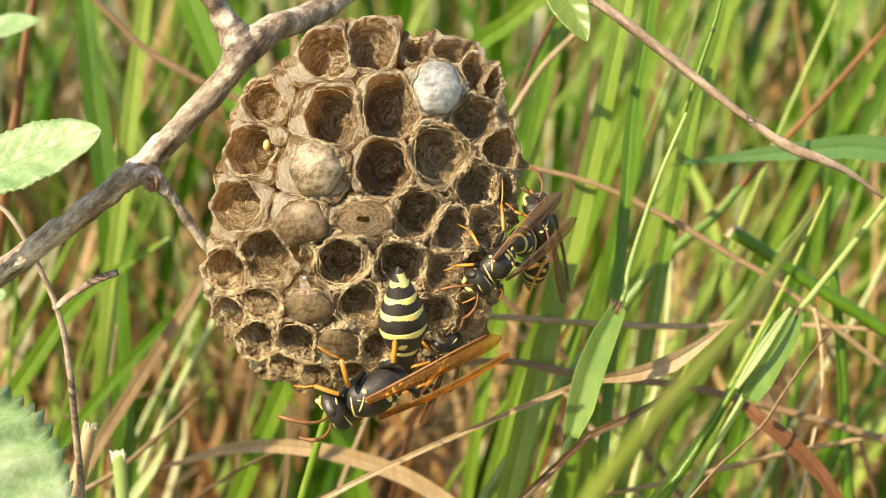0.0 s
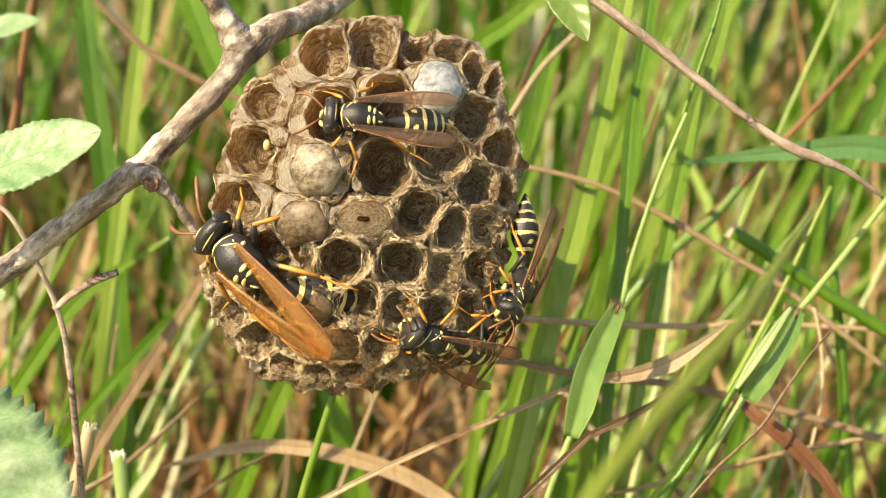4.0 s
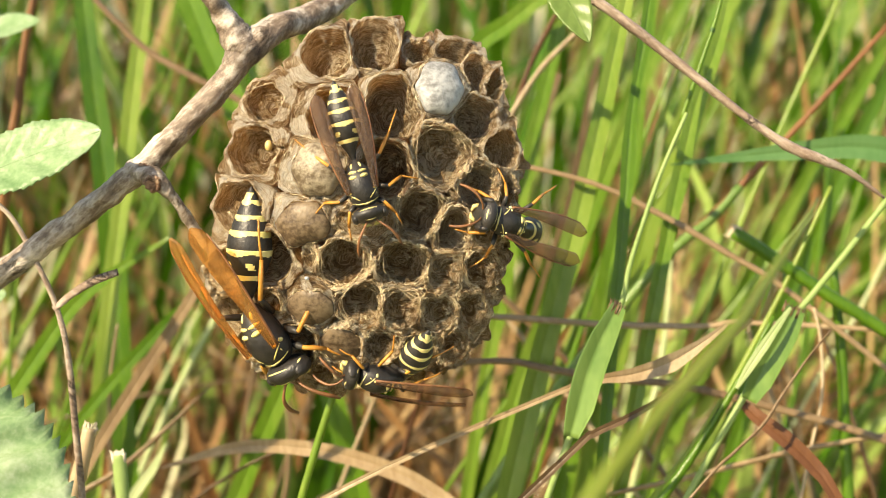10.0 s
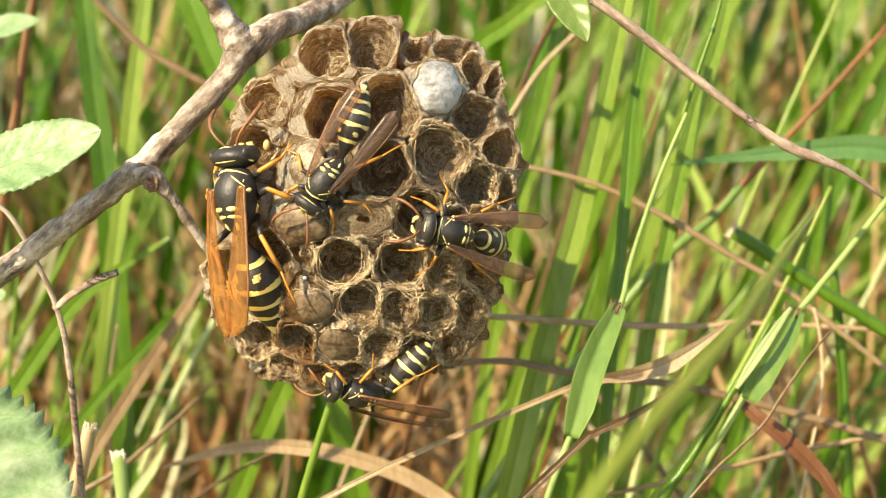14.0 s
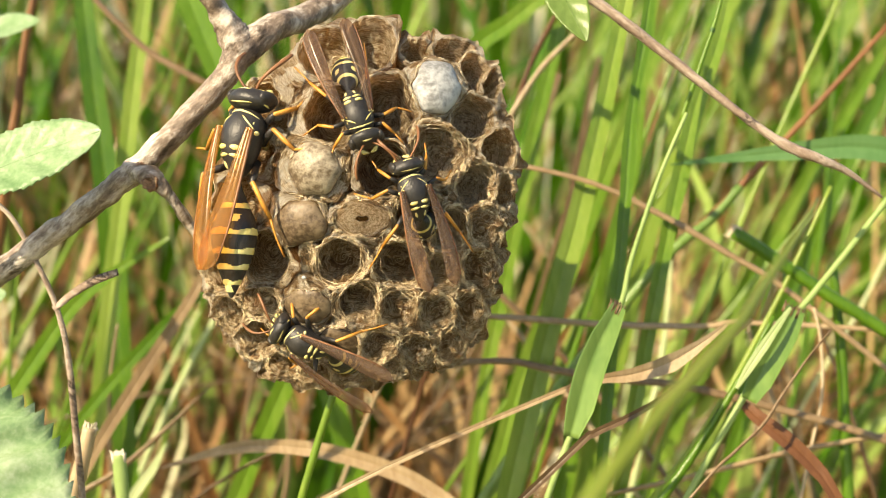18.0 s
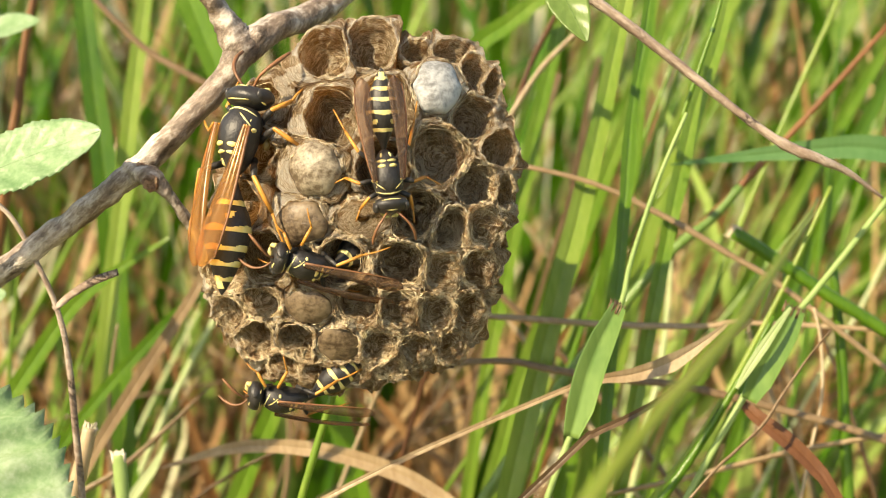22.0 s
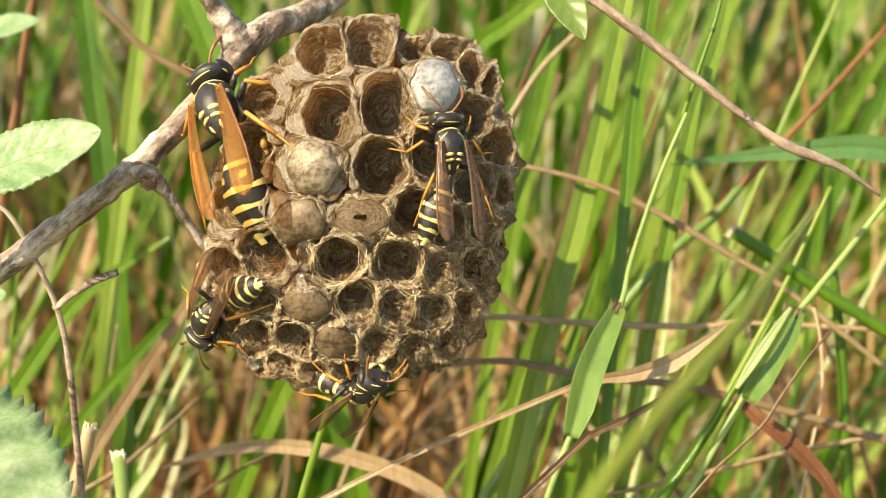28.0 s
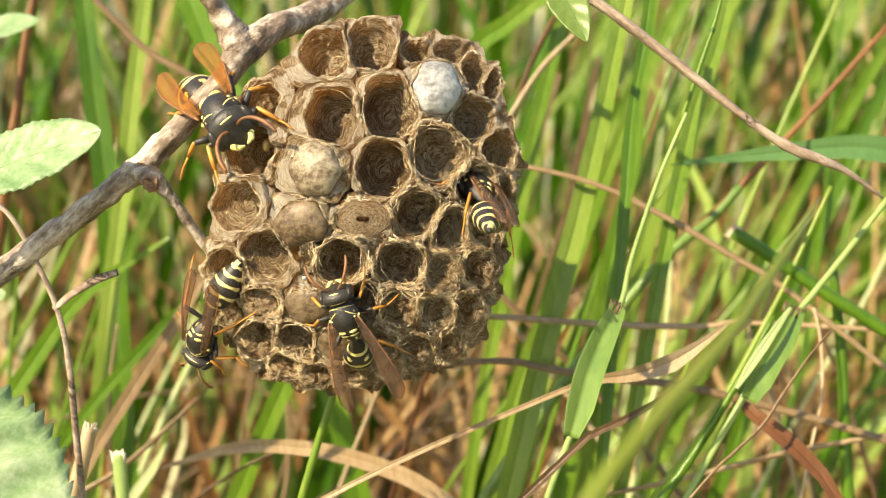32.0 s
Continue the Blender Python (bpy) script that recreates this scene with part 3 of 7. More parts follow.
stalk("straw", RUST, [(6.4, 176.3, 222.4), (10.5, 179.1, 232.9), (13.5, 181.2, 240.9), (18.9, 183.8, 250.6)], [1.00, 1.17, 1.09, 1.00], "rust-red dry grass stem", round_stem=True)
stalk("straw", DRY_NEAR, [(4.4, 166.7, 225.2), (9.2, 168.9, 233.6), (13.9, 170.8, 240.5), (20.2, 172.4, 246.6)], [0.79, 0.95, 0.95, 0.79], "tan dry grass stem", round_stem=True)
stalk("straw", RUST, [(-61.1, 166.5, 224.5), (-59.3, 169.5, 235.9), (-58.1, 172.0, 245.0), (-56.4, 174.0, 252.7)], [1.58, 1.42, 1.26, 1.10], "rust-brown dry upright stem", round_stem=True)
stalk("straw", DRY_NEAR, [(-24.7, 173.9, 232.8), (-36.9, 175.6, 239.1), (-43.4, 176.6, 243.0), (-51.5, 178.7, 250.9)], [1.14, 1.14, 1.06, 0.97], "tan dry grass stem", round_stem=True)
stalk(("grass_plant", "blade"), GREEN_NEAR, [(-51.0, 176.1, 202.2), (-48.9, 180.5, 218.8), (-47.2, 184.7, 234.6), (-44.8, 189.4, 252.0)], [2.58, 2.75, 2.58, 2.06], "long green grass blade behind the nest")
stalk(("grass_plant", "blade"), GREEN_NEAR, [(-64.7, 151.7, 188.5), (-55.5, 155.4, 202.6), (-48.6, 157.8, 211.4), (-37.1, 159.8, 218.8)], [2.30, 2.30, 1.99, 0.46], "green leaning grass blade behind the branch")
stalk(("grass_plant", "blade"), GREEN_NEAR, [(-51.6, 157.7, 191.7), (-43.7, 160.1, 200.8), (-35.8, 162.2, 208.5), (-27.1, 163.8, 214.6)], [1.58, 1.74, 1.58, 0.47], "green leaning grass blade behind the branch")
stalk(("grass_plant", "blade"), PALE_GREEN, [(-45.5, 149.1, 178.9), (-42.1, 150.7, 184.8), (-39.4, 151.7, 188.5), (-37.5, 152.6, 191.8)], [1.23, 1.38, 1.23, 0.31], "pale green young blade")
stalk(("grass_plant", "blade"), GREEN_NEAR, [(53.2, 196.3, 181.3), (62.0, 202.1, 202.9), (69.8, 206.9, 220.8), (78.6, 211.4, 237.8)], [2.92, 3.31, 3.12, 1.95], "long green grass blade behind the nest")
stalk(("grass_plant", "blade"), GREEN_NEAR, [(51.9, 217.8, 184.1), (62.6, 222.7, 202.6), (71.1, 226.6, 217.1), (85.0, 232.7, 239.8)], [3.20, 3.63, 3.42, 2.14], "long green grass blade behind the nest")
stalk(("dry_grass_plant", "blade"), BROWN, [(3.3, 185.5, 179.6), (7.1, 189.4, 194.0), (11.2, 193.7, 210.1), (19.1, 200.7, 236.1)], [0.93, 1.11, 1.02, 0.84], "pinkish brown dry blade")
stalk(("dry_grass_plant", "blade"), BROWN, [(17.2, 201.4, 200.1), (22.0, 205.4, 215.2), (25.0, 209.4, 230.2), (26.9, 211.4, 237.8)], [0.88, 1.07, 0.97, 0.78], "pinkish brown dry blade")
stalk("straw", BROWN, [(20.1, 239.1, 139.0), (39.2, 241.1, 146.5), (56.5, 243.7, 156.0), (73.7, 246.2, 165.6)], [0.86, 0.86, 0.78, 0.61], "thin dry brown grass stem in the tangle", round_stem=True)
stalk("straw", BROWN, [(66.8, 217.8, 169.2), (68.0, 220.0, 177.5), (67.6, 222.2, 185.9), (66.4, 224.5, 194.2)], [0.64, 0.64, 0.61, 0.54], "thin dry brown grass stem in the tangle", round_stem=True)
stalk("straw", DRY_NEAR, [(63.7, 225.7, 157.2), (70.6, 227.0, 162.0), (76.6, 228.4, 167.4), (83.6, 229.6, 172.0)], [0.65, 0.65, 0.62, 0.57], "thin dry brown grass stem in the tangle", round_stem=True)
stalk("straw", BROWN, [(-67.6, 266.2, 115.9), (-52.3, 267.4, 120.2), (-36.6, 268.4, 124.0), (-21.5, 269.6, 128.8)], [1.01, 1.01, 0.90, 0.68], "thin dry brown grass stem in the tangle", round_stem=True)
stalk("straw", DRY_NEAR, [(49.4, 163.0, 187.8), (47.7, 164.5, 193.3), (45.7, 165.9, 198.7), (43.9, 167.4, 204.1)], [0.83, 0.83, 0.69, 0.41], "thin dry brown grass stem in the tangle", round_stem=True)
stalk("straw", BROWN, [(35.9, 238.8, 162.0), (32.1, 241.2, 171.3), (28.2, 243.7, 180.5), (23.0, 246.1, 189.4)], [1.01, 1.01, 0.87, 0.59], "thin dry brown grass stem in the tangle", round_stem=True)
stalk("straw", DRY_NEAR, [(-100.9, 245.4, 135.5), (-92.0, 246.4, 139.3), (-82.9, 247.3, 142.9), (-74.8, 248.6, 147.5)], [0.89, 0.89, 0.80, 0.62], "thin dry brown grass stem in the tangle", round_stem=True)
stalk("straw", BROWN, [(21.2, 247.8, 126.9), (10.9, 249.6, 133.4), (0.6, 251.3, 140.0), (-8.4, 253.3, 147.5)], [0.92, 0.92, 0.83, 0.64], "thin dry brown grass stem in the tangle", round_stem=True)
stalk("straw", BROWN, [(-49.8, 146.1, 185.9), (-43.0, 147.3, 190.2), (-36.7, 148.7, 195.4), (-30.6, 150.2, 201.1)], [0.99, 0.99, 0.78, 0.37], "thin dry brown grass stem in the tangle", round_stem=True)
stalk("straw", BROWN, [(-27.4, 182.0, 163.0), (-25.8, 184.0, 170.5), (-25.4, 186.1, 178.2), (-25.8, 188.1, 185.8)], [1.02, 1.02, 0.84, 0.47], "thin dry brown grass stem in the tangle", round_stem=True)
stalk("straw", BROWN, [(-57.8, 199.6, 178.6), (-47.1, 200.1, 180.6), (-36.4, 200.6, 182.3), (-25.5, 200.8, 183.0)], [0.86, 0.86, 0.74, 0.50], "thin dry brown grass stem in the tangle", round_stem=True)
stalk("straw", BROWN, [(-57.4, 184.0, 160.5), (-52.3, 186.7, 170.7), (-45.6, 189.2, 180.1), (-38.7, 191.7, 189.3)], [0.85, 0.85, 0.72, 0.47], "thin dry brown grass stem in the tangle", round_stem=True)
stalk("straw", BROWN, [(55.7, 258.5, 152.5), (54.9, 260.9, 161.4), (54.0, 263.3, 170.4), (55.0, 265.6, 179.3)], [1.01, 1.01, 0.89, 0.64], "thin dry brown grass stem in the tangle", round_stem=True)
stalk("straw", BROWN, [(-10.0, 181.3, 174.8), (-4.0, 183.0, 181.2), (1.3, 184.9, 188.2), (6.3, 186.9, 195.4)], [0.85, 0.85, 0.72, 0.46], "thin dry brown grass stem in the tangle", round_stem=True)
stalk("straw", BROWN, [(-4.4, 248.1, 148.8), (-14.0, 249.9, 155.7), (-24.1, 251.7, 162.4), (-33.3, 253.7, 169.7)], [0.88, 0.88, 0.80, 0.62], "thin dry brown grass stem in the tangle", round_stem=True)
stalk("straw", BROWN, [(21.1, 178.3, 169.3), (19.1, 181.0, 179.3), (18.1, 183.7, 189.5), (17.6, 186.5, 199.7)], [1.01, 1.01, 0.82, 0.45], "thin dry brown grass stem in the tangle", round_stem=True)
stalk("straw", BROWN, [(-36.4, 248.3, 154.2), (-22.3, 249.9, 160.2), (-9.0, 251.6, 166.8), (3.8, 253.6, 174.1)], [0.72, 0.72, 0.68, 0.62], "thin dry brown grass stem in the tangle", round_stem=True)
stalk("straw", BROWN, [(25.7, 252.8, 132.2), (40.0, 254.0, 136.7), (54.7, 255.0, 140.5), (70.0, 255.6, 142.9)], [0.80, 0.80, 0.75, 0.64], "thin dry brown grass stem in the tangle", round_stem=True)
stalk("straw", BROWN, [(1.4, 208.4, 171.6), (15.6, 210.0, 177.6), (30.1, 211.4, 182.7), (45.1, 212.5, 186.8)], [0.84, 0.84, 0.74, 0.52], "thin dry brown grass stem in the tangle", round_stem=True)
stalk("straw", BROWN, [(73.5, 216.1, 157.6), (84.2, 216.4, 158.9), (94.7, 216.9, 160.7), (105.5, 217.0, 161.2)], [0.63, 0.63, 0.60, 0.55], "thin dry brown grass stem in the tangle", round_stem=True)
stalk("straw", DRY_NEAR, [(-14.8, 225.4, 148.9), (-25.3, 228.0, 158.6), (-35.9, 230.6, 168.2), (-47.5, 232.9, 177.0)], [0.97, 0.97, 0.84, 0.57], "thin dry brown grass stem in the tangle", round_stem=True)
stalk("straw", BROWN, [(-66.4, 194.7, 155.0), (-65.5, 197.4, 165.0), (-64.0, 200.0, 174.9), (-64.0, 202.7, 185.0)], [0.67, 0.67, 0.61, 0.50], "thin dry brown grass stem in the tangle", round_stem=True)
stalk("straw", DRY_NEAR, [(61.6, 200.5, 179.6), (59.9, 202.6, 187.3), (59.2, 204.7, 195.2), (58.0, 206.8, 203.1)], [0.81, 0.81, 0.71, 0.50], "thin dry brown grass stem in the tangle", round_stem=True)
stalk("straw", BROWN, [(-32.6, 182.8, 179.1), (-30.6, 186.0, 191.0), (-30.1, 189.2, 203.1), (-29.9, 192.5, 215.1)], [0.77, 0.77, 0.67, 0.46], "thin dry brown grass stem in the tangle", round_stem=True)
stalk("straw", BROWN, [(-47.7, 160.8, 186.9), (-47.8, 162.4, 192.8), (-47.4, 164.0, 198.7), (-46.6, 165.6, 204.6)], [0.60, 0.60, 0.54, 0.40], "thin dry brown grass stem in the tangle", round_stem=True)
stalk("straw", BROWN, [(9.6, 260.2, 133.0), (-5.3, 262.9, 142.8), (-20.6, 265.4, 152.3), (-36.9, 267.7, 160.9)], [0.78, 0.78, 0.74, 0.66], "thin dry brown grass stem in the tangle", round_stem=True)
stalk("straw", DRY_NEAR, [(34.0, 222.5, 158.8), (43.0, 223.3, 161.8), (51.9, 224.2, 165.2), (60.3, 225.3, 169.2)], [0.70, 0.70, 0.66, 0.56], "thin dry brown grass stem in the tangle", round_stem=True)
stalk("straw", BROWN, [(60.2, 158.8, 185.4), (57.9, 160.7, 192.5), (55.4, 162.6, 199.6), (52.6, 164.4, 206.5)], [0.94, 0.94, 0.76, 0.40], "thin dry brown grass stem in the tangle", round_stem=True)
stalk("straw", BROWN, [(-102.5, 246.4, 142.7), (-113.3, 250.2, 157.0), (-125.4, 253.9, 170.6), (-139.6, 257.3, 183.2)], [0.69, 0.69, 0.67, 0.62], "thin dry brown grass stem in the tangle", round_stem=True)
stalk("straw", BROWN, [(17.2, 241.8, 146.9), (24.5, 244.9, 158.5), (33.1, 247.9, 169.6), (40.7, 250.9, 181.1)], [0.84, 0.84, 0.77, 0.61], "thin dry brown grass stem in the tangle", round_stem=True)
stalk("straw", DRY_NEAR, [(43.1, 254.8, 156.9), (36.7, 258.4, 170.1), (27.3, 261.7, 182.5), (18.3, 265.0, 194.9)], [0.97, 0.97, 0.86, 0.63], "thin dry brown grass stem in the tangle", round_stem=True)
stalk("straw", BROWN, [(4.4, 222.8, 170.2), (14.7, 224.3, 175.9), (25.2, 225.8, 181.2), (35.7, 227.2, 186.6)], [0.78, 0.78, 0.70, 0.55], "thin dry brown grass stem in the tangle", round_stem=True)
stalk("straw", BROWN, [(32.1, 241.7, 138.4), (46.7, 243.0, 143.1), (60.0, 244.6, 149.3), (74.0, 246.1, 154.7)], [0.86, 0.86, 0.78, 0.61], "thin dry brown grass stem in the tangle", round_stem=True)
stalk("straw", DRY_NEAR, [(-10.4, 262.6, 143.3), (-21.7, 266.0, 155.8), (-32.8, 269.3, 168.4), (-44.4, 272.7, 180.9)], [0.58, 0.58, 0.61, 0.66], "thin dry brown grass stem in the tangle", round_stem=True)
stalk("straw", BROWN, [(-34.7, 144.3, 185.3), (-29.1, 145.4, 189.6), (-23.1, 146.3, 192.8), (-16.7, 146.9, 194.9)], [0.58, 0.58, 0.51, 0.37], "thin dry brown grass stem in the tangle", round_stem=True)
stalk("straw", BROWN, [(62.4, 239.7, 156.5), (71.4, 243.5, 170.8), (79.1, 247.4, 185.5), (89.4, 251.1, 199.3)], [0.64, 0.64, 0.63, 0.60], "thin dry brown grass stem in the tangle", round_stem=True)
stalk("straw", DRY_NEAR, [(-59.5, 214.3, 149.7), (-67.3, 215.6, 154.7), (-74.6, 217.1, 160.1), (-82.4, 218.5, 165.2)], [0.90, 0.90, 0.78, 0.55], "thin dry brown grass stem in the tangle", round_stem=True)
stalk("straw", DRY_NEAR, [(65.1, 225.2, 165.5), (65.0, 227.7, 174.7), (66.5, 230.2, 183.9), (67.5, 232.6, 193.1)], [0.62, 0.62, 0.60, 0.56], "thin dry brown grass stem in the tangle", round_stem=True)
stalk("straw", BROWN, [(-49.6, 267.4, 131.3), (-39.6, 269.7, 140.0), (-30.8, 272.2, 149.1), (-23.9, 274.8, 159.0)], [0.67, 0.67, 0.67, 0.68], "thin dry brown grass stem in the tangle", round_stem=True)
stalk("straw", BROWN, [(36.1, 191.8, 169.1), (30.9, 193.3, 174.7), (25.1, 194.7, 179.8), (19.7, 196.2, 185.2)], [0.59, 0.59, 0.56, 0.48], "thin dry brown grass stem in the tangle", round_stem=True)
stalk("straw", DRY_NEAR, [(21.0, 176.7, 186.9), (15.2, 178.6, 193.9), (9.5, 180.5, 201.0), (3.4, 182.3, 207.6)], [0.81, 0.81, 0.69, 0.44], "thin dry brown grass stem in the tangle", round_stem=True)
stalk("straw", BROWN, [(-27.7, 245.4, 132.0), (-11.9, 245.9, 133.7), (3.4, 246.7, 136.9), (19.2, 247.2, 138.7)], [0.94, 0.94, 0.84, 0.63], "thin dry brown grass stem in the tangle", round_stem=True)
stalk("straw", BROWN, [(-58.3, 186.1, 169.0), (-59.6, 188.0, 176.0), (-61.2, 189.9, 183.0), (-63.1, 191.7, 190.0)], [0.89, 0.89, 0.75, 0.47], "thin dry brown grass stem in the tangle", round_stem=True)
stalk("straw", BROWN, [(-25.4, 192.1, 175.0), (-20.4, 195.3, 186.9), (-13.5, 198.2, 197.9), (-7.7, 201.3, 209.4)], [0.74, 0.74, 0.65, 0.48], "thin dry brown grass stem in the tangle", round_stem=True)
stalk("straw", BROWN, [(-90.5, 265.1, 152.4), (-97.3, 266.9, 159.0), (-103.3, 268.8, 166.0), (-110.8, 270.4, 172.2)], [0.69, 0.69, 0.68, 0.66], "thin dry brown grass stem in the tangle", round_stem=True)
stalk("straw", BROWN, [(56.9, 165.6, 171.8), (55.1, 167.7, 179.5), (52.3, 169.7, 186.9), (50.4, 171.7, 194.6)], [0.62, 0.62, 0.56, 0.42], "thin dry brown grass stem in the tangle", round_stem=True)
stalk(("grass_plant", "stem"), GREEN_NEAR, [(30.8, 216.8, 160.4), (40.3, 220.3, 173.5), (48.6, 224.0, 187.3), (55.8, 227.9, 201.6), (62.8, 231.7, 216.1)], [0.70, 0.70, 0.70, 0.60, 0.33], "thin green grass stem rising in the sun", round_stem=True)
stalk(("grass_plant", "stem"), PALE_GREEN, [(-64.5, 210.9, 152.6), (-59.4, 213.8, 163.6), (-54.0, 216.7, 174.5), (-48.3, 219.6, 185.2), (-41.8, 222.4, 195.6)], [0.83, 0.83, 0.83, 0.71, 0.32], "thin green grass stem rising in the sun", round_stem=True)
stalk(("grass_plant", "stem"), GREEN_NEAR, [(-65.2, 164.8, 176.1), (-64.8, 167.6, 186.8), (-64.3, 170.5, 197.5), (-63.3, 173.4, 208.2), (-62.7, 176.3, 218.9)], [0.67, 0.67, 0.67, 0.56, 0.25], "thin green grass stem rising in the sun", round_stem=True)
stalk(("grass_plant", "stem"), GREEN_NEAR, [(-88.8, 198.4, 163.9), (-79.4, 203.2, 181.7), (-69.2, 207.9, 199.2), (-59.8, 212.7, 217.2), (-49.5, 217.3, 234.6)], [1.15, 1.15, 1.15, 0.94, 0.30], "thin green grass stem rising in the sun", round_stem=True)
stalk(("grass_plant", "stem"), PALE_GREEN, [(27.3, 205.7, 162.0), (37.7, 209.1, 174.9), (49.2, 212.4, 186.9), (60.0, 215.7, 199.5), (71.2, 219.0, 211.7)], [0.85, 0.85, 0.85, 0.72, 0.31], "thin green grass stem rising in the sun", round_stem=True)
stalk(("grass_plant", "stem"), GREEN_NEAR, [(35.6, 165.9, 198.3), (41.9, 170.3, 214.9), (48.9, 174.7, 231.2), (56.3, 179.0, 247.3), (63.5, 183.4, 263.5)], [0.90, 0.90, 0.90, 0.74, 0.25], "thin green grass stem rising in the sun", round_stem=True)
stalk(("grass_plant", "stem"), GREEN_NEAR, [(-75.2, 245.4, 171.4), (-65.9, 251.6, 194.6), (-58.3, 258.0, 218.3), (-50.6, 264.3, 242.0), (-41.8, 270.6, 265.3)], [1.08, 1.08, 1.08, 0.90, 0.36], "thin green grass stem rising in the sun", round_stem=True)
stalk(("grass_plant", "stem"), PALE_GREEN, [(36.2, 236.5, 150.5), (40.2, 242.6, 173.4), (43.2, 248.8, 196.6), (46.2, 255.0, 219.7), (48.1, 261.3, 242.9)], [0.74, 0.74, 0.74, 0.65, 0.36], "thin green grass stem rising in the sun", round_stem=True)
stalk(("grass_plant", "stem"), PALE_GREEN, [(29.8, 173.2, 177.8), (32.2, 175.7, 187.0), (34.1, 178.2, 196.4), (35.1, 180.7, 205.9), (35.5, 183.3, 215.4)], [0.99, 0.99, 0.99, 0.81, 0.26], "thin green grass stem rising in the sun", round_stem=True)
stalk(("grass_plant", "stem"), GREEN_NEAR, [(55.5, 203.4, 183.8), (64.9, 208.1, 201.2), (73.8, 212.8, 219.0), (81.4, 217.7, 237.2), (89.0, 222.6, 255.5)], [0.79, 0.79, 0.79, 0.67, 0.30], "thin green grass stem rising in the sun", round_stem=True)
stalk(("grass_plant", "stem"), GREEN_NEAR, [(13.3, 174.7, 194.2), (22.1, 177.5, 204.6), (30.0, 180.5, 215.7), (37.9, 183.5, 226.8), (45.1, 186.6, 238.3)], [0.81, 0.81, 0.81, 0.68, 0.26], "thin green grass stem rising in the sun", round_stem=True)
stalk(("grass_plant", "stem"), GREEN_NEAR, [(-54.5, 201.0, 158.0), (-49.8, 204.6, 171.4), (-46.1, 208.3, 185.0), (-41.7, 211.9, 198.5), (-37.4, 215.5, 212.0)], [0.70, 0.70, 0.70, 0.60, 0.31], "thin green grass stem rising in the sun", round_stem=True)
stalk(("grass_plant", "stem"), PALE_GREEN, [(64.0, 194.6, 185.2), (70.5, 197.4, 195.6), (76.1, 200.3, 206.5), (80.9, 203.3, 217.7), (86.4, 206.2, 228.6)], [0.66, 0.66, 0.66, 0.57, 0.29], "thin green grass stem rising in the sun", round_stem=True)
stalk(("grass_plant", "stem"), GREEN_NEAR, [(13.0, 190.0, 171.7), (18.1, 193.6, 184.9), (24.0, 197.0, 197.8), (29.5, 200.6, 210.9), (34.9, 204.1, 224.0)], [0.83, 0.83, 0.83, 0.70, 0.29], "thin green grass stem rising in the sun", round_stem=True)
stalk(("grass_plant", "stem"), GREEN_NEAR, [(58.3, 193.0, 172.9), (62.4, 198.1, 191.8), (65.4, 203.2, 210.9), (66.9, 208.4, 230.2), (69.2, 213.5, 249.4)], [1.07, 1.07, 1.07, 0.88, 0.29], "thin green grass stem rising in the sun", round_stem=True)
stalk(("grass_plant", "stem"), GREEN_NEAR, [(-63.5, 182.5, 177.5), (-57.9, 187.1, 194.6), (-52.2, 191.7, 211.7), (-46.2, 196.2, 228.7), (-41.3, 200.9, 246.0)], [0.64, 0.64, 0.64, 0.55, 0.28], "thin green grass stem rising in the sun", round_stem=True)
stalk(("grass_plant", "stem"), GREEN_NEAR, [(-75.5, 224.3, 163.7), (-66.1, 230.3, 186.1), (-56.0, 236.2, 208.2), (-45.2, 242.0, 230.0), (-34.3, 247.8, 251.7)], [0.83, 0.83, 0.83, 0.71, 0.34], "thin green grass stem rising in the sun", round_stem=True)
stalk(("grass_plant", "stem"), GREEN_NEAR, [(57.7, 221.9, 171.0), (60.7, 225.1, 182.9), (64.4, 228.3, 194.7), (69.0, 231.3, 206.2), (73.5, 234.4, 217.7)], [0.78, 0.78, 0.78, 0.67, 0.33], "thin green grass stem rising in the sun", round_stem=True)
stalk(("grass_plant", "stem"), GREEN_NEAR, [(-66.4, 231.0, 143.6), (-58.8, 236.8, 165.3), (-50.9, 242.6, 187.1), (-43.0, 248.4, 208.8), (-36.8, 254.4, 231.0)], [0.76, 0.76, 0.76, 0.66, 0.35], "thin green grass stem rising in the sun", round_stem=True)
stalk(("grass_plant", "stem"), GREEN_NEAR, [(76.5, 216.7, 160.5), (84.3, 220.6, 175.0), (91.3, 224.6, 189.9), (98.7, 228.5, 204.5), (105.7, 232.5, 219.4)], [0.69, 0.69, 0.69, 0.60, 0.33], "thin green grass stem rising in the sun", round_stem=True)
stalk(("grass_plant", "stem"), GREEN_NEAR, [(49.9, 224.4, 171.2), (58.0, 229.8, 191.5), (67.7, 235.1, 211.1), (76.0, 240.5, 231.3), (83.9, 245.9, 251.7)], [0.76, 0.76, 0.76, 0.65, 0.33], "thin green grass stem rising in the sun", round_stem=True)
stalk(("grass_plant", "stem"), PALE_GREEN, [(-49.9, 186.3, 172.8), (-43.7, 189.9, 186.0), (-36.6, 193.3, 198.8), (-30.0, 196.8, 211.7), (-23.9, 200.3, 225.0)], [1.12, 1.12, 1.12, 0.91, 0.28], "thin green grass stem rising in the sun", round_stem=True)
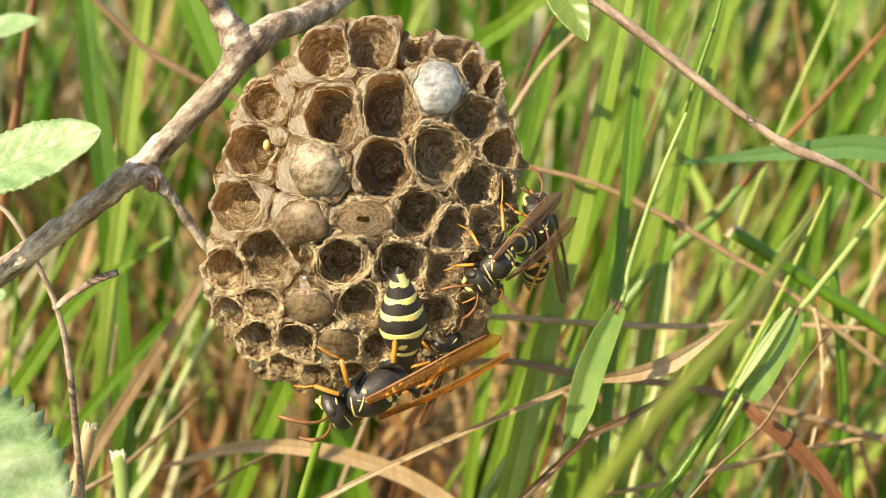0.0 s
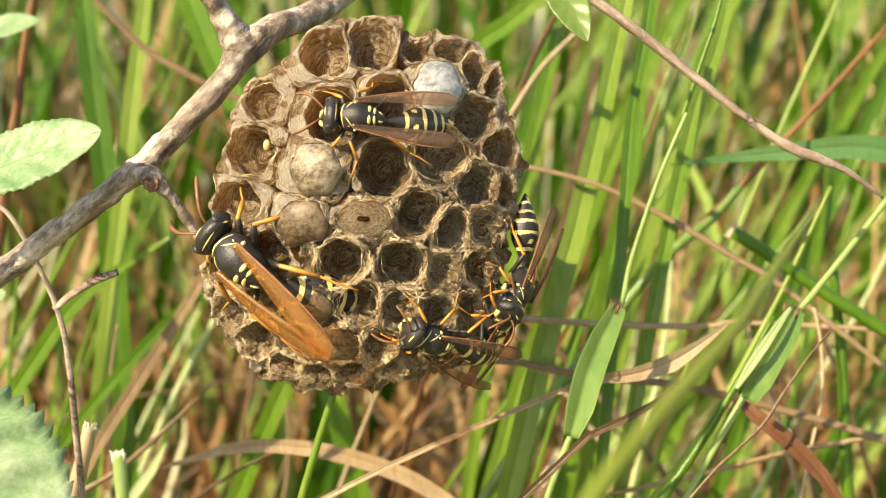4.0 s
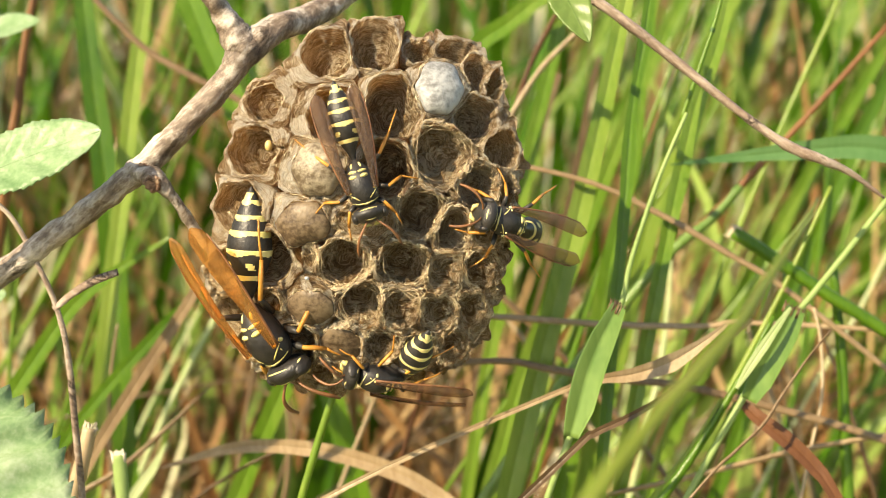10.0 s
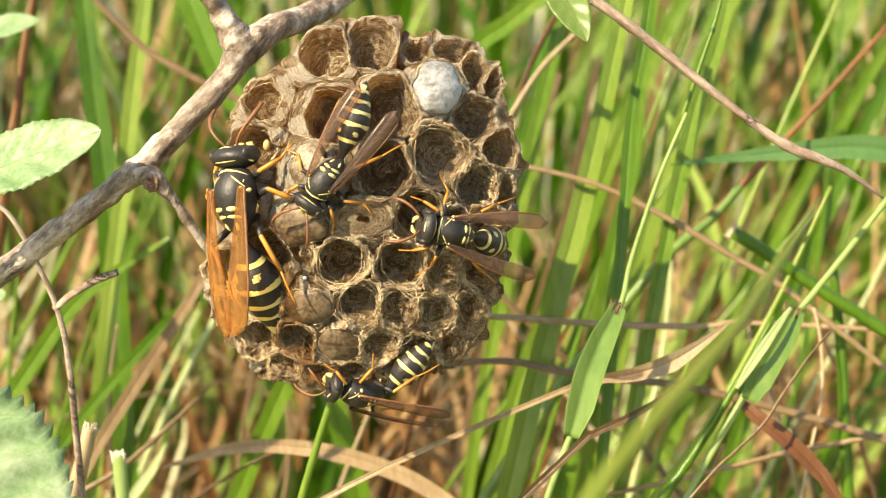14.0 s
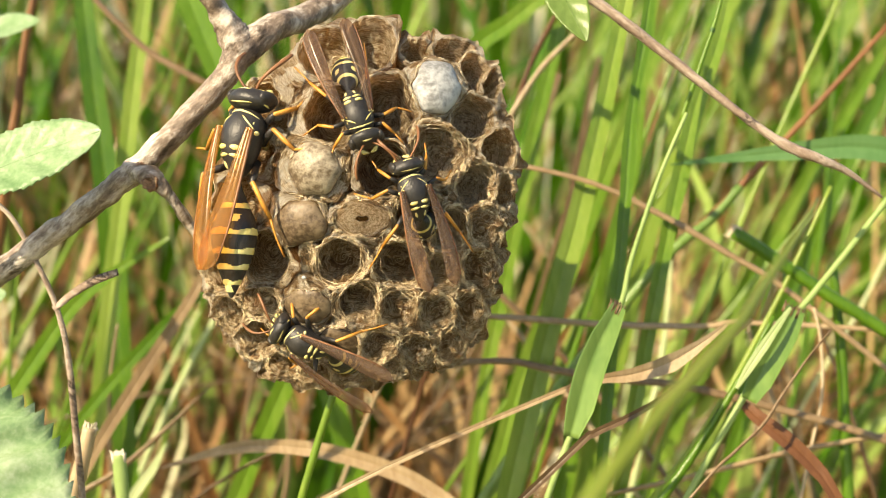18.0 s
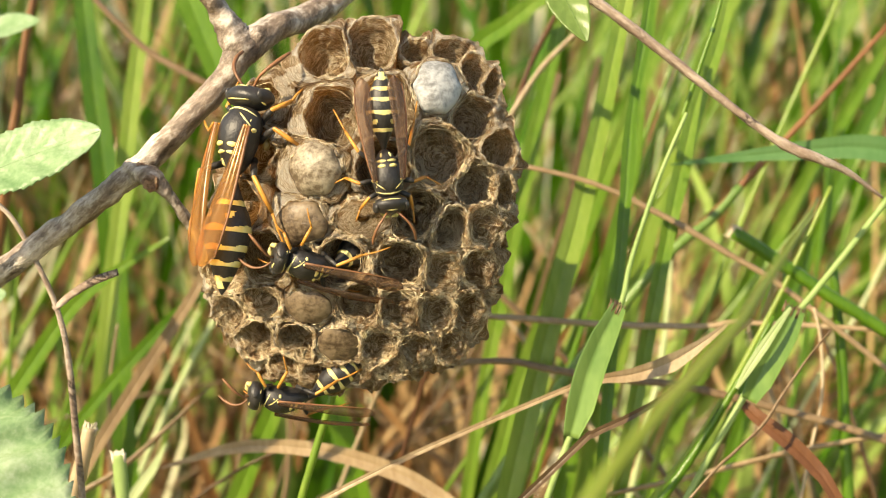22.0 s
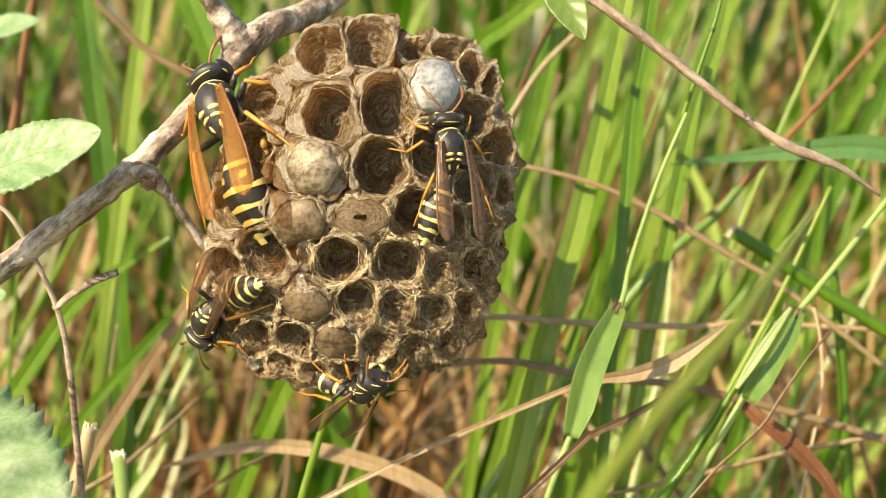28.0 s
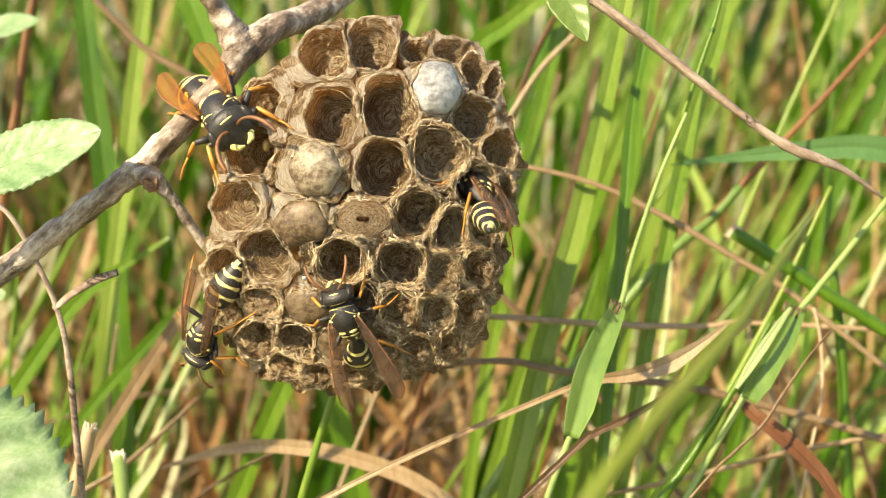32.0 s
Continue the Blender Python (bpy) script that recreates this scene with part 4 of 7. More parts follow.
stalk(("grass_plant", "stem"), GREEN_NEAR, [(37.6, 203.1, 170.1), (41.7, 206.5, 182.7), (46.2, 209.8, 195.1), (51.2, 213.1, 207.3), (55.3, 216.5, 219.9)], [0.71, 0.71, 0.71, 0.61, 0.31], "thin green grass stem rising in the sun", round_stem=True)
stalk(("grass_plant", "stem"), GREEN_NEAR, [(13.6, 168.8, 183.2), (19.5, 173.3, 200.0), (26.5, 177.7, 216.4), (33.4, 182.1, 232.9), (39.1, 186.6, 249.8)], [1.00, 1.00, 1.00, 0.82, 0.25], "thin green grass stem rising in the sun", round_stem=True)
stalk(("grass_plant", "stem"), GREEN_NEAR, [(15.1, 164.9, 186.7), (20.1, 169.0, 201.9), (25.1, 173.1, 217.0), (30.4, 177.1, 232.1), (36.6, 181.1, 246.8)], [0.83, 0.83, 0.83, 0.69, 0.25], "thin green grass stem rising in the sun", round_stem=True)
stalk(("grass_plant", "stem"), GREEN_NEAR, [(65.8, 217.7, 167.1), (72.2, 222.7, 185.9), (78.4, 227.8, 204.9), (84.7, 232.8, 223.8), (90.6, 237.9, 242.8)], [1.17, 1.17, 1.17, 0.96, 0.33], "thin green grass stem rising in the sun", round_stem=True)


# ---- the shrub's branch that carries the nest ----
branch = new("branch")
tagged(branch, "grey-brown woody branch with a thorny fork and side twig", "branch")


def bark_tube(name, pts, radii, parent, mat=BARK, label="", rough=0.30, sides=20, steps=10):
    path = smooth_path(pts, steps)
    bm = bmesh.new()
    tube(bm, path, lerp_list(radii, len(path)), sides, rough, 0.55)
    return part(name, bm, mat, parent, label)


MAIN = [(-41.0, 117.9, 228.5), (-35.6, 117.8, 232.3), (-30.3, 117.9, 236.4), (-25.8, 119.0, 240.6), (-21.7, 120.2, 244.9), (-19.7, 120.9, 247.7), (-16.7, 123.6, 249.9), (-13.1, 128.0, 251.0), (-8.6, 131.9, 253.9), (-0.2, 134.5, 259.6)]
trunk = to_ground([(-58.7, 118.4, 215.0), (-48.6, 118.4, 223.0), *MAIN], 0.10)
bark_tube("stem", trunk, [1.6] * (len(trunk) - 11) + [1.35, 1.25, 1.2, 1.2, 1.22, 1.25, 1.45, 1.5, 1.3, 1.1, 1.0], branch, rough=0.2, steps=14)
bark_tube("spur", [(-19.2, 120.9, 247.6), (-20.6, 120.9, 249.6), (-21.5, 120.9, 251.2), (-22.6, 120.3, 253.2), (-24.1, 120.1, 256.0)], [1.55, 1.45, 1.15, 1.0, 0.8], branch)
twig = bark_tube("side_twig", [(-30.8, 118.0, 236.7), (-28.2, 116.2, 236.0), (-26.7, 116.3, 234.3), (-25.2, 117.5, 231.2), (-23.5, 118.7, 227.9), (-20.7, 120.5, 222.9)], [1.05, 1.0, 0.6, 0.52, 0.5, 0.45], branch)
for name, spot, size in (("bud_scar", (-20.5, 119.4, 248.4), 0.55), ("bud_scar", (-28.2, 115.0, 235.7), 0.8), ("bud_scar", (-29.4, 116.6, 236.8), 0.6), ("bud_scar", (-20.8, 119.2, 247.2), 0.5)):
    bm = bmesh.new()
    c = Vector(spot)
    bmesh.ops.create_uvsphere(bm, u_segments=22, v_segments=14, radius=1.0)
    for v in bm.verts:
        dent = 0.45 * max(0.0, -v.co.y - 0.55) * 2
        e = 1 + 0.35 * noise.noise(v.co * 2.3 + c) + 0.15 * noise.noise(v.co * 6.0 + c)
        v.co = c + Vector((v.co.x * size * e, (v.co.y * 0.7 + dent) * size + 0.25, v.co.z * size * e))
    part(name, bm, SCAR, branch, "cracked reddish-brown bud scar")
bark_tube("dry_twig", [(-0.2, 134.5, 259.6), (9.2, 130.3, 255.7), (15.4, 127.4, 252.4), (21.8, 126.1, 247.8), (27.0, 125.1, 243.8), (32.6, 123.9, 239.6), (35.7, 123.4, 237.7), (38.6, 123.1, 236.6), (41.9, 123.8, 235.1), (45.9, 124.1, 232.3)],
          [0.62, 0.58, 0.52, 0.54, 0.46, 0.45, 0.58, 0.52, 0.36, 0.16], branch, DEAD_BARK, "thin bare brown twig", 0.18, 10)


def leaf_mesh(base, tip, width, facing, teeth=16, curl=0.12, tooth=0.05, blunt=0.85, pleat=0.05):
    """A serrated oval leaf from base to tip, slightly folded, with a real thickness."""
    base, tip, facing = Vector(base), Vector(tip), Vector(facing).normalized()
    d = tip - base
    ln = d.length
    d.normalize()
    s = d.cross(facing).normalized()
    u = s.cross(d).normalized()
    n, m = teeth * 4, 8
    bm = bmesh.new()
    grids = []
    for side in (1, -1):
        grid = []
        for i in range(n + 1):
            t = i / n
            half = width / 2 * (math.sin(math.pi * t ** blunt) ** (0.75 if blunt < 1 else 0.6) if 0 < t < 1 else 0.0)
            saw = (i % 4) / 4
            row = []
            for j in range(-m, m + 1):
                f = j / m
                w = half * f * (1 + (tooth * (1 - saw) * 2 if abs(j) == m else 0))
                lift = curl * abs(f) ** 1.3 * half + 0.02 * ln * math.sin(t * 3) - 0.5 * pleat * half * math.sin(t * 34 - abs(f) * 5) * min(1, 3 * abs(f)) * (1 - abs(f) * 0.4)
                row.append(bm.verts.new(base + d * (t * ln + (0.006 * ln * (saw) if abs(j) == m else 0)) + s * w + u * (lift + side * 0.05)))
            grid.append(row)
        for a, b in zip(grid, grid[1:]):
            for j in range(2 * m):
                bm.faces.new((a[j], a[j + 1], b[j + 1], b[j]))
        grids.append(grid)
    for j in (0, 2 * m):
        for i in range(n):
            bm.faces.new((grids[0][i][j], grids[0][i + 1][j], grids[1][i + 1][j], grids[1][i][j]))
    veins = bmesh.new()
    rib = [base + d * (ln * i / 12) + u * (0.02 * ln * math.sin(i / 4) + 0.05) for i in range(13)]
    tube(veins, rib, lerp_list([0.08, 0.03], 13), 5)
    return bm, veins


def add_leaf(parent, base, tip, width, facing, mat=LEAF, **kw):
    bm, veins = leaf_mesh(base, tip, width, facing, **kw)
    ob = part("leaf", bm, mat, parent)
    part("vein", veins, mat, ob)
    return ob


bark_tube("leaf_stalk", [(8.6, 130.4, 256.0), (9.8, 127.4, 256.3), (10.8, 125.1, 255.6)], [0.3, 0.25, 0.2], branch, BARK)
add_leaf(branch, (10.6, 125.2, 255.7), (14.0, 119.2, 248.8), 3.8, (0.25, -0.95, -0.25), YOUNG_LEAF, teeth=14, curl=0.25)

shrub = new("shrub")
tagged(shrub, "low shrub with pale green serrated leaves in the sun", "shrub")
bark_tube("stem", [(-78.3, 110.7, 132.2), (-66.2, 110.4, 177.6), (-59.1, 111.1, 203.3), (-56.6, 118.9, 224.6), (-60.7, 139.3, 238.9), (-66.2, 166.9, 245.5), (-66.1, 180.0, 255.6)], [2.2, 2.0, 1.7, 1.4, 1.1, 0.9, 0.6], shrub, steps=8)
for a, b, c in (((-57.9, 115.7, 216.6), (-52.8, 113.1, 226.3), (-48.4, 111.4, 235.1)), ((-59.2, 110.8, 202.2), (-51.2, 103.9, 215.0), (-48.8, 101.1, 220.0)), ((-66.2, 166.9, 245.5), (-63.9, 164.7, 244.9), (-62.0, 163.9, 245.7))):
    bark_tube("leaf_stalk", [a, b, c], [0.5, 0.35, 0.28], shrub)
add_leaf(shrub, (-48.4, 111.3, 235.0), (-31.7, 112.0, 241.3), 6.8, (-0.1, -0.72, 0.75), teeth=20, curl=0.1, blunt=1.2, pleat=0.12)
add_leaf(shrub, (-48.8, 101.1, 220.0), (-31.8, 92.6, 207.5), 13.0, (0.25, -0.62, 0.75), teeth=17, curl=0.06, tooth=0.10, pleat=0.24)
add_leaf(shrub, (-62.0, 163.9, 245.7), (-52.9, 162.3, 247.5), 4.5, (0.1, -0.6, 0.8), teeth=12)
add_leaf(shrub, (-58.1, 143.1, 214.5), (-53.8, 143.5, 215.9), 4.0, (0.1, -0.6, 0.8), teeth=10)


# ---- the paper comb: cells fan out from a stalk at the back, mouths on a dome ----
NEST_POSE = pose(-0.00789, 0.11527, 0.23427, 75, 0, 0)
nest = new("wasp_nest")
nest.matrix_world = NEST_POSE
tagged(nest, "round grey-brown paper wasp comb with open and capped cells", "wasp nest")
DOME, RX, RY = 7.0, 16.6, 18.4
BACK, TAPER = -9.0, 0.60


def dome(x, y):
    return DOME * (1 - (x / RX) ** 2 - (y / RY) ** 2)


CELLS = []
EDGE, WEB = [], []                                               # wall points of the chewed cells


def cell(x, y, wide, high, turn=0, lift=0.0, depth=4.0, fray=0.25, cap=None):
    CELLS.append((x, y, wide, high, turn, lift, depth, fray, cap))


cell(-3.05, 13.56, 2.39, 2.23, turn=0, lift=0.6, depth=4.5, fray=0.2)
cell(1.13, 14.60, 2.31, 2.47, turn=0, lift=-0.1, depth=4.0, fray=0.2)
cell(5.38, 14.15, 1.53, 1.09, turn=0, lift=-1.5, depth=2.5, fray=0.3)
cell(8.77, 14.33, 1.98, 1.21, turn=15, lift=-1.3, depth=2.5, fray=0.3)
cell(11.24, 12.27, 1.26, 1.87, turn=20, lift=-1.0, depth=3.0, fray=0.3)
cell(12.67, 11.23, 0.93, 1.65, turn=0, lift=-0.7, depth=3.0, fray=0.3)
cell(7.41, 10.16, 2.28, 2.75, turn=0, lift=0.5, depth=2.0, fray=0.2, cap=(SILK_WHITE, 1.5, 0))
cell(-2.28, 7.26, 2.39, 2.70, turn=0, lift=0.5, depth=4.6, fray=0.2)
cell(2.99, 8.27, 2.50, 2.82, turn=0, lift=0.3, depth=5.0, fray=0.2)
cell(10.79, 7.31, 1.99, 2.25, turn=-20, lift=-0.5, depth=4.0, fray=0.4)
cell(13.39, 4.67, 1.62, 1.78, turn=0, lift=-0.1, depth=3.5, fray=0.3)
cell(-9.29, 9.16, 1.76, 1.87, turn=0, lift=0.0, depth=3.2, fray=0.2)
cell(-10.18, 4.27, 2.17, 2.27, turn=0, lift=0.2, depth=4.0, fray=0.3)
cell(-3.75, 2.28, 2.47, 2.58, turn=0, lift=0.5, depth=2.0, fray=0.3, cap=(SILK_CREAM, 1.7, 0))
cell(2.42, 2.39, 2.22, 2.58, turn=0, lift=0.2, depth=5.0, fray=0.3)
cell(7.94, 3.87, 2.62, 2.83, turn=0, lift=0.1, depth=3.5, fray=0.6)
cell(11.30, 1.20, 2.13, 2.02, turn=-15, lift=-0.5, depth=3.5, fray=0.8)
cell(13.80, 0.77, 0.87, 1.63, turn=0, lift=-1.0, depth=2.5, fray=0.8)
cell(-11.51, -1.00, 2.33, 2.23, turn=0, lift=0.2, depth=3.0, fray=0.4)
cell(-5.12, -2.75, 2.59, 2.28, turn=0, lift=0.2, depth=2.0, fray=0.4, cap=(SILK_TAN, 1.2, 0))
cell(0.62, -2.25, 2.79, 1.75, turn=0, lift=0.0, depth=2.0, fray=0.6, cap=(PAPER, 0.6, 1))
cell(5.60, -1.70, 2.39, 2.08, turn=0, lift=-0.2, depth=4.0, fray=0.7)
cell(8.73, -3.24, 1.90, 1.90, turn=0, lift=-0.4, depth=3.0, fray=0.9)
cell(11.80, -2.89, 1.50, 1.82, turn=0, lift=-0.6, depth=2.5, fray=1.0)
cell(-8.77, -5.77, 2.32, 2.32, turn=0, lift=0.1, depth=3.0, fray=0.5)
cell(-12.67, -7.19, 2.10, 1.94, turn=0, lift=0.2, depth=2.8, fray=0.6)
cell(-4.42, -5.29, 0.63, 1.04, turn=0, lift=-0.3, depth=3.0, fray=0.6)
cell(-1.57, -6.38, 2.39, 1.98, turn=0, lift=-0.1, depth=4.0, fray=0.8)
cell(4.28, -6.60, 2.40, 1.88, turn=0, lift=-0.2, depth=4.0, fray=0.9)
cell(7.94, -7.15, 1.91, 2.01, turn=0, lift=-0.4, depth=3.0, fray=1.0)
cell(11.28, -6.92, 1.72, 1.94, turn=0, lift=-0.7, depth=2.2, fray=1.0)
cell(-9.32, -10.06, 2.24, 1.39, turn=0, lift=0.2, depth=1.0, fray=0.8)
cell(-4.72, -10.36, 2.43, 1.69, turn=0, lift=0.1, depth=2.0, fray=0.4, cap=(SILK_TAN, 0.9, 0))
cell(0.06, -9.92, 2.42, 1.68, turn=0, lift=-0.1, depth=3.5, fray=0.9)
cell(3.71, -10.86, 2.12, 2.01, turn=0, lift=-0.3, depth=3.0, fray=1.0)
cell(7.41, -11.36, 2.04, 2.04, turn=0, lift=-0.5, depth=2.2, fray=1.0)
cell(10.50, -10.79, 1.41, 1.85, turn=0, lift=-0.8, depth=2.2, fray=1.0)
cell(-12.73, -11.29, 1.54, 1.76, turn=0, lift=-0.4, depth=2.0, fray=0.8)
cell(-10.23, -13.79, 1.97, 1.75, turn=0, lift=-0.3, depth=2.2, fray=0.9)
cell(-6.06, -13.87, 2.05, 1.62, turn=0, lift=-0.1, depth=2.5, fray=0.8)
cell(-1.97, -14.03, 2.36, 1.71, turn=0, lift=-0.2, depth=2.0, fray=0.8, cap=(SILK_TAN, 0.6, 0))
cell(1.87, -14.50, 1.94, 1.83, turn=0, lift=-0.4, depth=2.5, fray=1.0)
cell(5.40, -14.69, 1.84, 1.63, turn=0, lift=-0.6, depth=2.2, fray=1.0)
cell(8.49, -14.34, 1.42, 1.64, turn=0, lift=-0.8, depth=2.0, fray=1.0)
cell(-7.45, -16.36, 1.65, 1.32, turn=0, lift=-0.5, depth=2.0, fray=1.0)
cell(-4.38, -17.09, 1.64, 1.10, turn=0, lift=-0.5, depth=2.0, fray=1.0)
cell(-1.06, -16.93, 1.75, 1.09, turn=0, lift=-0.6, depth=2.0, fray=1.0)
cell(2.76, -16.50, 1.53, 0.98, turn=0, lift=-0.8, depth=2.0, fray=1.0)

AROUND = 88


def cell_outline(i):
    """The cell's lip, an uneven rounded hexagon, and the line where its wall meets its neighbours, both as lengths from its middle."""
    x, y, wide, high, turn = CELLS[i][:5]
    loose = 1.0 if CELLS[i][8] else 1.24 if CELLS[i][7] >= 0.6 else 1.12
    ragged = 0.20 if loose > 1.2 else 0.06
    lip, foot = [], []
    for k in range(AROUND):
        a = k / AROUND * 2 * math.pi
        d = Vector((math.cos(a), math.sin(a)))
        b = a - radians(turn)
        r = loose / math.hypot(math.cos(b) / wide, math.sin(b) / high)
        r *= 1 + 0.05 * math.cos(6 * b + 0.3 * math.sin(i)) + ragged * noise.noise(Vector((math.cos(a) * 1.3, math.sin(a) * 1.3, i * 3.1)))
        edge, far, shared = r + 0.30, r + 2.4, False
        for j, other in enumerate(CELLS):
            if j == i:
                continue
            v = Vector((other[0] - x, other[1] - y))
            dist = v.length
            if dist > 9:
                continue
            b2 = math.atan2(-v.y, -v.x) - radians(other[4])
            theirs = 1 / math.hypot(math.cos(b2) / other[2], math.sin(b2) / other[3])
            b1 = math.atan2(v.y, v.x) - radians(turn)
            mine = 1 / math.hypot(math.cos(b1) / wide, math.sin(b1) / high)
            face = d.dot(v.normalized())
            if face > 0.25:
                cut = dist * mine / (mine + theirs) / face
                shared = shared or cut < r + 2.4
                far = min(far, cut)
        far = far if shared else edge
        foot.append(far)
        lip.append(min(r, far - 0.09))
    for line, times in ((lip, 2), (foot, 4)):
        for _ in range(times):
            line[:] = [(line[q - 1] + 2 * line[q] + line[(q + 1) % AROUND]) / 4 for q in range(AROUND)]
    return [min(a, b - 0.07) for a, b in zip(lip, foot)], foot


def down(x, y, z, s):
    """A point of the mouth carried a share s of the way to the comb's back."""
    f = 1 + (TAPER - 1) * s
    return Vector((x * f, y * f, z + (BACK - z) * s))


def skin(bm, rings, rows, mat_of, closed=True, girth=None):
    """Quads between rings of points, with a map in millimetres: round the wall, and along it."""
    uv = bm.loops.layers.uv.new("wall")
    made = [[bm.verts.new(p) for p in ring] for ring in rings]
    n = len(rings[0])
    for lv in range(len(rings) - 1):
        for q in range(n):
            p = (q + 1) % n
            f = bm.faces.new((made[lv][q], made[lv][p], made[lv + 1][p], made[lv + 1][q]))
            f.material_index = mat_of(lv, q)
            for loop, (g, w) in zip(f.loops, ((lv, q), (lv, q + 1), (lv + 1, q + 1), (lv + 1, q))):
                loop[uv].uv = (w * 0.2 * (girth[g] if girth else 1.0), rows[g])
    if closed:
        bm.faces.new(made[-1])
        bm.faces.new(made[0][::-1])


def shreds(bm, rings, lip_row, seed, worn):
    """Loose wood fibres: laid along the walls, and in a worn cell strung from the lip to the wall inside."""
    r = random.Random(seed + 400)
    last = len(rings) - 4
    for k in range(220 if worn else 110):
        row = r.uniform(lip_row - 5, last)
        q = r.uniform(0, AROUND)
        span, climb = (r.uniform(-7, 7), r.gauss(0, 6.0)) if worn else (r.uniform(-10, 10), r.gauss(0, 3.4))
        inside = row > lip_row
        pts = []
        n = 7
        for j in range(n):
            f = j / (n - 1)
            g = min(max(row + climb * f + 0.5 * noise.noise(Vector((f * 3, k, seed))), 4), last)
            w = q + span * f
            a, b = rings[int(g)], rings[min(int(g) + 1, last)]
            p = a[int(w) % AROUND].lerp(a[(int(w) + 1) % AROUND], w % 1)
            p = p.lerp(b[int(w) % AROUND].lerp(b[(int(w) + 1) % AROUND], w % 1), g % 1)
            middle = sum((a[m] for m in range(0, AROUND, 11)), Vector()) / 8
            off = (middle - p).normalized() * (0.03 + 0.10 * math.sin(f * math.pi) * r.random())
            pts.append(p + (off if inside else -off + Vector((0, 0, 0.03))))
        wd = r.uniform(0.010, 0.030)
        tube(bm, pts, [wd * 0.6, wd, wd, wd, wd, wd, wd * 0.5], 4, mat=2)
    for k in range(130 if worn else 8):
        q, w = r.randrange(AROUND), r.gauss(0, 9)
        a = rings[lip_row + r.choice((-1, 0, 0, 1, 3))][q]
        b = rings[min(last, lip_row + r.randint(2, 8))][int(q + w) % AROUND]
        c = rings[lip_row][int(q + w * 0.5) % AROUND]
        bow = c.lerp((a + b) / 2, 0.6)
        wd = r.uniform(0.011, 0.030)
        tube(bm, [a, a.lerp(bow, 0.6), bow, bow.lerp(b, 0.5), b], [wd * 1.3, wd, wd * 0.9, wd, wd * 1.3], 4, mat=2)


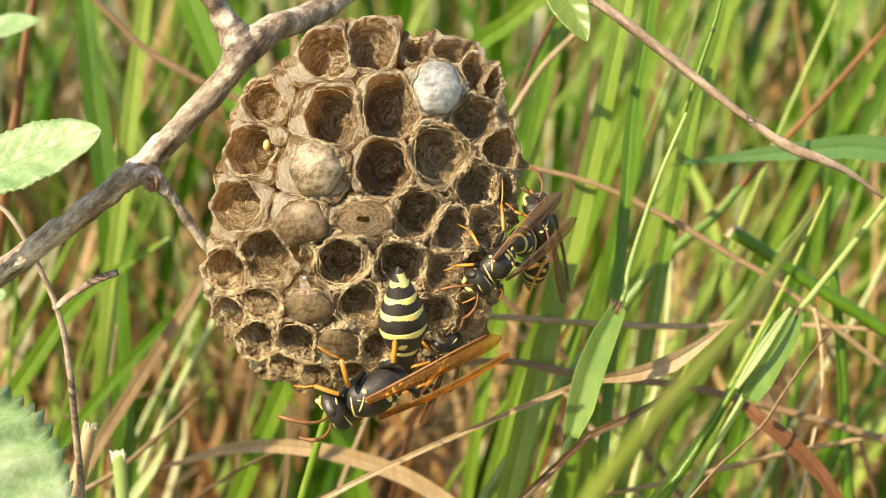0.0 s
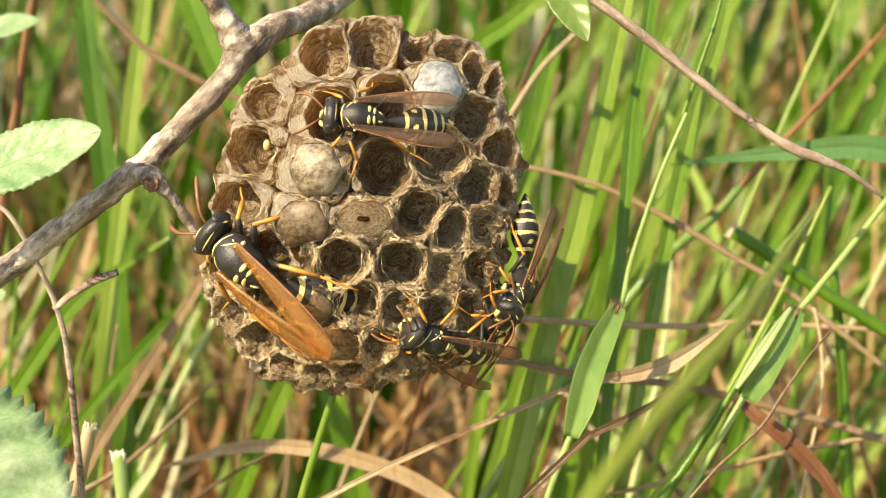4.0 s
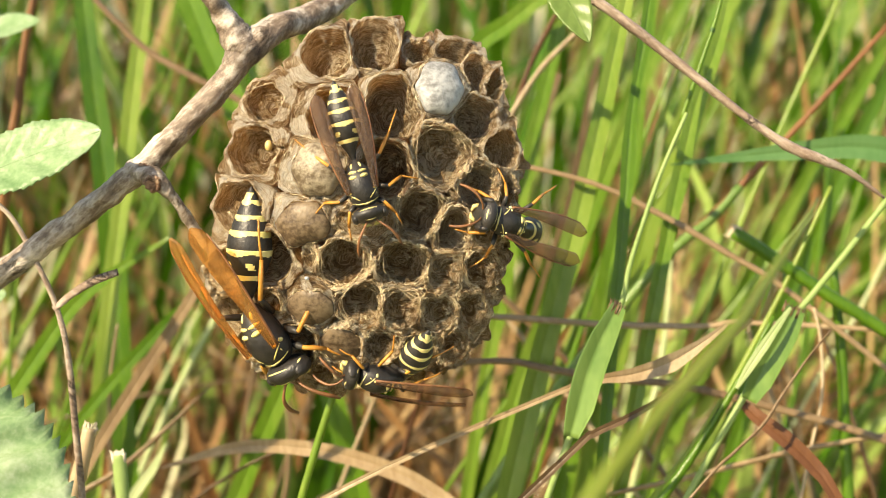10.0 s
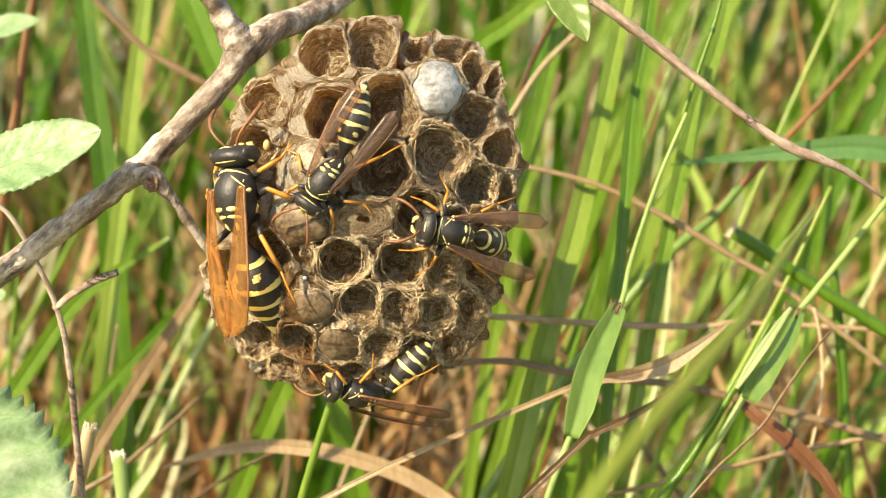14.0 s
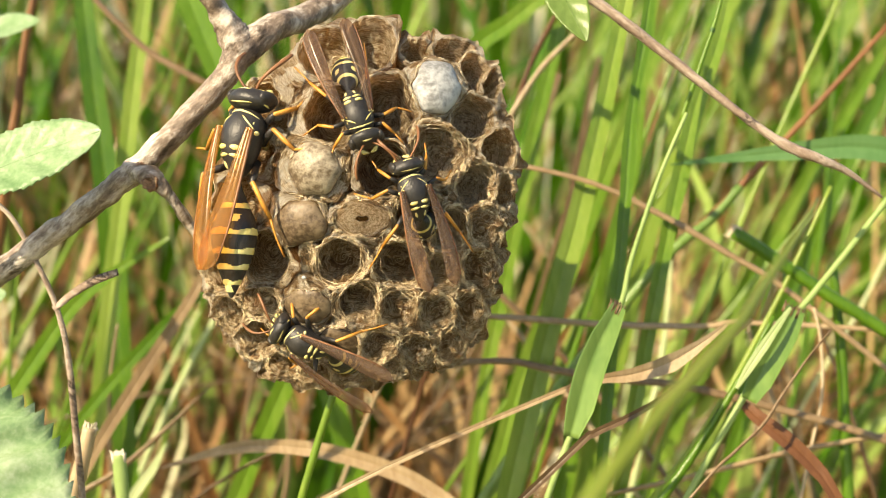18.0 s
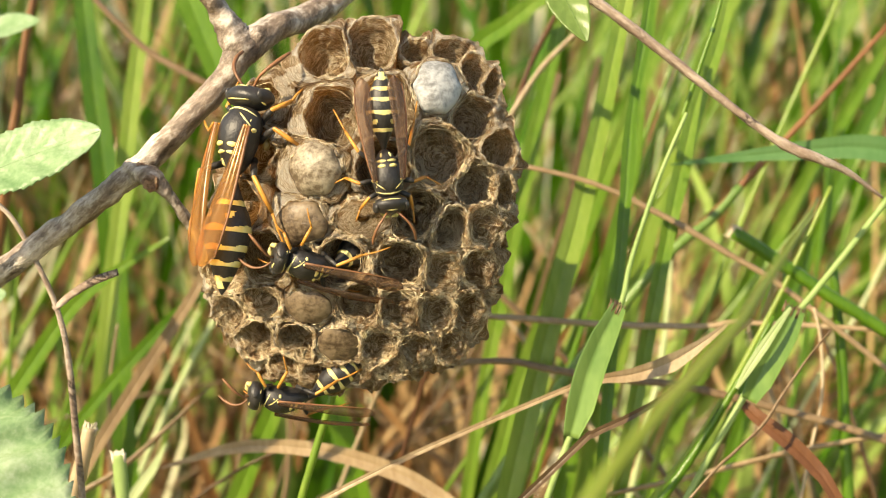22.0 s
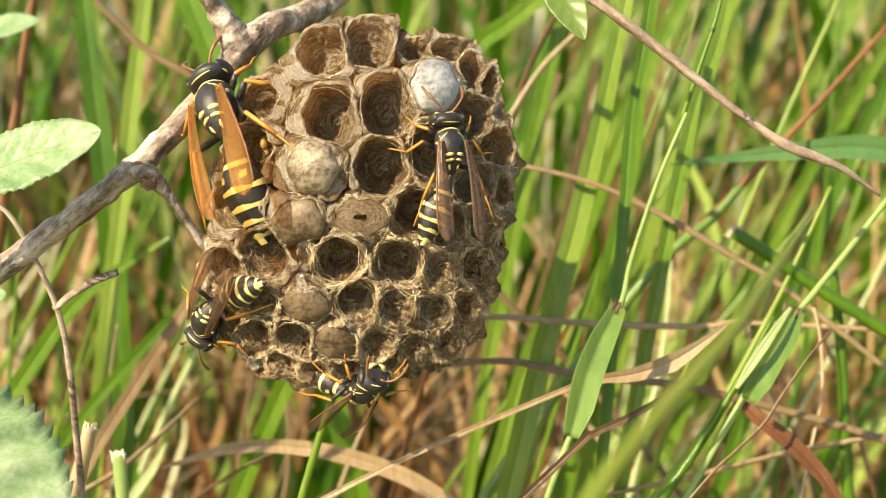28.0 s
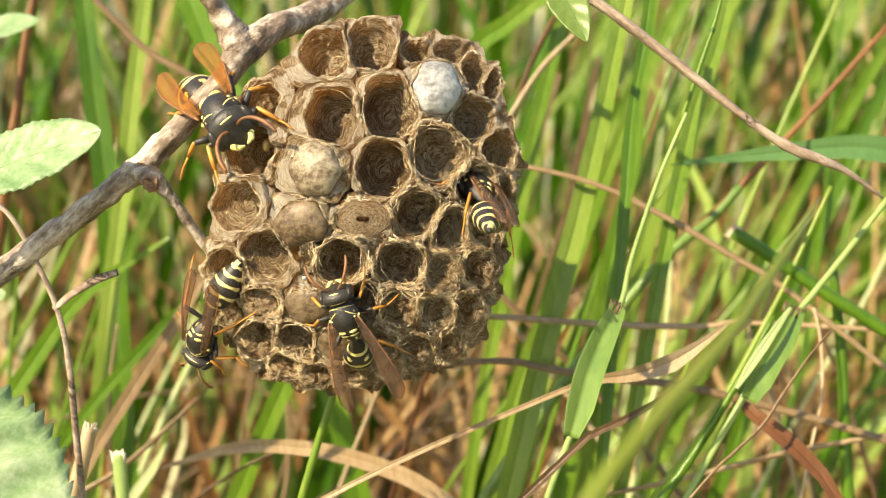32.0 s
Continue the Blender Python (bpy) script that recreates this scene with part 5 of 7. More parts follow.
for i, (cx, cy, wide, high, turn, lift, depth, fray, cap) in enumerate(CELLS):
    lip, foot = cell_outline(i)
    way = [Vector((math.cos(k / AROUND * 2 * math.pi), math.sin(k / AROUND * 2 * math.pi))) for k in range(AROUND)]
    mid = Vector((cx, cy))
    worn = fray >= 0.6
    depth = 0.9 if fray >= 1 else depth
    rim, low = [], []
    for q in range(AROUND):
        p = mid + way[q] * lip[q]
        g = mid + way[q] * foot[q]
        e = (0.9 if worn else 0.5) * noise.noise(Vector((p.x * 0.5, p.y * 0.5, 1.7 + i))) + 0.22 * noise.noise(Vector((p.x * 1.7, p.y * 1.7, 4.0)))
        bite = max(0.0, noise.noise(Vector((p.x * 2.6, p.y * 2.6, 9.0))) - 0.12) * (0.35 + 2.0 * fray)
        bite += 0.5 * max(0.0, noise.noise(Vector((p.x * 6.5, p.y * 6.5, 2.0)))) * (0.15 + 0.5 * fray)
        lean = 0.20 * (p.y - cy) - 0.05 * (p.x - cx)
        rim.append(dome(p.x, p.y) + lift + e + lean - bite)
        gap = foot[q] - lip[q]
        low.append(min(rim[-1] - 0.03, dome(g.x, g.y) + lift + 0.6 * e - min(1.1, 0.08 + 0.55 * gap)))
    rings, rows, girth = [], [], []

    def ring_at(row, place):
        rows.append(row)
        girth.append(belly)
        ring = []
        for q in range(AROUND):
            at = place(q)
            fold = math.sin(row * 7.0 + 2.2 * noise.noise(Vector((way[q].x * 1.6, way[q].y * 1.6, i + row * 0.25)))) * (0.035 if row < 0.4 else 0.06)
            at = at + noise.noise_vector(at * 0.8) * 0.13 * (2.2 if worn else 1.6) + noise.noise_vector(at * 2.6) * (0.24 if worn else 0.13) + noise.noise_vector(at * 6.5) * (0.11 if worn else 0.055)
            at += Vector((way[q].x, way[q].y, 0.0)) * fold
            ring.append(at)
        rings.append(ring)

    belly = 1.0
    for s in (0.9, 0.45, 0.18, 0.07):
        ring_at(-3.0 - 8 * s, lambda q: down(*(mid + way[q] * foot[q]), low[q], s))
    for u in (0.0, 0.2, 0.4, 0.6, 0.8, 0.93):
        ring_at(-2.0 + 2 * u, lambda q: Vector((*(mid + way[q] * (foot[q] + (lip[q] + 0.05 - foot[q]) * u)), low[q] + (rim[q] - low[q]) * u ** 1.6)))
    ring_at(0.0, lambda q: Vector((*(mid + way[q] * (lip[q] + 0.02)), rim[q] + 0.02)))
    ring_at(0.1, lambda q: Vector((*(mid + way[q] * (lip[q] - 0.05)), rim[q])))
    for v in (0.04, 0.1, 0.17, 0.25, 0.33, 0.42, 0.51, 0.6, 0.69, 0.77, 0.84, 0.9, 0.94, 0.97, 0.99, 1.0):
        belly = (1 - 0.10 * v) if v < 0.7 else 0.93 * math.sqrt(max(0.0, 1 - ((v - 0.7) / 0.3001) ** 2))

        def inner(q):
            flat = dome(cx, cy) + lift
            z = rim[q] + (flat - rim[q]) * v
            p = mid + way[q] * (lip[q] - 0.08) * max(belly, 0.01)
            return down(p.x, p.y, z, 0.8 * v * depth / (z - BACK))
        ring_at(0.1 + v * (depth + 1.5), inner)
    pale = len(rings) - 18
    bm = bmesh.new()
    skin(bm, rings, rows, lambda lv, q: 1 if fray < 1 and pale - 6 <= lv <= pale + 1 and noise.noise(Vector((q * 0.16, i * 5.0, 3.0 + lv * 0.12))) > -0.42 + 0.10 * abs(lv - pale) else 0, True, girth)
    shreds(bm, rings, pale, i, worn)
    EDGE.extend((p.copy(), i) for ring in rings[6:14] for p in ring[::2])
    if worn:
        WEB.extend((p.copy(), i) for ring in rings[5:22] for p in ring[::2])
    ob = part("cell", bm, [PAPER, PAPER_EDGE, FIBRE], nest)
    if cap:
        mat, bulge, hole = cap
        levels = 10
        rings, rows = [], []
        for lv in range(levels + 1):
            a = lv / levels * math.pi / 2
            ring = []
            for q in range(AROUND):
                reach = (lip[q] - 0.05) * max(math.cos(a), 0.02 if not hole else 0.17 + 0.05 * math.cos(2 * q / AROUND * 2 * math.pi))
                if hole and lv >= levels - 3:
                    reach *= 1 + 0.35 * noise.noise(Vector((way[q].x * 2, way[q].y * 2, lv * 0.3)))
                x, y = mid + way[q] * reach
                z = dome(x, y) + lift - 0.25 + 0.12 * (y - cy) + bulge * math.sin(a) ** 0.9 
                z += 0.08 * noise.noise(Vector((x * 0.9, y * 0.9, 7))) + 0.05 * noise.noise(Vector((x * 3.5, y * 3.5, 2)))
                ring.append(Vector((x, y, z)))
            rings.append(ring)
            rows.append(lv * 0.3)
        bm = bmesh.new()
        skin(bm, rings, rows, lambda lv, q: 0, not hole)
        part("cap", bm, mat, ob, "papery silk cap closing the cell")

# the back of the comb and its stalk
bm = bmesh.new()
bmesh.ops.create_uvsphere(bm, u_segments=40, v_segments=16, radius=1.0)
for v in bm.verts:
    e = 1 + 0.10 * noise.noise(v.co * 3.0)
    v.co = Vector((v.co.x * 10.6 * e, v.co.y * 11.6 * e, BACK + 0.6 + v.co.z * 2.2 * e))
part("comb_back", bm, PAPER, nest)
bm = bmesh.new()
tube(bm, smooth_path([Vector((-1.5, 4.0, BACK - 0.5)), Vector((-3.4, 11.0, BACK - 1.5)), Vector((-4.6, 15.5, -8.6))], 8), lerp_list([1.3, 0.6, 0.9], 17), 10, 0.2, 0.6)
part("stalk", bm, PAPER, nest, "dark paper stalk fixed to the branch")

# the lacy net of chewed paper between the worn walls
def lace(name, count, seed, reach, thick, source, mat=FIBRE):
    r = random.Random(seed)
    bm = bmesh.new()
    pts = r.sample(source, min(len(source), 1700))
    for _ in range(count):
        a, ia = r.choice(pts)
        near = [p for p, ip in pts if reach[0] < (p - a).length < reach[1]]
        if not near:
            continue
        c = r.choice(near)
        ln = (c - a).length
        sag = Vector((r.gauss(0, 0.10), r.gauss(0, 0.10), r.uniform(-0.05, 0.12))) * (0.4 + 0.6 * ln)
        curl = noise.noise_vector(a * 3.0 + Vector((seed, 0, 0))) * 0.22 * ln
        w = r.uniform(*thick)
        line = [a, a.lerp(c, 0.25) + sag * 0.7 + curl, a.lerp(c, 0.5) + sag, a.lerp(c, 0.75) + sag * 0.7 - curl, c]
        tube(bm, line, [w * 1.2, w, w * 0.9, w, w * 1.2], 4)
    return tagged(part(name, bm, mat, nest, "lacy net of chewed paper fibres"), kind="stuff")


lace("fibre_net", 2600, 21, (0.35, 1.2), (0.012, 0.030), WEB)
lace("fibre_net", 900, 22, (1.0, 2.2), (0.012, 0.028), WEB)
lace("fibre_net", 700, 23, (0.3, 1.0), (0.014, 0.030), EDGE)

grub = bmesh.new()
bmesh.ops.create_uvsphere(grub, u_segments=14, v_segments=10, radius=1.0)
for v in grub.verts:
    v.co = Vector(((-8.75, 4.81, 2.98))) + Vector((v.co.x * 0.38, v.co.y * 0.55, v.co.z * 0.4))
part("grub", grub, GRUB, nest, "yellow grub in an open cell")
egg = bmesh.new()
bmesh.ops.create_uvsphere(egg, u_segments=10, v_segments=8, radius=1.0)
for v in egg.verts:
    v.co = Vector(((-4.89, -7.66, 5.38))) + Vector((v.co.x * 0.24, v.co.y * 0.2, v.co.z * 0.2))
part("egg", egg, SILK_WHITE, nest, "small white speck on a cell wall")


# ---- a wasp: x forward, z towards its back, origin in the middle of the thorax ----
def loft(bm, rows, sides=20, mat_of=None):
    """Rings along x: (x, half width, half height, middle height)."""
    rings = []
    for x, w, h, zc in rows:
        rings.append([bm.verts.new((x, w * math.cos(2 * math.pi * k / sides), zc + h * math.sin(2 * math.pi * k / sides))) for k in range(sides)])
    for a, b in zip(rings, rings[1:]):
        for k in range(sides):
            f = bm.faces.new((a[k], a[(k + 1) % sides], b[(k + 1) % sides], b[k]))
            if mat_of:
                c = f.calc_center_median()
                f.material_index = mat_of(c, math.atan2(c.z, c.y))
    bm.faces.new(rings[0][::-1])
    bm.faces.new(rings[-1])


def fine(rows, n):
    """Rows of a loft, smoothed to n rings."""
    out = []
    for i in range(n):
        f = i / (n - 1) * (len(rows) - 1)
        k = min(int(f), len(rows) - 2)
        t = f - k
        p = [rows[max(k - 1, 0)], rows[k], rows[k + 1], rows[min(k + 2, len(rows) - 1)]]
        out.append(tuple(0.5 * (2 * b + (c - a) * t + (2 * a - 5 * b + 4 * c - d) * t * t + (3 * b - a - 3 * c + d) * t ** 3) for a, b, c, d in zip(*p)))
    return out


THORAX = [(2.15, 0.35, 0.40, 0.0), (1.95, 0.95, 0.85, 0.0), (1.4, 1.38, 1.22, 0.02), (0.6, 1.55, 1.45, 0.08), (-0.2, 1.5, 1.48, 0.08), (-1.0, 1.36, 1.32, 0.02), (-1.7, 1.12, 1.08, -0.10), (-2.3, 0.72, 0.75, -0.25), (-2.75, 0.30, 0.32, -0.35)]
HEAD = [(0.72, 0.40, 0.35, -0.35), (0.62, 0.95, 0.95, -0.15), (0.3, 1.42, 1.28, -0.05), (-0.1, 1.60, 1.34, 0.02), (-0.45, 1.42, 1.12, 0.05), (-0.68, 0.85, 0.68, 0.05), (-0.78, 0.35, 0.28, 0.05)]


def on_skin(rows, x, deg, out=0.0):
    """A point of a lofted body at x, deg degrees round from its right side over its back."""
    for a, b in zip(rows, rows[1:]):
        if b[0] <= x <= a[0]:
            t = (a[0] - x) / (a[0] - b[0])
            w, h, z = (a[k] + (b[k] - a[k]) * t for k in (1, 2, 3))
            return Vector((x, (w + out) * math.cos(radians(deg)), z + (h + out) * math.sin(radians(deg))))
    return Vector((x, 0, 0))


def mark(rows, spots, width, parent, mat, name="marking"):
    """A yellow stripe laid over the skin along (x, degrees) spots."""
    bm = bmesh.new()
    path = []
    for (xa, da), (xb, db) in zip(spots, spots[1:]):
        path += [on_skin(rows, xa + (xb - xa) * k / 6, da + (db - da) * k / 6, -0.03) for k in range(6)]
    path.append(on_skin(rows, *spots[-1], -0.03))
    n = len(path)
    tube(bm, path, [width * (0.45 + 0.55 * math.sin(math.pi * min(1, max(0, k / (n - 1))))) for k in range(n)], 6)
    return part(name, bm, mat, parent)


def wasp(wing_mat, yellow, label, scale, broad=1.0, long=1.0):
    body = new("wasp")
    tagged(body, label, "wasp", "wasps on the nest")
    bm = bmesh.new()
    loft(bm, fine(THORAX, 36), 32)
    thorax = part("thorax", bm, BLACK, body)
    mark(THORAX, [(1.45, 10), (1.72, 50), (1.84, 90), (1.72, 130), (1.45, 170)], 0.12, thorax, yellow)
    for a in (1, -1):
        mark(THORAX, [(-0.90, 90 + a * 8), (-0.93, 90 + a * 44)], 0.22, thorax, yellow)
        mark(THORAX, [(-1.42, 90 + a * 3), (-1.48, 90 + a * 52)], 0.17, thorax, yellow)
        mark(THORAX, [(1.42, 90 + a * 22), (1.05, 90 + a * 40), (0.55, 90 + a * 66)], 0.09, thorax, yellow)
        mark(THORAX, [(-1.85, 90 + a * 30), (-2.35, 90 + a * 34)], 0.15, thorax, yellow)
        mark(THORAX, [(0.52, 90 + a * 74), (0.22, 90 + a * 78)], 0.25, thorax, yellow)
        mark(THORAX, [(0.62, 90 + a * 50), (0.42, 90 + a * 52)], 0.16, thorax, yellow)
        mark(THORAX, [(1.15, 90 + a * 62), (0.85, 90 + a * 58)], 0.08, thorax, yellow)
    bm = bmesh.new()
    loft(bm, fine(HEAD, 22), 30)
    head = part("head", bm, BLACK, body)
    mark(HEAD, [(-0.35, 40), (-0.42, 90), (-0.35, 140)], 0.07, head, yellow)
    mark(HEAD, [(0.45, 62), (0.50, 90), (0.45, 118)], 0.10, head, yellow)
    for a in (1, -1):
        mark(HEAD, [(0.50, -90 + a * 20), (0.62, -90 + a * 60)], 0.22, head, yellow)
        mark(HEAD, [(-0.30, 90 + a * 66), (-0.40, 90 + a * 96)], 0.09, head, yellow)
    head.location = Vector((2.88, 0, -0.05)) * MM
    head.scale = (1.12, 1.12, 1.12)
    for sg in (1, -1):
        bm = bmesh.new()
        bmesh.ops.create_uvsphere(bm, u_segments=14, v_segments=10, radius=1.0)
        for v in bm.verts:
            v.co = Vector((v.co.x * 0.50 + 0.12, v.co.y * 0.34 + sg * 1.32, v.co.z * 0.86 + 0.02))
        part("eye", bm, BLACK, head, "glossy dark eye")
        bm = bmesh.new()
        pts = smooth_path([(0.55, sg * 0.35, 0.25), (1.15, sg * 0.85, 0.62), (1.9, sg * 1.45, 0.55), (2.7, sg * 1.85, 0.05), (3.3, sg * 1.95, -0.5)], 4)
        tube(bm, pts, lerp_list([0.11, 0.09, 0.13, 0.15, 0.10], len(pts)), 7)
        part("antenna", bm, ANTENNA, head, "russet antenna")
        bm = bmesh.new()
        tube(bm, [Vector((0.5, sg * 0.75, -0.7)), Vector((0.85, sg * 0.5, -0.95)), Vector((0.95, sg * 0.1, -1.05))], [0.26, 0.22, 0.08], 6)
        part("mandible", bm, yellow, head)
    gaster = new("gaster")
    gaster.parent = body
    bm = bmesh.new()
    prof = fine([(0.25, 0.16, 0.16, 0.0), (-0.15, 0.25, 0.24, 0.0), (-0.7, 0.42, 0.42, 0.0), (-1.3, 0.70, 0.66, 0.0), (-1.8, 0.92, 0.86, 0.0), (-2.3, 1.24, 1.14, 0.0), (-3.0, 1.48, 1.36, 0.0), (-3.8, 1.52, 1.40, 0.0), (-4.6, 1.34, 1.24, 0.0), (-5.5, 1.02, 0.94, 0.0), (-6.4, 0.62, 0.56, 0.0), (-7.1, 0.26, 0.24, 0.0), (-7.4, 0.05, 0.05, 0.0)], 150)
    cuts = [0.3, -1.72, -3.35, -4.5, -5.5, -6.4, -7.45]
    for k in range(6):
        rows = [q for q in prof if cuts[k + 1] - 0.22 <= q[0] <= cuts[k]]
        m = len(rows)
        rows = [(x, w * (1.0 + 0.045 * j / m), h * (1.0 + 0.045 * j / m), z) for j, (x, w, h, z) in enumerate(rows)]
        lo = rows[-1][0]

        def band(c, a, lo=lo, k=k):
            wavy = 0.30 - 0.025 * k + 0.16 * abs(math.cos(a * 2)) ** 2 * (1 if k else 0.3)
            if k == 1 and -2.75 < c.x < -2.3 and c.z > 0 and abs(abs(c.y) - 0.85) < 0.2:
                return 1
            return 1 if c.x < lo + wavy and k < 5 else (1 if k == 5 and c.z > 0.05 and c.x > lo + 0.35 and abs(c.y) < 0.28 else 0)
        bm = bmesh.new()
        loft(bm, rows, 56, band)
        part("abdomen_ring", bm, [BLACK, yellow], gaster)
    gaster.location = Vector((-2.75, 0, -0.30)) * MM
    gaster.scale = (long, 0.5 + 0.5 * long, 0.5 + 0.5 * long)
    for sg in (1, -1):
        verts, faces = [], []
        n, m = 22, 4
        for layer in (0.02, -0.02):
            for i in range(n + 1):
                t = i / n
                lead = 0.10 * math.sin(t * math.pi)
                half = 0.84 * broad * (0.26 + 0.78 * min(1, t * 1.5) ** 0.9) * (1 - max(0, (t - 0.86) / 0.14) ** 3.0 * 0.94)
                for j in range(-m, m + 1):
                    f = j / m
                    verts.append((-10.4 * t, sg * (0.35 * lead * 5 + half * f + 0.35 * t), 0.22 * (1 - f * f) + 0.14 * math.cos(f * 9) * (1 - 0.6 * t) * 0.6 - 0.5 * t * t + layer + 0.25 * math.sin(t * 2.6)))
        w = 2 * m + 1
        off = (n + 1) * w
        for i in range(n):
            for j in range(2 * m):
                a = i * w + j
                faces += [(a, a + 1, a + w + 1, a + w), (off + a, off + a + w, off + a + w + 1, off + a + 1)]
            for a in (i * w, i * w + 2 * m):
                faces.append((a, a + w, off + a + w, off + a))
        wing = new("wing", raw_mesh("wing", verts, faces, wing_mat))
        wing.parent = body
        wing.matrix_basis = pose(0.55 * MM, sg * 1.35 * MM, 1.15 * MM, sg * -14, 3, sg * 3)
        bm = bmesh.new()
        edge = [Vector(verts[k * (2 * m + 1) + 2 * m]) for k in range(0, n, 2)]
        tube(bm, edge, lerp_list([0.13, 0.10, 0.06], len(edge)), 5)
        part("wing_edge", bm, ANTENNA, wing)
    legs = (("fore", (1.35, 0.75, -1.0), (2.1, 2.0, -0.2), (3.2, 2.7, -1.4), (4.4, 3.0, -2.1)),
            ("middle", (0.1, 0.85, -1.2), (0.7, 2.7, 0.0), (-0.1, 4.1, -1.3), (0.5, 5.7, -2.2)),
            ("hind", (-1.4, 0.75, -1.2), (-2.8, 2.5, 0.5), (-5.0, 3.6, -0.9), (-7.4, 4.6, -2.1)))
    for kind, a, b, c, d in legs:
        for sg in (1, -1):
            P = [Vector((x, sg * y, z)) for x, y, z in (a, b, c, d)]
            root = P[0].copy()
            P = [p - root for p in P]
            bm = bmesh.new()
            tube(bm, [P[0], P[0].lerp(P[1], 0.25), P[0].lerp(P[1], 0.6), P[1]], [0.32, 0.23, 0.28, 0.18], 8)
            leg = part("leg", bm, BLACK, body)
            leg.location = root * MM
            bm = bmesh.new()
            tube(bm, [P[1].lerp(P[0], 0.12), P[1], P[1].lerp(P[2], 0.6), P[2]], [0.16, 0.17, 0.19, 0.14], 8)
            part("tibia", bm, ORANGE, leg, "orange-yellow shin")
            bm = bmesh.new()
            mid = P[2].lerp(P[3], 0.5) + Vector((0, 0, 0.12))
            tube(bm, [P[2], P[2].lerp(mid, 0.5), mid, mid.lerp(P[3], 0.5), P[3]], [0.11, 0.09, 0.08, 0.09, 0.06], 7)
            part("foot", bm, ORANGE, leg)
    body.scale = (scale,) * 3
    return body


SMALL = 0.90
big_wasp = wasp(WING_AMBER, YELLOW, "large black and yellow paper wasp with amber wings", 1.30, 0.95, 1.16)
wasp_b = wasp(WING, YELLOW_PALE, "black and yellow paper wasp with smoky brown wings", SMALL, 0.92, 1.10)
wasp_c = copy_thing(wasp_b, pose(0, 0, 0))
wasp_d = copy_thing(wasp_b, pose(0, 0, 0))
wasp_e = copy_thing(wasp_b, pose(0, 0, 0))


def gaster_of(ob):
    return [c for c in ob.children if c.name.startswith("gaster")][0]


def stride(ob, times, seed, reach):
    """The legs step in turn: fore and hind of one side with the middle of the other."""
    r = random.Random(seed)
    legs = [c for c in ob.children if c.name.startswith("leg")]
    for k, leg in enumerate(legs):
        home = leg.location.copy()
        side = 1 if home.y > 0 else -1
        rows = []
        for i, t in enumerate(times):
            swing = reach * (1 if (i + k) % 2 else -1) * r.uniform(0.2, 1.0) + r.gauss(0, 5)
            rows.append((t, pose(*home, side * r.gauss(0, 6), r.gauss(0, 5), swing)))
        walk(leg, rows)


def spread(ob, rows):
    """Open both wings by so many degrees at each time."""
    for wing in [c for c in ob.children if c.name.startswith("wing")]:
        at = wing.location.copy()
        sg = 1 if at.y > 0 else -1
        walk(wing, [(t, pose(*at, sg * -14, 3 + 0.2 * deg, sg * (3 - deg))) for t, deg in rows])


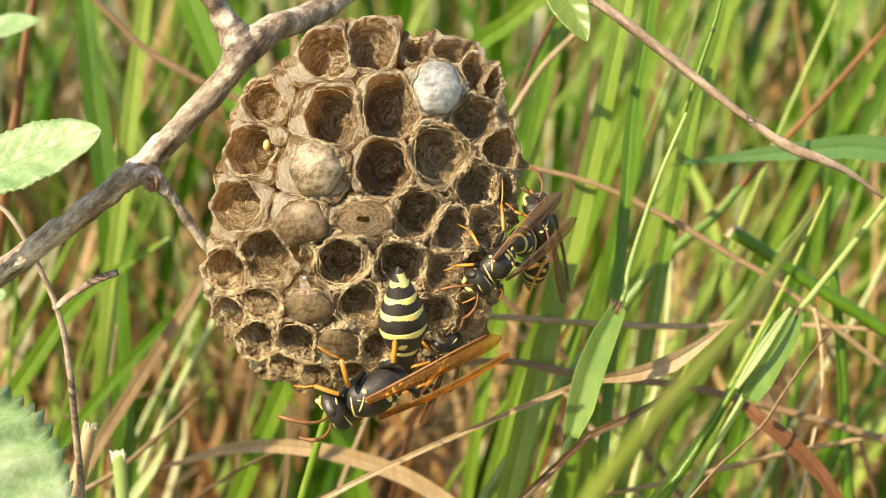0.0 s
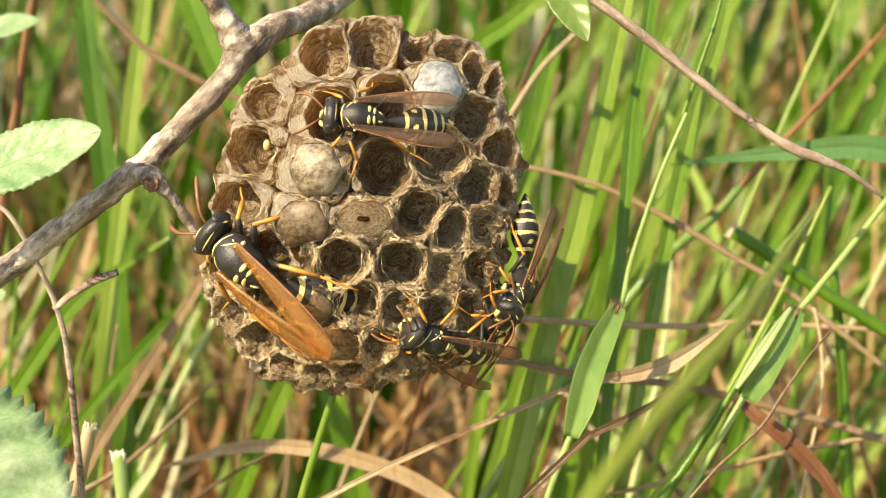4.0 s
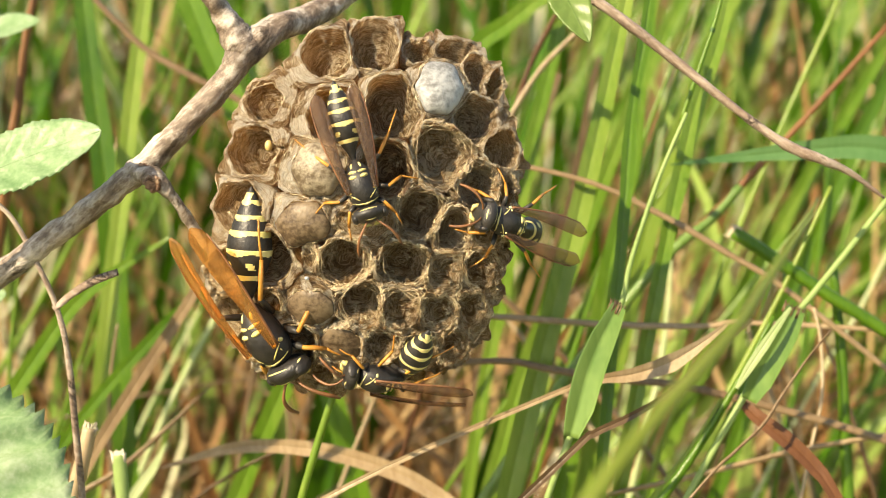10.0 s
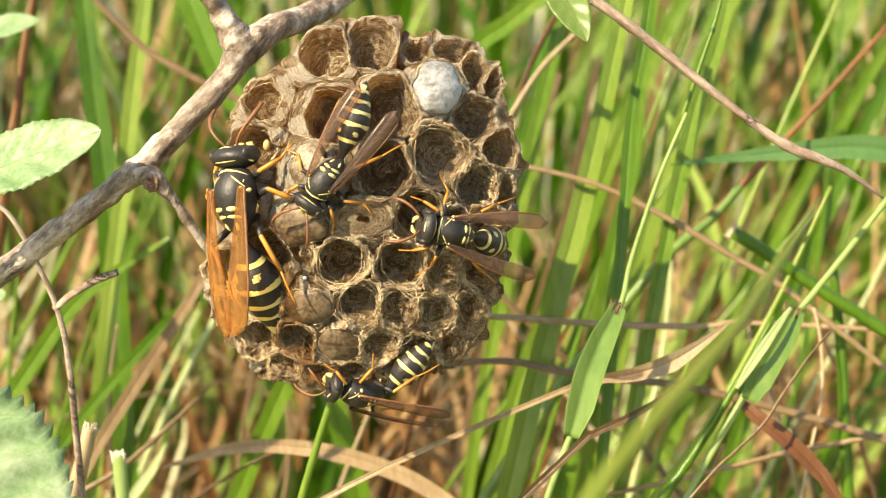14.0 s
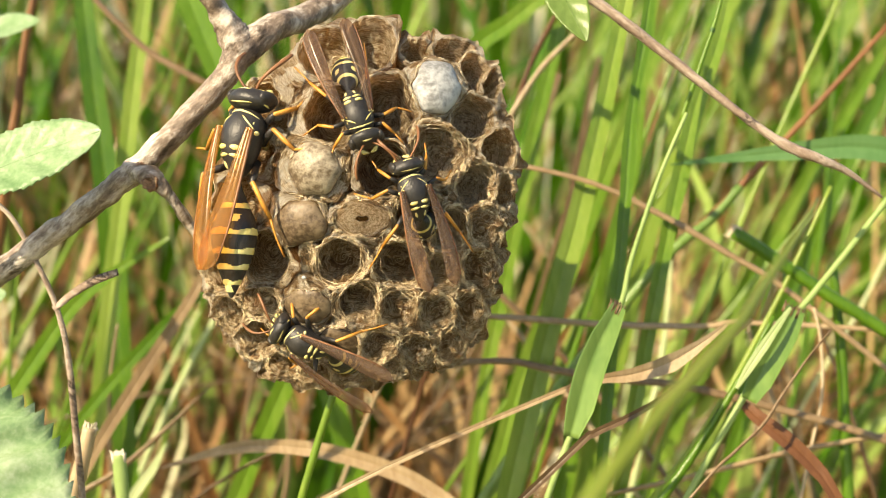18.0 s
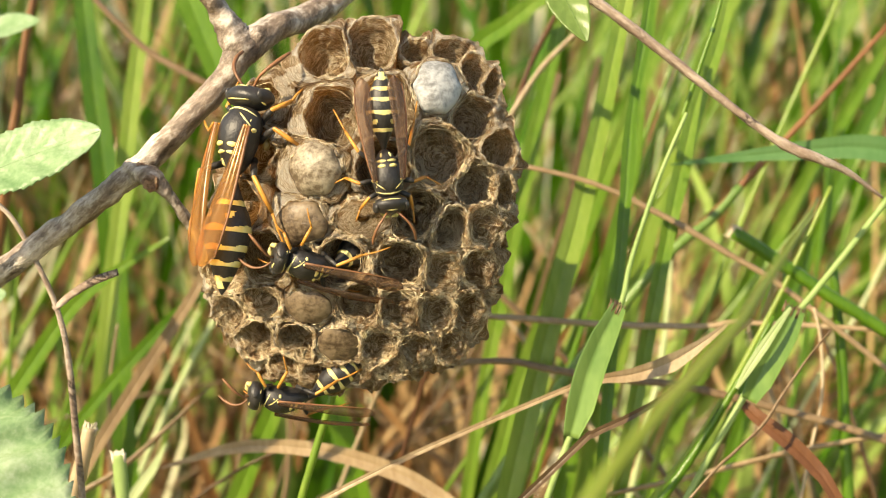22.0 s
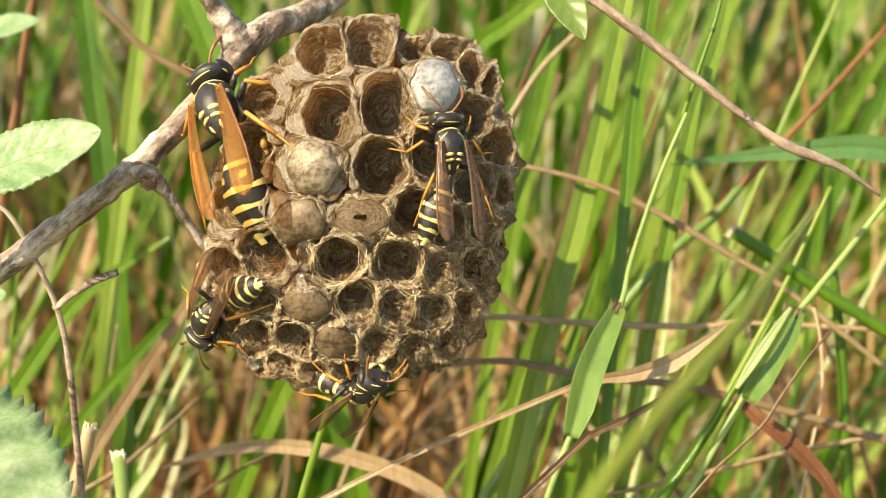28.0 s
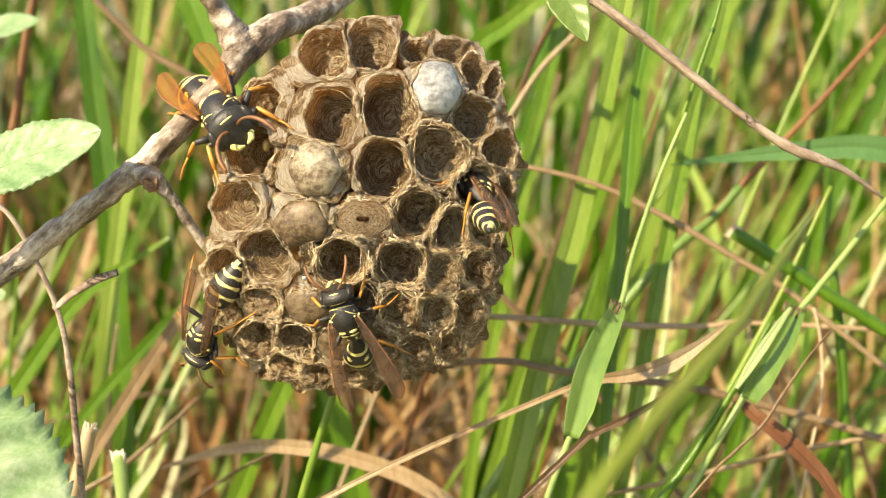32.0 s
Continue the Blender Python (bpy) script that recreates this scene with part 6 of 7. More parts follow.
# ---- what moves: the wasps, and the branch with its nest in the light wind ----
def motions():
    walk(branch, [
        (0.0, pose(0.00000, 0.00000, 0.00000)),
        (3.5, pose(0.00000, 0.00000, 0.00000)),
        (5.5, pose(0.00011, 0.00001, 0.00005)),
        (7.5, pose(0.00000, 0.00003, 0.00011)),
        (9.0, pose(0.00000, 0.00000, 0.00000)),
        (9.7, pose(0.00016, 0.00000, 0.00000)),
        (10.2, pose(0.00016, -0.00001, -0.00005)),
        (11.0, pose(0.00000, 0.00000, 0.00000)),
        (17.5, pose(0.00000, 0.00000, 0.00000)),
        (18.5, pose(-0.00022, 0.00003, 0.00011)),
        (19.2, pose(-0.00025, 0.00004, 0.00016)),
        (20.0, pose(-0.00016, 0.00003, 0.00011)),
        (21.5, pose(-0.00005, 0.00000, 0.00000)),
        (24.0, pose(-0.00008, 0.00003, 0.00011)),
        (25.5, pose(-0.00005, 0.00000, 0.00000)),
        (27.5, pose(-0.00033, 0.00004, 0.00016)),
        (28.2, pose(-0.00022, 0.00004, 0.00016)),
        (29.5, pose(-0.00011, 0.00001, 0.00005)),
        (32.0, pose(-0.00005, 0.00000, 0.00000)),
    ])
    walk(nest, [
        (0.0, pose(-0.00789, 0.11527, 0.23427, 75, 0, 0)),
        (3.5, pose(-0.00789, 0.11527, 0.23427, 75, 0, 0)),
        (5.5, pose(-0.00778, 0.11528, 0.23433, 75, 0, 0)),
        (7.5, pose(-0.00789, 0.11530, 0.23438, 75, 0, 0)),
        (9.0, pose(-0.00789, 0.11527, 0.23427, 75, 0, 0)),
        (9.7, pose(-0.00772, 0.11527, 0.23427, 75, 0, 0)),
        (10.2, pose(-0.00772, 0.11526, 0.23422, 75, 0, 0)),
        (11.0, pose(-0.00789, 0.11527, 0.23427, 75, 0, 0)),
        (17.5, pose(-0.00789, 0.11527, 0.23427, 75, 0, 0)),
        (18.5, pose(-0.00811, 0.11530, 0.23438, 75, 0, 0)),
        (19.2, pose(-0.00814, 0.11531, 0.23443, 75, 0, 0)),
        (20.0, pose(-0.00805, 0.11530, 0.23438, 75, 0, 0)),
        (21.5, pose(-0.00794, 0.11527, 0.23427, 75, 0, 0)),
        (24.0, pose(-0.00797, 0.11530, 0.23438, 75, 0, 0)),
        (25.5, pose(-0.00794, 0.11527, 0.23427, 75, 0, 0)),
        (27.5, pose(-0.00822, 0.11531, 0.23443, 75, 0, 0)),
        (28.2, pose(-0.00811, 0.11531, 0.23443, 75, 0, 0)),
        (29.5, pose(-0.00800, 0.11528, 0.23433, 75, 0, 0)),
        (32.0, pose(-0.00794, 0.11527, 0.23427, 75, 0, 0)),
    ])
    walk(big_wasp, [
        (0.0, pose(-0.0064, 0.1052, 0.2181, -131, 26, -173)),
        (0.6, pose(-0.0064, 0.1052, 0.2181, -131, 26, -173)),
        (1.0, pose(-0.0059, 0.1068, 0.2211, -130, -64, -139)),
        (1.5, pose(-0.0050, 0.1053, 0.2324, -77, -70, 175)),
        (2.0, pose(-0.0058, 0.1057, 0.2256, -101, -36, -168)),
        (2.5, pose(-0.0118, 0.1061, 0.2249, -103, -39, 178)),
        (3.0, pose(-0.0126, 0.1061, 0.2263, -100, -43, 174)),
        (3.5, pose(-0.0165, 0.1072, 0.2281, -95, -51, 161)),
        (5.5, pose(-0.0203, 0.1097, 0.2329, -81, 35, 152)),
        (6.0, pose(-0.0209, 0.1101, 0.2313, -85, 29, 148)),
        (6.5, pose(-0.0225, 0.1117, 0.2312, -86, 45, 145)),
        (7.0, pose(-0.0221, 0.1117, 0.2319, -85, 57, 147)),
        (8.0, pose(-0.0235, 0.1128, 0.2303, -90, 60, 141)),
        (9.0, pose(-0.0235, 0.1129, 0.2291, -91, 63, 139)),
        (9.5, pose(-0.0229, 0.1121, 0.2274, 95, 55, -33)),
        (10.0, pose(-0.0167, 0.1090, 0.2221, 117, 59, 0)),
        (10.5, pose(-0.0188, 0.1108, 0.2202, 149, 71, 31)),
        (11.0, pose(-0.0212, 0.1116, 0.2216, -105, 14, 145)),
        (11.5, pose(-0.0221, 0.1115, 0.2213, -104, 24, 141)),
        (12.0, pose(-0.0230, 0.1116, 0.2242, -100, -26, 130)),
        (13.0, pose(-0.0219, 0.1106, 0.2293, -95, -39, 125)),
        (14.0, pose(-0.0190, 0.1094, 0.2356, -39, -72, 99)),
        (14.5, pose(-0.0193, 0.1104, 0.2378, 18, -70, 38)),
        (16.5, pose(-0.0182, 0.1113, 0.2411, -16, -63, 76)),
        (17.0, pose(-0.0183, 0.1110, 0.2405, -23, -63, 84)),
        (18.0, pose(-0.0185, 0.1113, 0.2407, -3, -65, 61)),
        (19.0, pose(-0.0190, 0.1118, 0.2409, -3, -64, 60)),
        (20.0, pose(-0.0188, 0.1116, 0.2409, -4, -64, 62)),
        (22.0, pose(-0.0188, 0.1116, 0.2409, -4, -64, 62)),
        (23.0, pose(-0.0191, 0.1118, 0.2408, 1, -65, 55)),
        (24.0, pose(-0.0188, 0.1116, 0.2409, -4, -64, 62)),
        (25.0, pose(-0.0188, 0.1117, 0.2410, -16, -63, 75)),
        (25.5, pose(-0.0190, 0.1118, 0.2409, -9, -64, 67)),
        (27.5, pose(-0.0216, 0.1134, 0.2402, -58, -40, 119)),
        (28.0, pose(-0.0215, 0.1153, 0.2430, -49, -40, 111)),
        (28.5, pose(-0.0200, 0.1157, 0.2453, 50, -62, -6)),
        (29.0, pose(-0.0210, 0.1161, 0.2453, 57, -44, -37)),
        (29.5, pose(-0.0212, 0.1160, 0.2451, 58, -42, -38)),
        (30.0, pose(-0.0213, 0.1171, 0.2461, 54, -34, -40)),
        (30.5, pose(-0.0186, 0.1156, 0.2457, 48, -24, -33)),
        (31.0, pose(-0.0196, 0.1135, 0.2421, 39, 6, -62)),
        (32.0, pose(-0.0209, 0.1145, 0.2425, 38, 11, -66)),
    ])
    walk(gaster_of(big_wasp), [
        (0.0, pose(-0.00275, 0, -0.0003, -16, -25, 67)),
        (0.6, pose(-0.00275, 0, -0.0003, -13, -19, 68)),
        (1.0, pose(-0.00275, 0, -0.0003, -11, -35, 34)),
        (1.5, pose(-0.00275, 0, -0.0003, 7, -41, -18)),
        (2.0, pose(-0.00275, 0, -0.0003, 2, -29, -8)),
        (2.5, pose(-0.00275, 0, -0.0003, 8, -46, -18)),
        (3.0, pose(-0.00275, 0, -0.0003, -6, -35, 18)),
        (3.5, pose(-0.00275, 0, -0.0003, -3, -53, 5)),
        (5.5, pose(-0.00275, 0, -0.0003, -2, -30, 7)),
        (6.0, pose(-0.00275, 0, -0.0003, -1, -14, 7)),
        (6.5, pose(-0.00275, 0, -0.0003, -2, 9, -28)),
        (7.0, pose(-0.00275, 0, -0.0003, -1, -5, -44)),
        (8.0, pose(-0.00275, 0, -0.0003, -2, -4, -40)),
        (9.0, pose(-0.00275, 0, -0.0003, -5, 0, -40)),
        (9.5, pose(-0.00275, 0, -0.0003, 21, -59, -37)),
        (10.0, pose(-0.00275, 0, -0.0003, 5, -23, -27)),
        (10.5, pose(-0.00275, 0, -0.0003, 1, -9, -13)),
        (11.0, pose(-0.00275, 0, -0.0003, -0, -2, 26)),
        (11.5, pose(-0.00275, 0, -0.0003, 1, -19, -5)),
        (12.0, pose(-0.00275, 0, -0.0003, -9, -59, 15)),
        (13.0, pose(-0.00275, 0, -0.0003, -1, -7, 15)),
        (14.0, pose(-0.00275, 0, -0.0003, 1, -32, -4)),
        (14.5, pose(-0.00275, 0, -0.0003, -1, -5, 18)),
        (16.5, pose(-0.00275, 0, -0.0003, -0, -13, 4)),
        (17.0, pose(-0.00275, 0, -0.0003, -1, -16, 7)),
        (18.0, pose(-0.00275, 0, -0.0003, -0, -9, 6)),
        (19.0, pose(-0.00275, 0, -0.0003, -1, -13, 10)),
        (20.0, pose(-0.00275, 0, -0.0003, -1, -10, 6)),
        (22.0, pose(-0.00275, 0, -0.0003, -0, -8, 3)),
        (23.0, pose(-0.00275, 0, -0.0003, -1, -10, 9)),
        (24.0, pose(-0.00275, 0, -0.0003, 0, 1, 26)),
        (25.0, pose(-0.00275, 0, -0.0003, -0, -12, 2)),
        (25.5, pose(-0.00275, 0, -0.0003, -1, -8, 15)),
        (27.5, pose(-0.00275, 0, -0.0003, 0, 3, 13)),
        (28.0, pose(-0.00275, 0, -0.0003, 4, -30, -14)),
        (28.5, pose(-0.00275, 0, -0.0003, 6, -22, -29)),
        (29.0, pose(-0.00275, 0, -0.0003, -3, -18, 17)),
        (29.5, pose(-0.00275, 0, -0.0003, -2, -20, 13)),
        (30.0, pose(-0.00275, 0, -0.0003, -9, -16, 60)),
        (30.5, pose(-0.00275, 0, -0.0003, -3, -34, 11)),
        (31.0, pose(-0.00275, 0, -0.0003, -0, -9, 4)),
        (32.0, pose(-0.00275, 0, -0.0003, -0, -4, 8)),
    ])
    walk(wasp_b, [
        (0.0, pose(-0.0099, 0.0797, 0.1903, 36, -71, 52)),
        (0.6, pose(-0.0088, 0.0881, 0.2101, 11, -75, 79)),
        (0.7, pose(-0.0083, 0.0941, 0.2247, 32, -72, 57)),
        (0.8, pose(-0.0087, 0.0990, 0.2355, 50, -66, 38)),
        (0.9, pose(-0.0056, 0.1018, 0.2380, 28, -72, 66)),
        (1.0, pose(-0.0018, 0.1096, 0.2414, 24, -61, 82)),
        (1.2, pose(-0.0087, 0.1068, 0.2372, -16, -73, 104)),
        (1.5, pose(-0.0066, 0.1087, 0.2417, 22, -60, 69)),
        (2.0, pose(0.0027, 0.1117, 0.2410, 65, 0, 31)),
        (2.5, pose(-0.0007, 0.1083, 0.2374, 54, -61, 54)),
        (3.0, pose(0.0012, 0.1129, 0.2443, -51, -33, -176)),
        (3.5, pose(-0.0048, 0.1095, 0.2426, -60, -2, -171)),
        (5.5, pose(-0.0096, 0.1107, 0.2447, -50, -27, 153)),
        (6.0, pose(-0.0096, 0.1107, 0.2447, -50, -28, 153)),
        (7.0, pose(-0.0096, 0.1108, 0.2448, -47, -33, 147)),
        (8.0, pose(-0.0096, 0.1108, 0.2448, -45, -35, 144)),
        (8.5, pose(-0.0104, 0.1091, 0.2422, -60, 17, -179)),
        (9.0, pose(-0.0087, 0.1070, 0.2378, -10, 72, -103)),
        (10.0, pose(-0.0073, 0.1068, 0.2372, 43, 67, -43)),
        (11.0, pose(-0.0072, 0.1072, 0.2385, 54, 55, -28)),
        (12.0, pose(-0.0074, 0.1075, 0.2391, 53, 53, -29)),
        (13.0, pose(-0.0074, 0.1073, 0.2387, 56, 51, -26)),
        (13.5, pose(-0.0081, 0.1075, 0.2391, 52, 54, -32)),
        (14.0, pose(-0.0106, 0.1071, 0.2376, -60, 53, -163)),
        (14.5, pose(-0.0098, 0.1070, 0.2377, -35, 68, -133)),
        (16.5, pose(-0.0071, 0.1087, 0.2417, 19, 60, -66)),
        (17.0, pose(-0.0076, 0.1095, 0.2431, 9, 58, -79)),
        (18.0, pose(-0.0078, 0.1097, 0.2433, 28, 53, -56)),
        (19.0, pose(-0.0095, 0.1099, 0.2436, -21, 55, -120)),
        (19.5, pose(-0.0099, 0.1098, 0.2434, -49, 36, -160)),
        (20.0, pose(-0.0067, 0.1110, 0.2452, -42, -37, 150)),
        (21.0, pose(-0.0096, 0.1136, 0.2481, -38, -29, 142)),
        (21.5, pose(-0.0094, 0.1085, 0.2413, -56, 36, -163)),
        (22.0, pose(-0.0050, 0.1073, 0.2380, 12, 71, -68)),
        (22.5, pose(-0.0035, 0.1090, 0.2412, 29, 60, -44)),
        (23.0, pose(-0.0014, 0.1097, 0.2339, 118, 64, 53)),
        (23.5, pose(-0.0039, 0.1099, 0.2325, -25, -19, 112)),
        (24.0, pose(-0.0023, 0.1120, 0.2351, -9, -13, 111)),
        (25.0, pose(-0.0021, 0.1121, 0.2353, 10, -13, 102)),
        (25.5, pose(-0.0020, 0.1121, 0.2353, 10, -12, 102)),
        (27.5, pose(-0.0048, 0.1072, 0.2376, -46, -64, 149)),
        (28.0, pose(0.0006, 0.1100, 0.2401, 10, -67, 104)),
        (28.5, pose(0.0003, 0.1089, 0.2378, 64, -46, 43)),
        (29.0, pose(0.0030, 0.1097, 0.2356, 77, -13, 33)),
        (29.5, pose(0.0035, 0.1122, 0.2352, 65, -28, 55)),
        (30.0, pose(0.0039, 0.1138, 0.2348, 57, -21, 72)),
        (31.0, pose(0.0036, 0.1137, 0.2351, 28, -18, 102)),
        (32.0, pose(0.0033, 0.1136, 0.2355, 22, -16, 106)),
    ])
    walk(gaster_of(wasp_b), [
        (0.0, pose(-0.00275, 0, -0.0003, -1, -9, 14)),
        (0.6, pose(-0.00275, 0, -0.0003, -0, -33, 1)),
        (0.7, pose(-0.00275, 0, -0.0003, 3, -61, -4)),
        (0.8, pose(-0.00275, 0, -0.0003, -3, -66, 4)),
        (0.9, pose(-0.00275, 0, -0.0003, -5, -71, 7)),
        (1.0, pose(-0.00275, 0, -0.0003, -3, 37, -8)),
        (1.2, pose(-0.00275, 0, -0.0003, 15, -72, -20)),
        (1.5, pose(-0.00275, 0, -0.0003, -0, -12, 1)),
        (2.0, pose(-0.00275, 0, -0.0003, -3, -26, 12)),
        (2.5, pose(-0.00275, 0, -0.0003, -26, -59, 45)),
        (3.0, pose(-0.00275, 0, -0.0003, 1, -54, -3)),
        (3.5, pose(-0.00275, 0, -0.0003, -6, -36, 19)),
        (5.5, pose(-0.00275, 0, -0.0003, 1, -4, -20)),
        (6.0, pose(-0.00275, 0, -0.0003, 2, -10, -16)),
        (7.0, pose(-0.00275, 0, -0.0003, 2, -20, -8)),
        (8.0, pose(-0.00275, 0, -0.0003, 2, -21, -10)),
        (8.5, pose(-0.00275, 0, -0.0003, -0, -24, 2)),
        (9.0, pose(-0.00275, 0, -0.0003, 1, -16, -4)),
        (10.0, pose(-0.00275, 0, -0.0003, -0, 4, -2)),
        (11.0, pose(-0.00275, 0, -0.0003, 0, 9, 1)),
        (12.0, pose(-0.00275, 0, -0.0003, -0, -10, 0)),
        (13.0, pose(-0.00275, 0, -0.0003, 0, 8, 2)),
        (13.5, pose(-0.00275, 0, -0.0003, -0, -22, 1)),
        (14.0, pose(-0.00275, 0, -0.0003, 1, 6, 16)),
        (14.5, pose(-0.00275, 0, -0.0003, -2, -22, 12)),
        (16.5, pose(-0.00275, 0, -0.0003, 2, -18, -10)),
        (17.0, pose(-0.00275, 0, -0.0003, 1, -35, -5)),
        (18.0, pose(-0.00275, 0, -0.0003, 4, -38, -12)),
        (19.0, pose(-0.00275, 0, -0.0003, -2, -30, 6)),
        (19.5, pose(-0.00275, 0, -0.0003, -1, -24, 3)),
        (20.0, pose(-0.00275, 0, -0.0003, -0, 3, -1)),
        (21.0, pose(-0.00275, 0, -0.0003, -1, -24, 5)),
        (21.5, pose(-0.00275, 0, -0.0003, -1, -26, 4)),
        (22.0, pose(-0.00275, 0, -0.0003, -0, 8, -4)),
        (22.5, pose(-0.00275, 0, -0.0003, 1, -15, -8)),
        (23.0, pose(-0.00275, 0, -0.0003, 2, 18, 14)),
        (23.5, pose(-0.00275, 0, -0.0003, 9, 45, 21)),
        (24.0, pose(-0.00275, 0, -0.0003, 2, -11, -22)),
        (25.0, pose(-0.00275, 0, -0.0003, 0, -6, -8)),
        (25.5, pose(-0.00275, 0, -0.0003, 0, -1, -7)),
        (27.5, pose(-0.00275, 0, -0.0003, -3, -65, 5)),
        (28.0, pose(-0.00275, 0, -0.0003, 4, -16, -24)),
        (28.5, pose(-0.00275, 0, -0.0003, -17, -55, 33)),
        (29.0, pose(-0.00275, 0, -0.0003, -1, 22, -5)),
        (29.5, pose(-0.00275, 0, -0.0003, -3, 29, -10)),
        (30.0, pose(-0.00275, 0, -0.0003, 1, 16, 7)),
        (31.0, pose(-0.00275, 0, -0.0003, -0, 2, -12)),
        (32.0, pose(-0.00275, 0, -0.0003, -0, 3, -16)),
    ])
    walk(wasp_c, [
        (0.0, pose(0.0051, 0.1099, 0.2291, -89, 34, -147)),
        (0.6, pose(0.0048, 0.1098, 0.2292, -89, 29, -148)),
        (1.0, pose(0.0054, 0.1106, 0.2333, -81, -21, -149)),
        (1.5, pose(0.0052, 0.1114, 0.2366, -72, -30, -154)),
        (2.0, pose(0.0038, 0.1100, 0.2346, -79, 10, -147)),
        (2.5, pose(0.0065, 0.1113, 0.2302, -79, 46, -112)),
        (3.0, pose(0.0060, 0.1108, 0.2283, -99, 22, -141)),
        (3.5, pose(0.0066, 0.1115, 0.2257, -95, 33, -126)),
        (5.5, pose(0.0085, 0.1126, 0.2276, -86, 62, -117)),
        (6.0, pose(0.0088, 0.1128, 0.2277, -83, 75, -114)),
        (7.0, pose(0.0085, 0.1122, 0.2287, -95, 34, -126)),
        (8.0, pose(0.0082, 0.1122, 0.2290, -94, 21, -125)),
        (8.5, pose(0.0065, 0.1112, 0.2323, -81, -45, -151)),
        (9.0, pose(0.0064, 0.1115, 0.2329, -78, -49, -153)),
        (10.0, pose(0.0060, 0.1112, 0.2328, -82, -23, -148)),
        (11.0, pose(0.0014, 0.1085, 0.2345, -79, -14, -157)),
        (12.0, pose(-0.0015, 0.1072, 0.2344, -79, -18, -165)),
        (13.0, pose(-0.0013, 0.1072, 0.2337, -76, -48, -172)),
        (14.0, pose(0.0008, 0.1079, 0.2327, -82, -16, -158)),
        (14.5, pose(0.0014, 0.1081, 0.2326, -82, -15, -157)),
        (16.5, pose(-0.0018, 0.1075, 0.2362, -49, -65, 159)),
        (17.0, pose(-0.0026, 0.1071, 0.2355, -65, -54, 174)),
        (18.0, pose(-0.0026, 0.1073, 0.2364, -35, -71, 142)),
        (19.0, pose(-0.0038, 0.1074, 0.2377, -62, -49, 171)),
        (19.5, pose(-0.0089, 0.1062, 0.2342, -81, 1, 176)),
        (20.0, pose(-0.0117, 0.1065, 0.2326, -84, 3, 167)),
        (20.5, pose(-0.0104, 0.1062, 0.2324, -83, 31, 173)),
        (21.0, pose(-0.0135, 0.1070, 0.2292, -112, -0, 180)),
        (22.0, pose(-0.0124, 0.1068, 0.2299, -130, -16, -167)),
        (22.5, pose(-0.0119, 0.1065, 0.2283, -94, 22, 166)),
        (23.0, pose(-0.0094, 0.1061, 0.2269, -107, 68, 160)),
        (23.5, pose(-0.0096, 0.1062, 0.2260, -101, 44, 167)),
        (24.0, pose(-0.0158, 0.1082, 0.2248, -107, -10, 177)),
        (25.0, pose(-0.0165, 0.1083, 0.2259, -95, -7, 156)),
        (25.5, pose(-0.0140, 0.1075, 0.2241, -99, -4, 163)),
        (27.5, pose(-0.0207, 0.1105, 0.2230, -99, 14, 147)),
        (28.0, pose(-0.0229, 0.1121, 0.2229, -105, 57, 132)),
        (29.0, pose(-0.0219, 0.1119, 0.2209, -163, 78, 75)),
        (30.0, pose(-0.0219, 0.1119, 0.2210, -120, 66, 120)),
        (31.0, pose(-0.0232, 0.1120, 0.2207, -121, 66, 117)),
        (32.0, pose(-0.0235, 0.1121, 0.2210, -116, 62, 121)),
    ])
